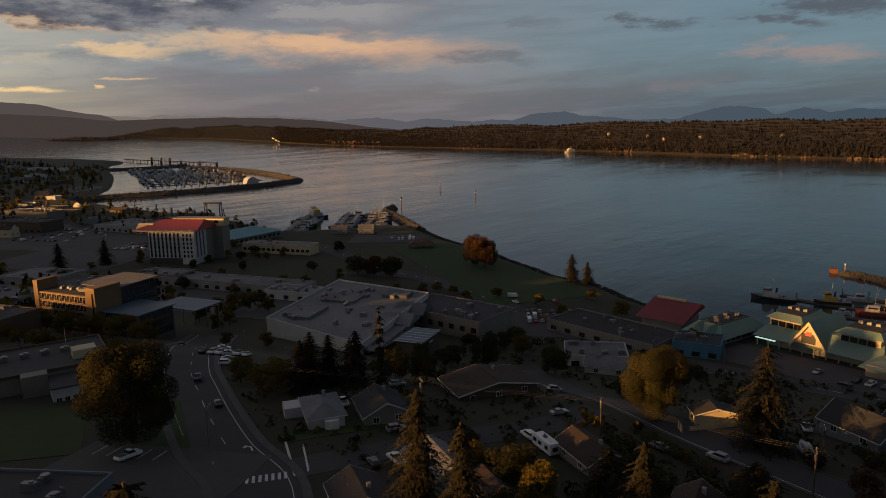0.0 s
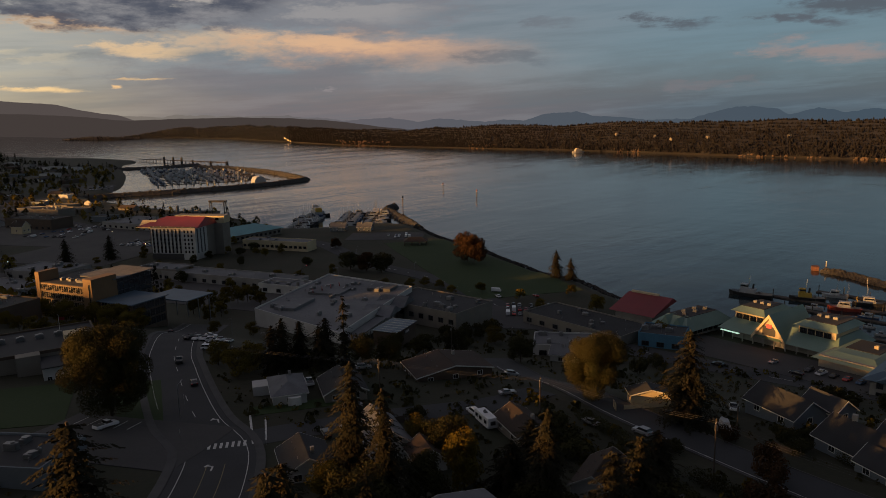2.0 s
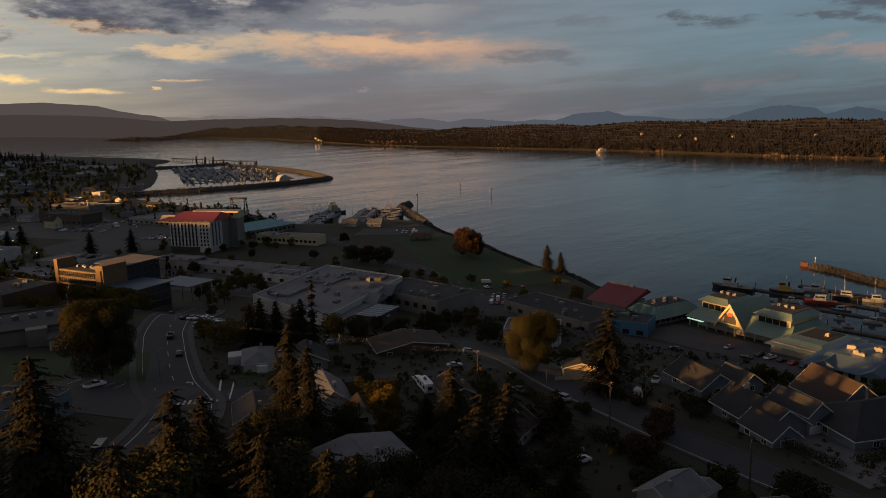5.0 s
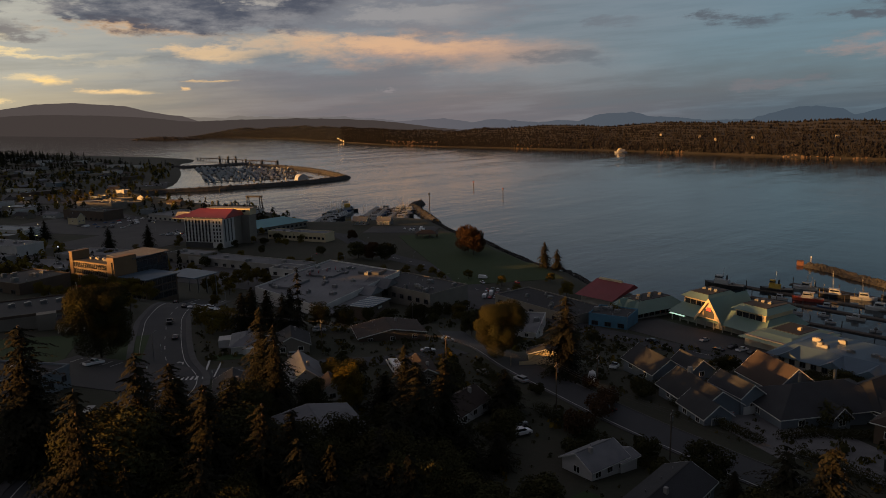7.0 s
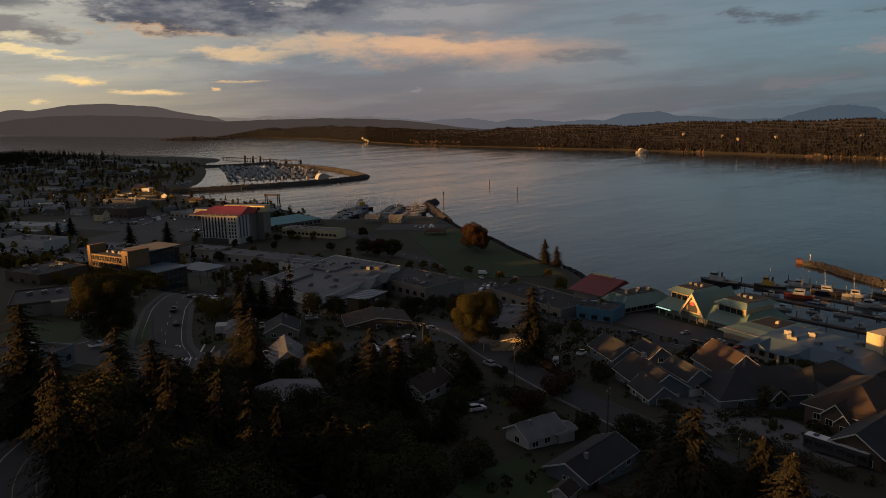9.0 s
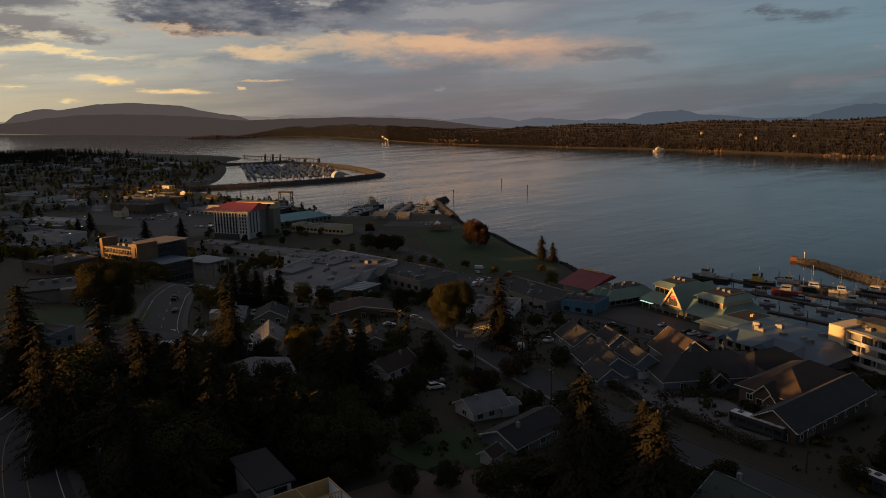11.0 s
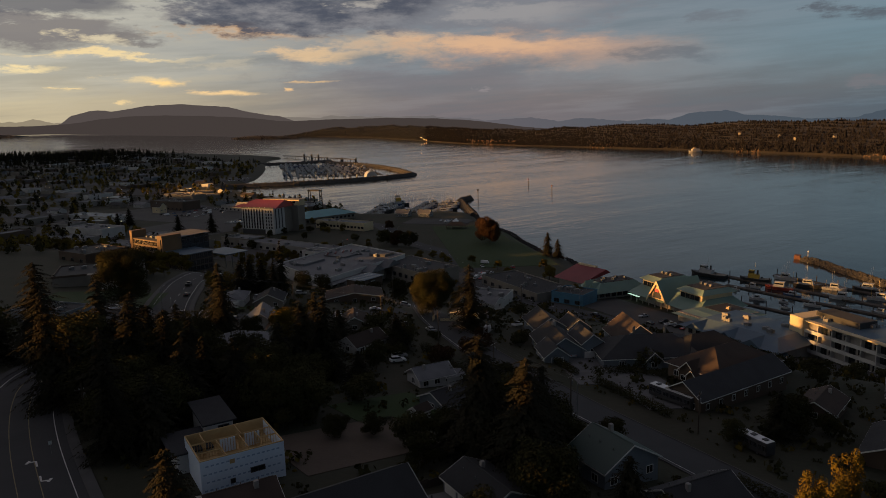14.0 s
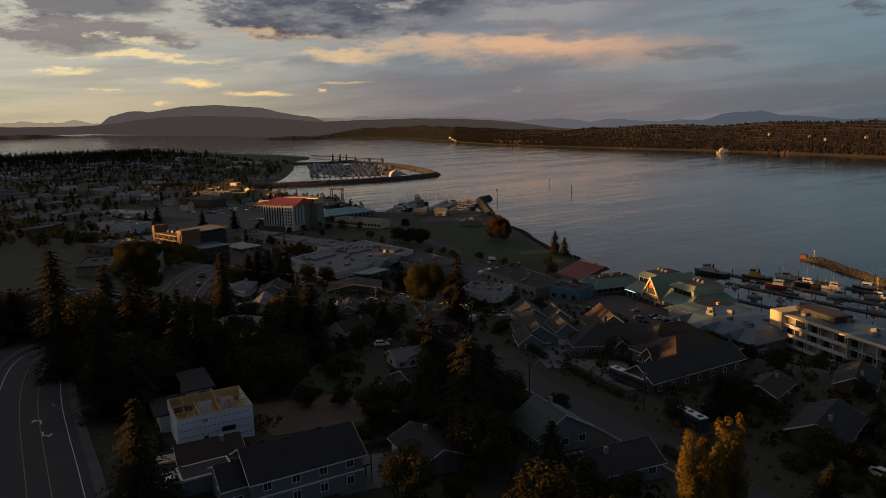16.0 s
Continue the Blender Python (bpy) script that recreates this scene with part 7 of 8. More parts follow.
car_rows(120, 200, -58, 1, 6, 7, fill=0.8, group="cars at the corner lot")
car_rows(126, 440, -68, 3, 10, 10, fill=0.5, group="cars behind the offices")
car_rows(262, 60, -103, 1, 13, 8, fill=0.55, along=4.2, group="cars at the market")

# ---- harbour ----
def rocks_on(line, w, h, n, seed, size=(0.6, 1.6)):
    """Loose boulders heaped along a line, in one mesh."""
    rng = random.Random(seed)
    tpl = bmesh.new()
    bmesh.ops.create_icosphere(tpl, subdivisions=1, radius=1.0)
    tv = [v.co.copy() for v in tpl.verts]
    tf = [[v.index for v in f.verts] for f in tpl.faces]
    tpl.free()
    verts, faces = [], []
    for k in range(n):
        i = rng.randrange(len(line) - 1)
        t = rng.random()
        a, b = line[i], line[i + 1]
        d = Vector((b[0] - a[0], b[1] - a[1], 0)).normalized()
        o = rng.uniform(-1, 1)
        x, y = a[0] + (b[0] - a[0]) * t - d.y * o * w / 2, a[1] + (b[1] - a[1]) * t + d.x * o * w / 2
        z = h * (1 - abs(o)) * 0.95
        s = rng.uniform(*size)
        rot = Euler((rng.uniform(0, 6), rng.uniform(0, 6), rng.uniform(0, 6))).to_matrix()
        base = len(verts)
        for v in tv:
            q = rot @ Vector((v.x * s * (1 + 0.25 * noise.noise(v * 2 + Vector((k, 0, 0)))), v.y * s * 0.8, v.z * s * 0.7))
            verts.append((x + q.x, y + q.y, z + q.z))
        faces += [[base + j for j in f] for f in tf]
    return mesh_from("boulders", verts, faces, M_ROCK)


def breakwater(pts, w, h, n, seed, label, size=(0.8, 2.0)):
    line = smooth_line(pts, 8)
    t = thing("breakwater", (pts[0][0], pts[0][1], 0), 0, label, "breakwater", kind="structure")
    rows = []
    for off, z in ((-w / 2, -2), (-w / 2, 0.2), (-w / 5, h * 0.85), (0, h), (w / 5, h * 0.85), (w / 2, 0.2), (w / 2, -2)):
        rows.append([(x, y, z) for x, y in offset_line(line, off)])
    verts, faces = [], []
    m = len(rows)
    for i in range(len(line)):
        for r in rows:
            x, y, z = r[i]
            verts.append((x - pts[0][0] + noise.noise((x * 0.2, y * 0.2, z)), y - pts[0][1] + noise.noise((x * 0.2, y * 0.2, z + 9)), z + 0.5 * noise.noise((x * 0.3, y * 0.3, z + 3))))
    for i in range(len(line) - 1):
        for j in range(m - 1):
            a = i * m + j
            faces.append((a, a + 1, a + m + 1, a + m))
    for e in (0, (len(line) - 1) * m):
        faces.append(tuple(range(e, e + m)))
    core = new("core", mesh_from("core", verts, faces, M_ROCK))
    core.parent = t
    me = rocks_on([(x - pts[0][0], y - pts[0][1]) for x, y in line], w * 0.95, h, n, seed, size)
    b = new("boulders", me)
    b.parent = t
    tagged(b, "heaped grey boulders", kind="stuff")
    return t


breakwater([(396, 938), (450, 918), (517, 888), (591, 867), (664, 860), (722, 872), (737, 892), (768, 970), (790, 1040), (812, 1130), (822, 1210), (812, 1320)], 16, 5.2, 900, 1, "long curved rock breakwater round the marina", (1.0, 2.6))
breakwater([(700, 1440), (751, 1404), (804, 1390), (858, 1387)], 18, 4.0, 200, 2, "inner rock spit beside the marina", (1.0, 2.4))
breakwater([(460, 400), (482, 432), (500, 460), (518, 486), (528, 504), (540, 512), (555, 517)], 11, 4.6, 420, 3, "curved rock breakwater of the small harbour", (0.8, 2.0))
breakwater([(468, 79), (461, 62), (452, 52), (443, 35), (431, 17), (414, -8), (395, -40), (380, -80)], 8, 2.2, 2000, 4, "rock breakwater off the fishing wharf", (0.7, 1.7))
# rock edge along the park
edge = new("shore_rocks", rocks_on(smooth_line([(322, 110), (332, 138), (345, 160), (362, 186), (367, 214), (378, 234), (394, 266), (413, 298), (428, 339), (440, 364), (468, 410)], 6), 5, 1.4, 1300, 6, (0.4, 1.1)))
tagged(edge, "band of dark shore boulders below the park", "rocks", kind="stuff")


def island_cliffs():
    """Bare rock faces here and there at the island's waterside."""
    for i, (pts, h, n) in enumerate((([(1640, 1560), (1652, 1720), (1668, 1840)], 16, 90), ([(1612, 1090), (1606, 1230)], 10, 60), ([(1604, 1010), (1606, 1080)], 7, 40), ([(1556, 690), (1566, 760)], 9, 40), ([(1486, 300), (1500, 420), (1520, 520)], 5, 80), ([(1470, 150), (1482, 250)], 6, 60))):
        me = rocks_on(smooth_line(pts, 12), 14, h, n, 40 + i, (1.6, 4.6))
        me.materials[0] = M_CLIFF
        tagged(new("shore_cliff", me), "bare reddish rock face at the island shore", "cliff", kind="stuff")


island_cliffs()


def dock(x0, y0, x1, y1, w, label="grey floating timber dock", piles=True):
    L = math.hypot(x1 - x0, y1 - y0)
    t = thing("floating_dock", (x0, y0, 0), math.degrees(math.atan2(y1 - y0, x1 - x0)), label, "dock", "docks")
    n = max(2, int(L / 12))
    for k in range(n):
        part("float", box(L * k / n + 0.1, -w / 2, -0.4, L * (k + 1) / n - 0.1, w / 2, 0.55, 0.04), M_POLE, t)
    if piles:
        for k in range(n + 1):
            part("dock_post", tube((L * k / n, w / 2 + 0.3, -3), (L * k / n, w / 2 + 0.3, 3.6), 0.25, 0.22), M_POLE, t)
    return t


M_HULL_W = surface("white_hull", (0.42, 0.43, 0.44), (0.34, 0.35, 0.36), 0.4)
M_HULL_B = surface("black_hull", (0.02, 0.021, 0.024), (0.03, 0.03, 0.032), 0.5)
M_HULL_R = surface("red_hull", (0.36, 0.06, 0.035), (0.28, 0.045, 0.03), 0.5)
M_HULL_BL = surface("blue_hull", (0.03, 0.07, 0.16), (0.025, 0.055, 0.13), 0.4)
M_DECK = surface("weathered_deck", (0.26, 0.22, 0.17), (0.18, 0.155, 0.125), 0.8)
M_YELLOW = surface("yellow_paint", (0.55, 0.36, 0.06), (0.45, 0.29, 0.05), 0.5)


def hull_mesh(L, B, free, draft=0.6):
    """A hull with a pointed raised bow, along +x."""
    st = [(-0.5, 0.80, 0.0), (-0.3, 0.96, -0.02), (0.0, 1.0, 0.0), (0.25, 0.86, 0.12), (0.40, 0.52, 0.28), (0.5, 0.03, 0.45)]
    bm = bmesh.new()
    rings = []
    for fx, fb, up in st:
        hb = B / 2 * fb
        top = free * (1 + up)
        ring = [bm.verts.new((fx * L, -hb, top)), bm.verts.new((fx * L * 0.96, -hb * 0.72, -draft)), bm.verts.new((fx * L * 0.96, hb * 0.72, -draft)), bm.verts.new((fx * L, hb, top))]
        rings.append(ring)
    for a, b in zip(rings, rings[1:]):
        for i in range(4):
            bm.faces.new((a[i], a[(i + 1) % 4], b[(i + 1) % 4], b[i]))
    bm.faces.new(rings[0])
    bm.faces.new(rings[-1][::-1])
    bmesh.ops.recalc_face_normals(bm, faces=bm.faces[:])
    return bm


def make_boat(kind, L, hull, label, far=False):
    t = thing("boat" if kind != "sail" else "sailing_boat", (0, 0, -300), 0, label, "boat")
    B = L * (0.30 if kind != "sail" else 0.27)
    free = 0.10 * L + 0.2
    part("hull", hull_mesh(L, B, free), hull, t)
    part("deck", prism([(-0.48 * L, -0.36 * B), (0.1 * L, -0.44 * B), (0.42 * L, -0.06 * B), (0.42 * L, 0.06 * B), (0.1 * L, 0.44 * B), (-0.48 * L, 0.36 * B)], free - 0.12, free + 0.03), M_DECK, t)
    if far:
        part("cabin", profile_body([(-0.18 * L, free), (0.22 * L, free), (0.14 * L, free + 0.2 * L), (-0.16 * L, free + 0.2 * L)], B * 0.33, 0.15), M_HULL_W, t)
        part("mast", tube((0, 0, free), (0, 0, free + (1.25 if kind == "sail" else 0.6) * L), 0.09, 0.06, 5), M_METAL, t)
        return t
    if kind == "sail":
        part("cabin", profile_body([(-0.15 * L, free), (0.2 * L, free), (0.15 * L, free + 0.5), (-0.12 * L, free + 0.55)], B * 0.3, 0.1), M_HULL_W, t)
        part("mast", tube((0.05 * L, 0, free), (0.05 * L, 0, free + 1.25 * L), 0.08, 0.05, 6), M_METAL, t)
        part("boom", tube((0.05 * L, 0, free + 1.1), (-0.38 * L, 0, free + 1.1), 0.07, 0.06, 6), M_METAL, t)
    else:
        ch = 0.17 * L + 0.4
        c = part("cabin", profile_body([(-0.18 * L, free), (0.22 * L, free), (0.14 * L, free + ch), (-0.16 * L, free + ch)], B * 0.33, 0.15), M_HULL_W, t)
        part("cabin_glass", box(-0.14 * L, -B * 0.315, free + ch * 0.45, 0.15 * L, B * 0.315, free + ch * 0.8), M_GLASS, c)
        part("cabin_roof", box(-0.2 * L, -B * 0.3, free + ch, 0.16 * L, B * 0.3, free + ch + 0.1, 0.02), M_HULL_W, t)
        part("mast", tube((-0.05 * L, 0, free + ch), (-0.05 * L, 0, free + ch + 0.35 * L), 0.06, 0.04, 6), M_METAL, t)
        if kind == "fish":
            for s in (-1, 1):
                part("trolling_pole", tube((-0.06 * L, s * 0.25 * B, free), (-0.1 * L, s * 0.62 * B, free + 0.8 * L), 0.07, 0.04, 5), M_METAL, t)
            part("gallows", tube((-0.34 * L, -0.3 * B, free), (-0.34 * L, -0.3 * B, free + 0.35 * L), 0.09, 0.07, 6), M_YELLOW, t)
            part("winch", tube((-0.3 * L, -0.2 * B, free + 0.4), (-0.3 * L, 0.2 * B, free + 0.4), 0.35, 0.35, 10), M_METAL, t)
            part("rail", tube((0.12 * L, -0.42 * B, free + 0.7), (0.44 * L, -0.04 * B, free * 1.35 + 0.5), 0.035, 0.035, 5), M_METAL, t)
    return t


BOATS = {"motor": make_boat("motor", 10, M_HULL_W, "white moored motor cruiser"), "sail": make_boat("sail", 11, M_HULL_W, "white moored sailing boat with bare mast"),
         "blue": make_boat("motor", 11, M_HULL_BL, "dark blue moored motor boat"), "fish": make_boat("fish", 15, M_HULL_W, "white moored fishing troller with poles"),
         "fishdark": make_boat("fish", 18, M_HULL_B, "black-hulled moored fishing boat"), "fishred": make_boat("fish", 18, M_HULL_R, "red-hulled moored fishing boat"), "small": make_boat("motor", 6, M_HULL_W, "small white moored runabout")}


for k, (kd, ln, hl, lb) in {"far_motor": ("motor", 10, M_HULL_W, "white moored cruiser in the marina"), "far_sail": ("sail", 11, M_HULL_W, "moored sailing boat in the marina"), "far_blue": ("motor", 11, M_HULL_BL, "dark blue moored boat in the marina")}.items():
    BOATS[k] = make_boat(kd, ln, hl, lb, True)


def moor(kind, x, y, turn, group="moored boats", s=1.0):
    t = copy_thing(BOATS[kind], pose(x, y, 0.05, 0, 0, turn) @ Matrix.Diagonal((s, s, s, 1)))
    return tagged(t, group=group)


def tug(x, y, turn, L, label, house_mat, upper):
    t = thing("tugboat", (x, y, 0.1), turn, label, "tugboat")
    B, free = L * 0.32, 1.7
    part("hull", hull_mesh(L, B, free, 1.0), M_HULL_B, t)
    part("deck", prism([(-0.48 * L, -0.36 * B), (0.1 * L, -0.44 * B), (0.42 * L, -0.06 * B), (0.42 * L, 0.06 * B), (0.1 * L, 0.44 * B), (-0.48 * L, 0.36 * B)], free - 0.2, free + 0.03), M_DECK, t)
    part("deckhouse", box(-0.12 * L, -B * 0.28, free, 0.24 * L, B * 0.28, free + 2.3, 0.1), house_mat, t)
    wh = part("wheelhouse", box(0.05 * L, -B * 0.22, free + 2.3, 0.22 * L, B * 0.22, free + 4.6, 0.1), upper, t)
    part("wheelhouse_glass", box(0.045 * L, -B * 0.225, free + 3.3, 0.225 * L, B * 0.225, free + 4.1), M_GLASS, wh)
    part("funnel", tube((-0.05 * L, 0, free + 2.3), (-0.06 * L, 0, free + 4.8), 0.55, 0.45, 10), M_HULL_B, t)
    m = part("mast", tube((0.04 * L, 0, free + 4.4), (0.02 * L, 0, free + 9.5), 0.12, 0.05, 6), M_TRIM, t)
    for z in (6.3, 7.8):
        part("cross_arm", tube((0.03 * L, -1.1, free + z), (0.03 * L, 1.1, free + z), 0.05, 0.05, 5), M_TRIM, m)
    part("tow_winch", tube((-0.2 * L, -0.8, free + 0.7), (-0.2 * L, 0.8, free + 0.7), 0.6, 0.6, 12), M_METAL, t)
    for k in range(7):
        bm = tube((-0.35 * L + 0.12 * L * k, -B * 0.5, free - 0.6), (-0.35 * L + 0.12 * L * k, -B * 0.5 - 0.25, free - 0.6), 0.5, 0.5, 10)
        part("tyre_fender", bm, M_TYRE, t)


tug(385.5, 97, 96, 22, "black-hulled tugboat with cream deckhouse at the dock end", M_HULL_W, M_HULL_W)
tug(392, 71, 110, 17, "black and yellow tugboat at the dock", M_YELLOW, M_YELLOW)
dock(391, 88, 379, -40, 4.0)
dock(414, 71, 398, -40, 4.0)
dock(371, 77, 363, -40, 3.4)
dock(341, 52, 335, -30, 3.0)
for row in (("fish", 406.7, 61, 100), ("fishred", 382, 52, 105), ("fishdark", 398, 44, 280), ("fish", 384, 20, 100), ("fish", 395.5, 6, 285), ("small", 365, 68, 95), ("motor", 353, 49, 100), ("motor", 360, 24, 95),
            ("small", 366, 10, 100), ("small", 347, 31, 90), ("fishdark", 410, 18, 100), ("motor", 376, 64, 95), ("fish", 401, 31, 280), ("blue", 372, 40, 100), ("small", 357, 37, 95), ("fish", 386, -8, 100), ("fish", 402, -14, 280),
            ("motor", 369, -4, 95), ("small", 345, 12, 100), ("motor", 341, -8, 95), ("fishred", 391, -26, 280)):
    moor(*row, group="boats at the fishing wharf", s=0.82)
end = thing("breakwater_end", (470, 84.5, 0), 20, "rusty sheet-pile block at the breakwater end", "pier head")
part("block", box(-2.4, -2, -2, 2.4, 2, 2.6, 0.2), surface("rusty_steel", (0.14, 0.06, 0.04), (0.08, 0.035, 0.025), 0.8), end)
part("light_post", tube((1, -6, 1.6), (1, -6, 5), 0.2, 0.18), M_WALL_CREAM, end, "pale beacon post")
part("beacon_lamp", tube((1, -6, 5), (1, -6, 5.6), 0.45, 0.35, 10), M_TRIM, end)

# small harbour by the ferry dock
dock(398, 490, 470, 545, 3.2)
dock(430, 462, 500, 520, 3.2)
dock(446, 442, 512, 495, 3.2)
_b = random.Random(5)
for k in range(78):
    r = k % 3
    ax, ay, bx, by = ((398, 490, 470, 545), (430, 462, 500, 520), (446, 442, 512, 495))[r]
    t = (k // 3 + 0.5) / 26
    sd = 1 if (k // 3) % 2 else -1
    kind = ("far_motor", "far_sail", "far_blue", "fishdark", "far_motor", "far_sail")[_b.randrange(6)]
    moor(kind, ax + (bx - ax) * t + sd * 5.5 * -0.6, ay + (by - ay) * t + sd * 5.5 * 0.8, 127 + (180 if sd < 0 else 0) + _b.uniform(-5, 5), "boats in the small harbour")
ship = thing("passenger_vessel", (466, 541, 0.2), 60, "white and blue passenger vessel with two decks", "ship")
part("hull", hull_mesh(34, 9, 3.2, 1.0), M_HULL_BL, ship)
part("main_deckhouse", box(-13, -3.8, 3.2, 9, 3.8, 6.0, 0.1), M_HULL_W, ship)
up = part("upper_deckhouse", box(-8, -3.2, 6.0, 8, 3.2, 8.6, 0.1), M_HULL_W, ship)
part("bridge_glass", box(4, -3.25, 7.0, 8.06, 3.25, 8.0), M_GLASS, up)
part("bridge", box(2, -2.6, 8.6, 7, 2.6, 10.8, 0.1), M_HULL_W, ship)
part("mast", tube((1, 0, 10.8), (0, 0, 16), 0.2, 0.08), M_METAL, ship)
# orange sunlight on the gear is put in as yellow paint
part("aft_gear", box(-14, -3, 5.5, -9, 3, 9.5, 0.3), M_YELLOW, ship, "deck gear with orange evening light put into its paint")
for x, y, l in ((399, 434, 16), (411, 415, 15)):
    h = house(x, y, -58, l - 3, 9, 3.8, 3.0, M_WALL_GREY, M_SHINGLE_GY, "grey-green harbour house with gable roof", wins=(3, 3, 2, 2), floors=2)
sh = thing("picnic_shelter", (386, 336, ground_z(386, 336)), -50, "open picnic shelter with dark hipped roof", "shelter")
part("roof", solid([(-9, -6, 3), (9, -6, 3), (9, 6, 3), (-9, 6, 3), (-4, 0, 5.6), (4, 0, 5.6)], [(0, 1, 5, 4), (1, 2, 5), (2, 3, 4, 5), (3, 0, 4), (0, 3, 2, 1)]), M_SHINGLE_BR, sh)
for x in (-8, -2.7, 2.7, 8):
    for y in (-5, 5):
        part("post", box(x - 0.2, y - 0.2, -1, x + 0.2, y + 0.2, 3.0), M_WALL_BROWN, sh)

# ferry dock
fg = thing("ferry_gantry", (392, 600, 0), -60, "dark steel ferry ramp gantry", "gantry")
for x in (-8, 8):
    for y in (-3, 3):
        part("tower_leg", tube((x, y, -2), (x * 0.9, y * 0.6, 20), 0.7, 0.5, 6), M_DARKTRIM, fg)
    for z in (7, 13, 18):
        part("brace", tube((x, -2.6, z), (x, 2.6, z), 0.25, 0.25, 6), M_DARKTRIM, fg)
part("cross_beam", box(-9, -1.6, 18.6, 9, 1.6, 20.4), M_DARKTRIM, fg)
part("ramp", box(-5, -26, 1.5, 5, -2, 2.4), M_METAL, fg)
for k in range(5):
    s = thing("silo", (372 + 3.8 * k, 640 - 7.0 * k, 4), 0, "grey round storage silo by the dock", "silo", "silos by the dock")
    hh = (10, 7, 8.5, 8, 6.5)[k]
    part("shell", tube((0, 0, -1), (0, 0, hh), 1.5, 1.5, 14), M_METAL, s)
    part("cap", tube((0, 0, hh), (0, 0, hh + 1.4), 1.5, 0.3, 14), M_METAL, s)

# beacons in the strait
for x, y, hh, c in ((729.4, 593.8, 5.5, M_HULL_R), (674.9, 496.7, 6.5, M_HULL_R), (566.5, 515.9, 9, M_POLE)):
    bc = thing("channel_marker", (x, y, 0), 0, "channel marker standing in the strait", "marker", "channel markers")
    part("pile", tube((0, 0, -3), (0, 0, hh), 0.5, 0.4, 10), M_POLE, bc)
    part("platform", box(-1.3, -1.3, hh, 1.3, 1.3, hh + 0.3), M_METAL, bc)
    part("top_mark", box(-1.0, -0.1, hh + 0.3, 1.0, 0.1, hh + 2.6), c, bc)

# pier north of the marina
pier = thing("long_pier", (886, 1700, 0), -89, "long dark loading pier on piles", "pier")
part("deck", box(0, -4, 4.2, 368, 4, 5.4), M_POLE, pier)
for k in range(24):
    part("pile", tube((8 + 15.4 * k, 0, -3), (8 + 15.4 * k, 0, 4.2), 0.7, 0.7, 6), M_POLE, pier)
for x in (110, 150, 185, 230, 300, 362):
    part("dolphin", tube((x, 5, -3), (x, 5, 12 if x < 200 else 7), 2.6, 2.4, 8), M_DARKTRIM, pier)

# the marina
_m = random.Random(17)
A, B, C, D = Vector((548, 1005)), Vector((705, 930)), Vector((800, 1150)), Vector((735, 1400))
for r in range(13):
    v = (r + 0.5) / 13
    p0, p1 = A.lerp(D, v), B.lerp(C, v)
    dk = dock(p0.x, p0.y, p1.x, p1.y, 3.0, "long floating dock of the marina", piles=False)
    dr = (p1 - p0).normalized()
    a = math.degrees(math.atan2(dr.y, dr.x)) + 90
    for k in range(17):
        u = (k + 0.5) / 17
        if _m.random() < 0.88 - 0.45 * (u > 0.8):
            q = p0.lerp(p1, u)
            sd = 1 if _m.random() < 0.5 else -1
            kind = ("far_motor", "far_sail", "far_motor", "far_sail", "far_blue")[_m.randrange(5)]
            moor(kind, q.x - dr.y * 7.5 * sd, q.y + dr.x * 7.5 * sd, a + (180 if sd < 0 else 0), "boats in the marina", _m.uniform(0.9, 1.5))
shed = thing("boat_shed", (662, 905, 0), 70, "white round-roofed floating boat shed", "boat shed")
v = [(math.cos(math.pi * k / 10) * 9, math.sin(math.pi * k / 10) * 9 + 2) for k in range(11)]
part("shell", solid([(-10, y, z) for y, z in v] + [(10, y, z) for y, z in v] + [(-10, 9, 0), (-10, -9, 0), (10, 9, 0), (10, -9, 0)],
                    [(k, k + 1, k + 12, k + 11) for k in range(10)] + [tuple(range(11)) + (23, 22), tuple(range(11, 22)) + (25, 24), (0, 11, 24, 22), (10, 23, 25, 21)]), M_HULL_W, shed)
fer = thing("ferry", (1514, 829, 0.2), 150, "small white ferry crossing the strait", "ferry")
part("hull", hull_mesh(32, 9, 3, 1), M_HULL_W, fer)
part("superstructure", box(-10, -3.6, 3, 8, 3.6, 8, 0.2), M_HULL_W, fer)
part("bridge", box(-2, -2.6, 8, 5, 2.6, 10.6, 0.2), M_WALL_CREAM, fer)
part("mast", tube((0, 0, 10.6), (0, 0, 15), 0.2, 0.1), M_METAL, fer)

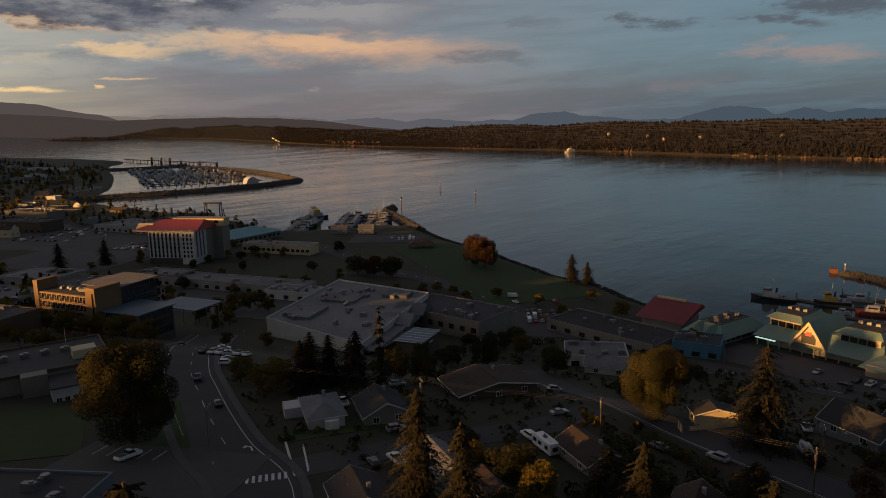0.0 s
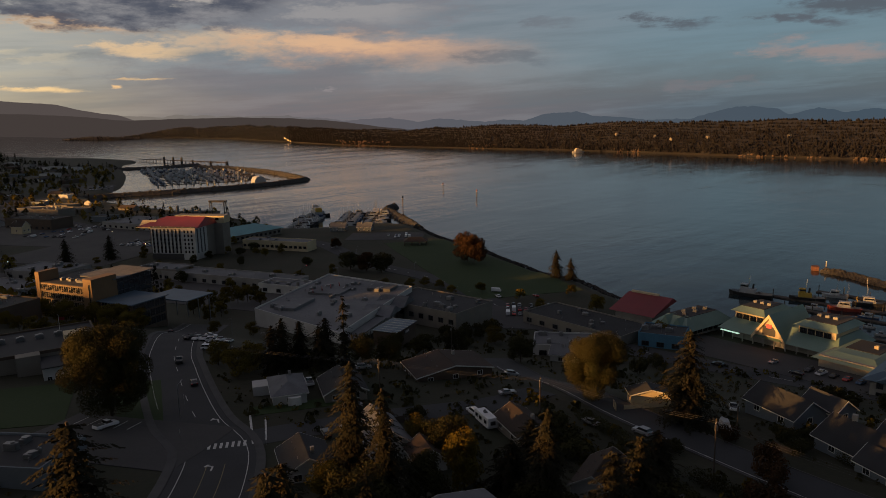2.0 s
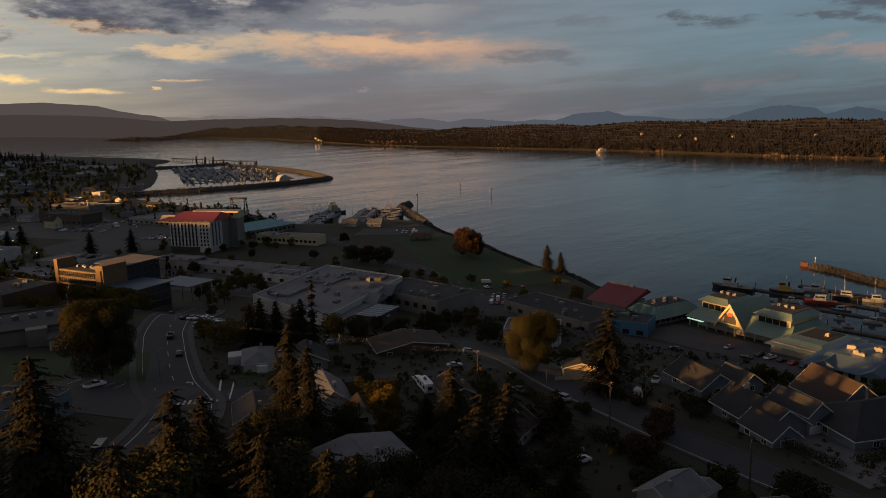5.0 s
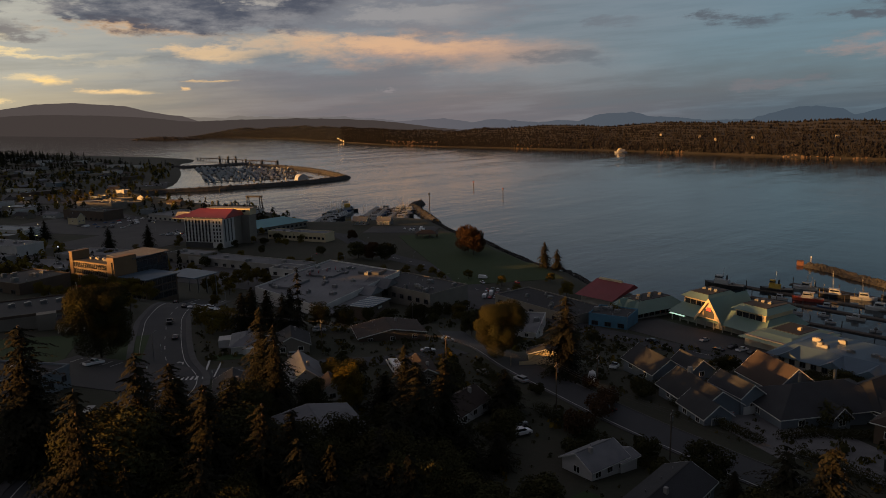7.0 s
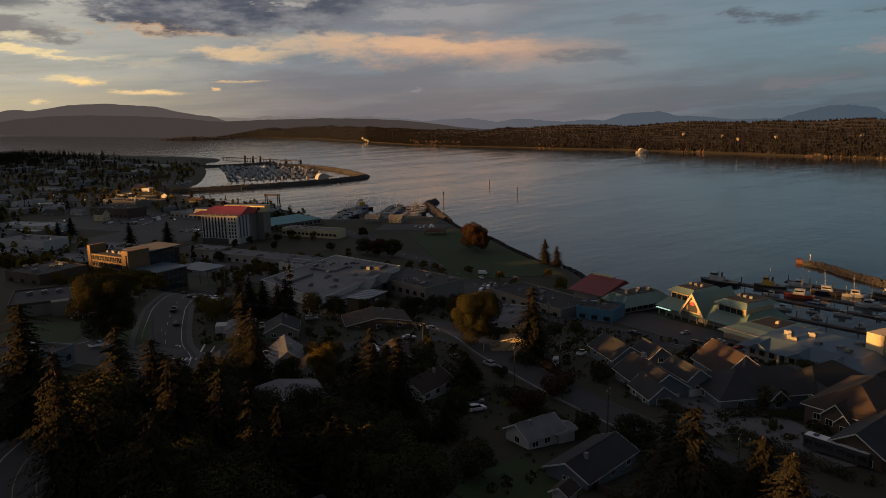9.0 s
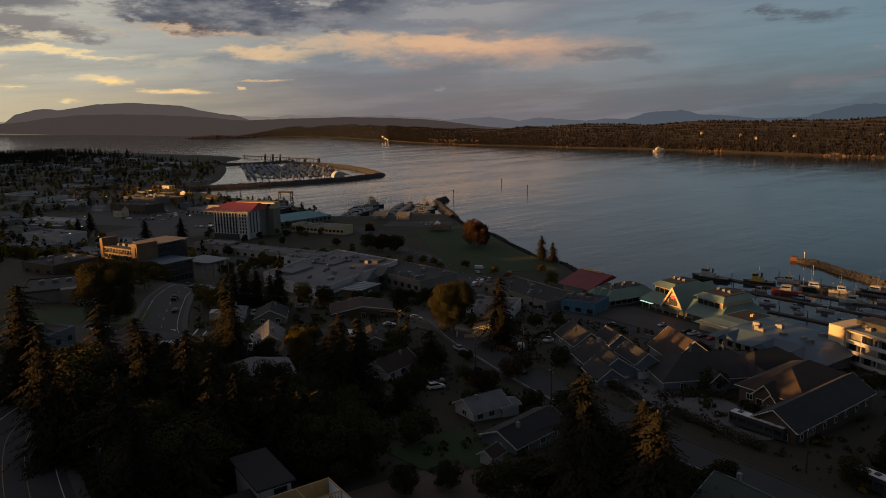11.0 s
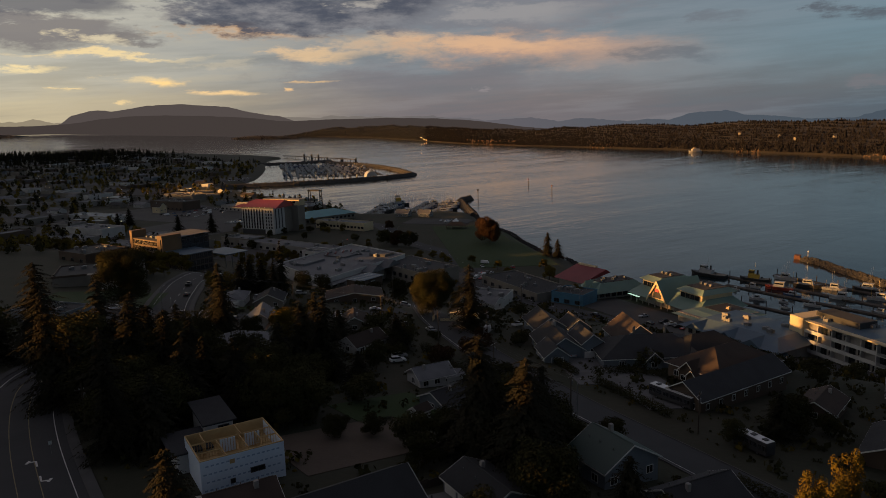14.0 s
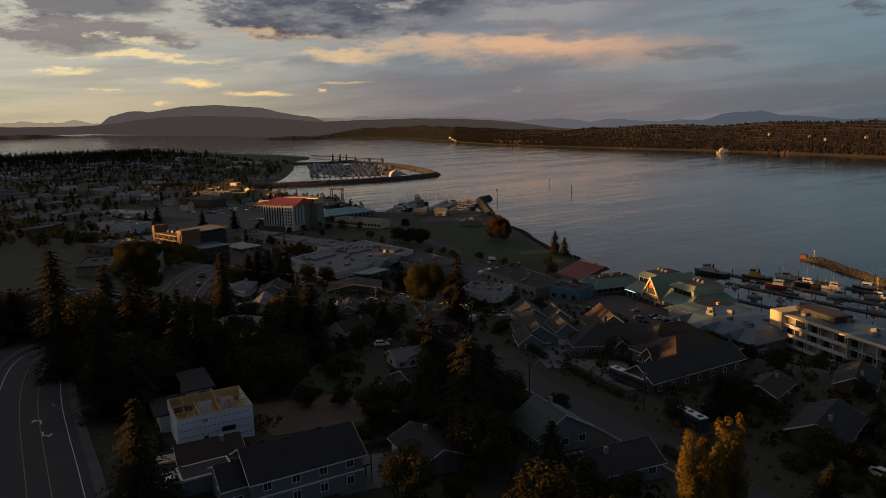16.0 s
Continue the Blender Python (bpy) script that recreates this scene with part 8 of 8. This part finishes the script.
# ---- far town ----
_t = random.Random(41)
_placed = [(262, 690), (322, 600), (302, 760), (170, 640), (140, 520), (251, 465), (172, 445), (112, 470), (235, 680), (225, 600), (260, 620)]
FAR_WALLS = (M_WALL_WHITE, M_WALL_TAUPE, M_WALL_BROWN, M_WALL_GREY, M_WALL_STONE, M_WALL_TAUPE)
FAR_ROOFS = (M_ROOF_FLAT, M_ROOF_DARK, M_SHINGLE_GY, M_ROOF_DARK, M_ROOF_BLUE, M_SHINGLE)
n_far = 0
for k in range(1500):
    y = 400 + 1900 * _t.random() ** 1.6
    x = _t.uniform(40 + 0.03 * y, 640)
    d = float(shore_distance(np.array([x]), np.array([y]))[0])
    if d < 22 or (175 < x < 300 and 450 < y < 735) or (y < 520 and x > 85) or any(math.hypot(x - a, y - b) < 27 for a, b in _placed):
        continue
    _placed.append((x, y))
    n_far += 1
    l, w = _t.uniform(14, 46), _t.uniform(10, 22)
    a = -66 + _t.choice((0, 90)) + _t.uniform(-4, 4)
    if _t.random() < 0.6:
        flat_block(x, y, a, l, w, _t.uniform(3.4, 6.5), _t.choice(FAR_WALLS), _t.choice(FAR_ROOFS), _t.choice(("low flat-roofed shop in the far town", "plain flat-roofed warehouse in the far town")), name="town_building", units=1 if y < 1000 else 0, pipes=0,
                   wins=[("s", 4, 2.4, 1.5, 1.2)] if y < 700 else None, seed=k, group="far town buildings")
    else:
        t = house(x, y, a, min(l, 18), min(w, 11), 3.4, 2.6, _t.choice(FAR_WALLS), _t.choice((M_SHINGLE, M_SHINGLE_BR, M_SHINGLE_GY)), "pitched-roof house in the far town", wins=(2, 0, 1, 0) if y < 800 else (0, 0, 0, 0), plain=True)
        tagged(t, group="far town houses")
    if n_far > 190:
        break


def tree_mass(name, spots, label, mat, seed, clumps=46):
    """Many small trees that nobody could count, as one mesh: x, y, height, radius, pointed or not."""
    rng = random.Random(seed)
    verts, faces = [], []
    for x, y, h, r, tip in spots:
        g = ground_z(x, y)
        add = len(verts)
        for q in range(4):
            verts.append((x + 0.15 * math.cos(q * 1.57), y + 0.15 * math.sin(q * 1.57), g - 0.3))
            verts.append((x + 0.1 * math.cos(q * 1.57), y + 0.1 * math.sin(q * 1.57), g + h * 0.5))
        for q in range(4):
            p = (q + 1) % 4
            faces.append((add + 2 * q, add + 2 * p, add + 2 * p + 1, add + 2 * q + 1))
        for k in range(clumps):
            u = rng.random()
            f = u ** 1.5 if tip else u
            zz = h * (0.12 + 0.88 * f)
            ring = r * ((1 - f) ** 0.8 if tip else math.sqrt(max(0.08, 1 - (2 * f - 0.9) ** 2))) * (0.45 + 0.6 * rng.random())
            a = rng.uniform(0, 6.2832)
            p = Vector((x + ring * math.cos(a), y + ring * math.sin(a), g + zz))
            n = Vector((math.cos(a) + rng.uniform(-.5, .5), math.sin(a) + rng.uniform(-.5, .5), rng.uniform(0, 0.9))).normalized()
            e = n.orthogonal().normalized()
            w = n.cross(e)
            sz = r * rng.uniform(0.2, 0.36)
            i = len(verts)
            verts += [p - e * sz, p + w * sz, p + e * sz, p - w * sz]
            faces.append((i, i + 1, i + 2, i + 3))
    ob = new(name, mesh_from(name, verts, faces, mat))
    return tagged(ob, label, "trees", kind="stuff")


_spots = {"green": [], "yellow": [], "dark": []}
for k in range(4200):
    y = 330 + 2300 * _t.random() ** 1.5
    x = _t.uniform(20 + 0.02 * y, 700)
    d = float(shore_distance(np.array([x]), np.array([y]))[0])
    if d < 12 or (172 < x < 300 and 445 < y < 740) or any(math.hypot(x - a, y - b) < 13 for a, b in _placed) or (y < 480 and x > 190):
        continue
    kind = ("green", "green", "dark", "yellow", "yellow", "yellow")[_t.randrange(6)] if y < 1500 else ("dark", "dark", "green")[_t.randrange(3)]
    tip = kind == "dark" and _t.random() < 0.7
    h = _t.uniform(4, 9) if not tip else _t.uniform(8, 15)
    if y > 1900:
        h = _t.uniform(12, 22)
        tip = True
    _spots[kind].append((x, y, h, h * (0.24 if tip else 0.42), tip))
# the dark wood at the head of the bay
for k in range(620):
    y = _t.uniform(1950, 2750)
    x = _t.uniform(60, 640)
    if float(shore_distance(np.array([x]), np.array([y]))[0]) > 25:
        _spots["dark"].append((x, y, _t.uniform(9, 22), _t.uniform(3.5, 5.5), True))
# low shrubs and weeds over the gardens and banks
_houses = [(o.matrix_world.translation.x, o.matrix_world.translation.y) for o in bpy.data.objects if o.parent is None and o.type == "EMPTY" and o.name.split(".")[0] in ("house", "cottage", "gabled_dwelling", "brown_dwelling", "blue_house", "garage", "unfinished_house", "walk_up", "workshop", "shed", "shopping_centre", "pub", "town_hall")]
_house_x = np.array(_houses)
_low = {"green": [], "dry": []}
for k in range(5200):
    x, y = _t.uniform(20, 245), _t.uniform(-125, 170)
    if 38 < x < 90 and 100 < y < 170 or 56 < x < 84 and -36 < y < -12:
        continue
    if off_roads(x, y, 9.5) and float(np.min(np.hypot(_house_x[:, 0] - x, _house_x[:, 1] - y))) > 8.5 and not (48 < x < 68 and -66 < y < -48):
        h = _t.uniform(0.25, 0.9) if _t.random() < 0.75 else _t.uniform(0.9, 2.2)
        _low["green" if _t.random() < 0.75 else "dry"].append((x, y, h, h * _t.uniform(0.7, 1.2), False))
tree_mass("garden_shrubs", _low["green"], "low dark shrubs and weeds over the gardens", M_LEAF, 5, 16)
tree_mass("garden_shrubs", _low["dry"], "low yellowish shrubs and rough grass on banks", M_LEAF_Y, 6, 16)
tree_mass("town_trees", _spots["green"], "small dark green trees all through the far town", M_LEAF, 1)
tree_mass("town_trees", _spots["yellow"], "small yellow-green street trees through the far town", M_LEAF_Y, 2)
tree_mass("town_conifers", _spots["dark"], "dark conifers among far roofs and in the wood beyond", M_NEEDLE, 3, 34)
lodge = house(236, 662, -66, 12, 9, 7, 4, M_WALL_CREAM, M_SHINGLE_BR, "cream gable front catching the sun", wins=(1, 1, 1, 2))

# small street lights far away
M_BULB = glowing("warm_street_light", (1.0, 0.72, 0.36), 2.2)
M_BULB_W = glowing("cool_street_light", (0.85, 0.95, 1.0), 1.8)
for k in range(34):
    y = 470 + 1800 * _t.random() ** 1.6
    x = _t.uniform(60 + 0.03 * y, 420)
    if float(shore_distance(np.array([x]), np.array([y]))[0]) < 10:
        continue
    h = 7.5
    lp = thing("street_lamp", (x, y, ground_z(x, y)), _t.uniform(0, 360), "lit street lamp on a tall pole", "street lamp", "town street lamps")
    part("pole", tube((0, 0, -0.5), (0, 0, h), 0.12, 0.08, 6), M_METAL, lp)
    part("arm", tube((0, 0, h), (1.4, 0, h + 0.2), 0.06, 0.06, 5), M_METAL, lp)
    part("lamp_head", box(1.1, -0.25, h, 2.0, 0.25, h + 0.25), M_BULB if k % 3 else M_BULB_W, lp)

# houses and lights on the far shore
for k in range(18):
    s = _t.random()
    i = _t.uniform(1.2, 6.2)
    a, b = ISLAND[int(i)], ISLAND[int(i) + 1]
    f = i - int(i)
    x, y = a[0] + (b[0] - a[0]) * f, a[1] + (b[1] - a[1]) * f
    back = _t.uniform(6, 16) if k % 3 else _t.uniform(40, 150)
    d = Vector((x, y + 70)).normalized()
    up = 2.5 if k % 3 else 9 + back * 0.22
    h = house(x + d.x * back, y + d.y * back, _t.uniform(0, 90), _t.uniform(6, 9), _t.uniform(4.5, 6), 2.4, 1.8, (M_WALL_TAUPE, M_WALL_BROWN, M_WALL_TAUPE)[k % 3], (M_SHINGLE, M_SHINGLE_BR)[k % 2], "small house among trees on the far shore", z=up, wins=(0, 0, 0, 0), deep=4, plain=True)
    tagged(h, group="far shore houses")
hl = thing("shore_lights", (1772, 2235, 6), 0, "bright work lights at a distant landing", "lights")
for k, (a, b) in enumerate(((0, 12), (14, 8), (-14, 20))):
    part("lamp", box(a * 1.0 - 2.0, -2, b - 10, a + 2.0, 2, b - 7, 0.4), glowing("landing_light", (1.0, 0.60, 0.22), 1.6), hl)

# ---- ground patches and lots ----
patch("park_lawn", 352, 262, 58, 190, 62, M_LAWN, 0.14, "dark mown park lawn by the shore", "lawn")
patch("hotel_lot", 245, 620, -64, 190, 95, M_LOT, 0.16, "wide worn asphalt car park", "car park")
patch("side_lot", 222, 510, -64, 96, 84, M_LOT, 0.15, "worn asphalt car park beside the hotel", "car park")
patch("mall_lot", 262, 160, -58, 60, 40, M_LOT, 0.16, "asphalt car park beside the shops", "car park")
patch("harbour_lot", 400, 380, -55, 60, 34, M_LOT, 0.18, "asphalt car park by the small harbour", "car park")
patch("ferry_lot", 408, 585, -80, 80, 40, M_LOT, 0.18, "asphalt ferry queue lot", "car park")
patch("market_lot", 263, 55, -103, 100, 26, M_LOT, 0.20, "asphalt forecourt of the market", "car park")
patch("downtown_lot", 205, 330, -72, 170, 64, M_LOT, 0.14, "asphalt yards between downtown shops", "car park")
patch("west_lot", 130, 440, -68, 120, 80, M_LOT, 0.13, "asphalt yards behind the offices", "car park")
lot = patch("church_lot", 62, 130, -62, 40, 26, M_LOT, 0.15, "small asphalt car park with worn bay lines", "car park")
for k in range(5):
    c, s = math.cos(radians(-62)), math.sin(radians(-62))
    u = -16 + 3.4 * k
    strip("bay_line", [(62 + c * u - s * 6, 130 + s * u + c * 6), (62 + c * u - s * 11, 130 + s * u + c * 11)], -0.06, 0.06, M_PAINT, 0.19, lot)
patch("bank_lawn", 56, 170, 62, 34, 24, M_LAWN, 0.11, "dark green sloping lawn beside the town hall", "lawn")
patch("corner_lawn", 77, 150, 62, 36, 10, M_LAWN, 0.12, "grass verge inside the road bend", "lawn")
patch("house_lawn", 103, 118, -28, 26, 6, M_LAWN, 0.10, "small front lawn of a white house", "lawn")
for lx, ly, la, lw, lh in ((130, 720, -66, 150, 90), (110, 930, -66, 170, 90), (290, 980, -60, 160, 110), (200, 1210, -60, 200, 120), (380, 1260, -60, 160, 120), (90, 560, -66, 120, 90), (70, 440, -66, 110, 60), (250, 830, -70, 120, 70)):
    patch("town_lot", lx, ly, la, lw, lh, M_LOT, 0.12, "grey asphalt yards among far town buildings", "car park")
patch("marina_lot", 470, 1040, -40, 90, 80, M_LOT, 0.16, "worn asphalt lot behind the marina", "car park")
patch("dwelling_drive", 150, -14, 60, 26, 20, M_CONCRETE, 0.14, "grey concrete shared drive", "driveway")
patch("coach_drive", 146, -34, 62, 26, 14, M_CONCRETE, 0.15, "pale gravel forecourt behind a hedge", "driveway")
patch("building_plot", 66, -24, 0, 30, 20, M_EARTH, 0.10, "bare earth building plot", "earth")
patch("back_lawn", 84, -10, 0, 22, 18, M_LAWN, 0.10, "rough dark back lawn", "lawn")

# ---- road paint ----
cw = thing("crosswalk", (75, 112, 0), 0, "worn white zebra crossing on the road", "crossing", kind="structure")
cw.matrix_world = Matrix.Identity(4)
for k in range(9):
    t = (k + 0.5) / 9
    x, y = 69.8 + (79.2 - 69.8) * t, 114.2 + (108.9 - 114.2) * t
    strip("stripe", [(x - 0.95, y - 1.2), (x + 0.95, y + 1.2)], -0.28, 0.28, M_PAINT, 0.15, cw)
sl = strip("stop_line", [(89.2, 122.2), (84.5, 115), (79.6, 107.6)], -0.25, 0.25, M_PAINT, 0.15)
tagged(sl, "white stop line at the junction", "road marking", kind="structure")
sl2 = strip("stop_line", [(90.6, 118.2), (86.5, 112.5), (82.6, 107.2)], -0.2, 0.2, M_PAINT, 0.15)
tagged(sl2, "white stop line at the side street", "road marking", kind="structure")


def arrow(x, y, turn, bend):
    """A painted turn arrow."""
    t = thing("road_arrow", (0, 0, 0), 0, "white painted turn arrow on the road", "road marking", "road arrows", kind="structure")
    c, s = math.cos(radians(turn)), math.sin(radians(turn))
    w = lambda u, v: (x + c * u - s * v, y + s * u + c * v)
    strip("shaft", [w(-1.6, 0), w(0.6, 0)], -0.16, 0.16, M_PAINT, 0.15, t)
    strip("bend", [w(0.6, 0), w(0.9, 1.1 * bend)], -0.16, 0.16, M_PAINT, 0.152, t)
    strip("head", [w(1.5, 0.9 * bend), w(0.4, 1.5 * bend)], -0.22, 0.22, M_PAINT, 0.154, t)


arrow(82.7, 125.3, 62, 1)
arrow(66.6, 102.4, 48, 1)
arrow(16.2, -0.5, 85, 1)
arrow(15.7, -8.0, 265, 1)

# ---- poles, wires, signs ----
def utility_pole(x, y, h, turn, label="weathered wooden utility pole with crossarm", gear=True):
    t = thing("utility_pole", (x, y, ground_z(x, y)), turn, label, "utility pole", "utility poles")
    part("pole", tube((0, 0, -1), (0, 0, h), 0.17, 0.12, 10), M_POLE, t)
    arm = part("crossarm", box(-1.2, -0.07, h - 0.9, 1.2, 0.07, h - 0.72), M_POLE, t)
    for xx in (-1.1, -0.4, 0.4, 1.1):
        part("insulator", tube((xx, 0, h - 0.72), (xx, 0, h - 0.5), 0.06, 0.04, 6), M_TRIM, arm)
    if gear:
        part("transformer", tube((0.45, 0, h - 2.6), (0.45, 0, h - 1.6), 0.28, 0.28, 12), M_METAL, t)
    return Vector((x, y, ground_z(x, y) + h - 0.5))


def wire(a, b, sag):
    cu = bpy.data.curves.new("wire", "CURVE")
    cu.dimensions, cu.bevel_depth, cu.bevel_resolution = "3D", 0.018, 1
    sp = cu.splines.new("POLY")
    sp.points.add(12)
    for k in range(13):
        f = k / 12
        p = a.lerp(b, f)
        sp.points[k].co = (p.x, p.y, p.z - sag * 4 * f * (1 - f), 1)
    cu.materials.append(M_DARKTRIM)
    ob = new("overhead_wire", cu)
    tagged(ob, "thin dark overhead wire between poles", "wire", "overhead wires")


tops = [utility_pole(x, y, h, a) for x, y, h, a in ((119.9, 109.9, 9.5, 60), (134.7, 71.2, 9, 20), (126.3, 27.4, 12, 15), (119.8, -4.3, 10.5, 15), (115.5, -34.4, 10, 15), (129.6, -57.2, 9.5, 15), (104.5, 151.6, 9, 30), (148, 30, 9, 15), (26.4, 9.8, 9, 0), (206, 128, 11, 10), (230, 98, 11, 10), (186, 140, 12, 40))]
for a, b in ((0, 1), (1, 2), (2, 3), (3, 4), (4, 5), (6, 0), (9, 10), (11, 9)):
    for o in (-1.0, 0.0, 1.0):
        wire(tops[a] + Vector((o * 0.9, 0, 0)), tops[b] + Vector((o * 0.9, 0, 0)), 0.7)
for x, y, a in ((115.8, -36, 20), (122, 160, 200), (78, 133.5, 30), (140, 205, 210), (252, 150, 0), (250, 80, 0), (300, 260, 20), (320, 330, 20)):
    lp = thing("street_lamp", (x, y, ground_z(x, y)), a, "grey street lamp on a curved arm", "street lamp", "street lamps")
    part("pole", tube((0, 0, -0.5), (0, 0, 8), 0.11, 0.08, 8), M_METAL, lp)
    part("arm", tube((0, 0, 8), (1.8, 0, 8.5), 0.05, 0.05, 6), M_METAL, lp)
    part("lamp_head", box(1.6, -0.14, 8.4, 2.3, 0.14, 8.55, 0.03), M_METAL, lp)
fp = thing("flagpole", (86, 216, 28.6), 0, "white flagpole with red and white flag", "flagpole")
part("pole", tube((0, 0, -2), (0, 0, 12), 0.08, 0.05, 8), M_TRIM, fp)
fl = bmesh.new()
_g = [[fl.verts.new((0.05 + 1.8 * i / 8, 0.16 * math.sin(i * 0.9), 10.9 - 1.0 * j / 3 - 0.03 * i)) for j in range(4)] for i in range(9)]
for i in range(8):
    for j in range(3):
        fl.faces.new((_g[i][j], _g[i + 1][j], _g[i + 1][j + 1], _g[i][j + 1]))
bmesh.ops.solidify(fl, geom=fl.faces[:], thickness=0.02)
part("flag", fl, M_ROOF_RED, fp, "red flag")
for x, y, a in ((70.5, 120.5, 40), (81.2, 105.2, 40), (19, 2, 0), (83.5, 141, 60)):
    sg = thing("road_sign", (x, y, ground_z(x, y)), a, "small white road sign on a post", "sign", "road signs")
    part("post", tube((0, 0, -0.3), (0, 0, 2.5), 0.04, 0.04, 6), M_METAL, sg)
    part("panel", box(-0.3, -0.02, 1.8, 0.3, 0.02, 2.5, 0.005), M_PAINT, sg)
for x, y, a in ((259, 312, 20), (273, 296, 200)):
    ts = thing("traffic_signal", (x, y, ground_z(x, y)), a, "traffic signal mast with red light", "traffic light", "traffic signals")
    part("mast", tube((0, 0, -0.5), (0, 0, 6.5), 0.14, 0.1, 8), M_METAL, ts)
    part("arm", tube((0, 0, 6.2), (6, 0, 6.6), 0.08, 0.05, 6), M_METAL, ts)
    hd = part("signal_head", box(5.2, -0.2, 5.6, 5.6, 0.2, 6.6), M_DARKTRIM, ts)
    part("red_lens", tube((5.4, -0.2, 6.4), (5.4, -0.26, 6.4), 0.16, 0.16, 10), glowing("red_signal", (1, 0.05, 0.05), 3.0), hd)
bs = thing("bus_shelter", (45.3, 91, ground_z(45.3, 91)), 48, "glass bus shelter with pale roof", "bus shelter")
part("roof", box(-2.2, -0.9, 2.4, 2.2, 0.9, 2.52, 0.03), M_METAL, bs)
for x in (-2.05, 2.05):
    for y in (-0.8, 0.8):
        part("post", box(x - 0.05, y - 0.05, -0.3, x + 0.05, y + 0.05, 2.4), M_DARKTRIM, bs)
part("pane", box(-2.0, 0.78, 0.3, 2.0, 0.8, 2.2), M_GLASS, bs)
part("bench", box(-1.4, 0.3, 0.4, 1.4, 0.7, 0.48), M_POLE, bs)

# ---- garden things ----
ob = thing("boat_on_trailer", (151, 33.5, ground_z(151, 33.5)), 30, "small motor boat on a trailer in a yard", "boat")
hb = part("hull", hull_mesh(6.5, 2.2, 1.0, 0.2), M_HULL_W, ob)
hb.location.z = 0.9
part("canopy", box(-1.2, -0.8, 2.0, 1.0, 0.8, 2.9, 0.1), M_HULL_W, ob)
part("trailer_frame", box(-3, -0.7, 0.45, 4.0, 0.7, 0.6), M_METAL, ob)
wheels(ob, (-0.8,), 0.95, 0.3)
sgn = thing("yard_sign", (148.2, 58.6, ground_z(148.2, 58.6)), 38, "cream board fence panel catching the sun", "fence panel")
part("panel", box(-1.6, -0.05, 0.4, 1.6, 0.05, 2.2), M_WALL_CREAM, sgn)
for x in (-1.5, 0, 1.4):
    part("post", box(x, -0.1, -0.5, x + 0.12, 0.1, 2.3), M_POLE, sgn)


def fence(x0, y0, x1, y1, h=1.6, mat=None, label="plain dark board fence"):
    L = math.hypot(x1 - x0, y1 - y0)
    n = max(2, int(L / 2.4))
    t = thing("fence", (0, 0, 0), 0, label, "fence", "garden fences")
    for k in range(n):
        ax, ay = x0 + (x1 - x0) * k / n, y0 + (y1 - y0) * k / n
        bx, by = x0 + (x1 - x0) * (k + 1) / n, y0 + (y1 - y0) * (k + 1) / n
        g = min(ground_z(ax, ay), ground_z(bx, by))
        p = part("panel", box(0.06, -0.03, 0.05, L / n - 0.06, 0.03, h), mat or M_POLE, t)
        p.matrix_local = pose(ax, ay, g, 0, 0, math.degrees(math.atan2(by - ay, bx - ax)))
        q = part("post", box(-0.06, -0.06, -0.4, 0.06, 0.06, h + 0.1), mat or M_POLE, t)
        q.matrix_local = pose(ax, ay, g)


fence(72, -36, 92, -34)
fence(92, -34, 95, -8)
fence(60, -48, 76, -49)
fence(150, 57, 160, 50, 1.2, M_WALL_CREAM, "low pale board fence along the street")
fence(100, 97, 110, 92)
pile = thing("scrap_pile", (80, -33, ground_z(80, -33)), 20, "heap of scrap boards in a yard", "scrap")
for k in range(14):
    b = part("board", box(-1.2, -0.1, 0, 1.2, 0.1, 0.06), M_TRIM if k % 3 == 0 else M_POLE, pile)
    b.matrix_local = pose(_t.uniform(-2, 2), _t.uniform(-1.5, 1.5), 0.05 + 0.05 * k, _t.uniform(-6, 6), _t.uniform(-6, 6), _t.uniform(0, 180))

# the patterns that the copies were made from are not part of the place
for lst in (*TREE_KINDS.values(), CARS.values(), FAR_CARS.values(), BOATS.values()):
    for src in lst:
        for o in list(src.children_recursive) + [src]:
            bpy.data.objects.remove(o)
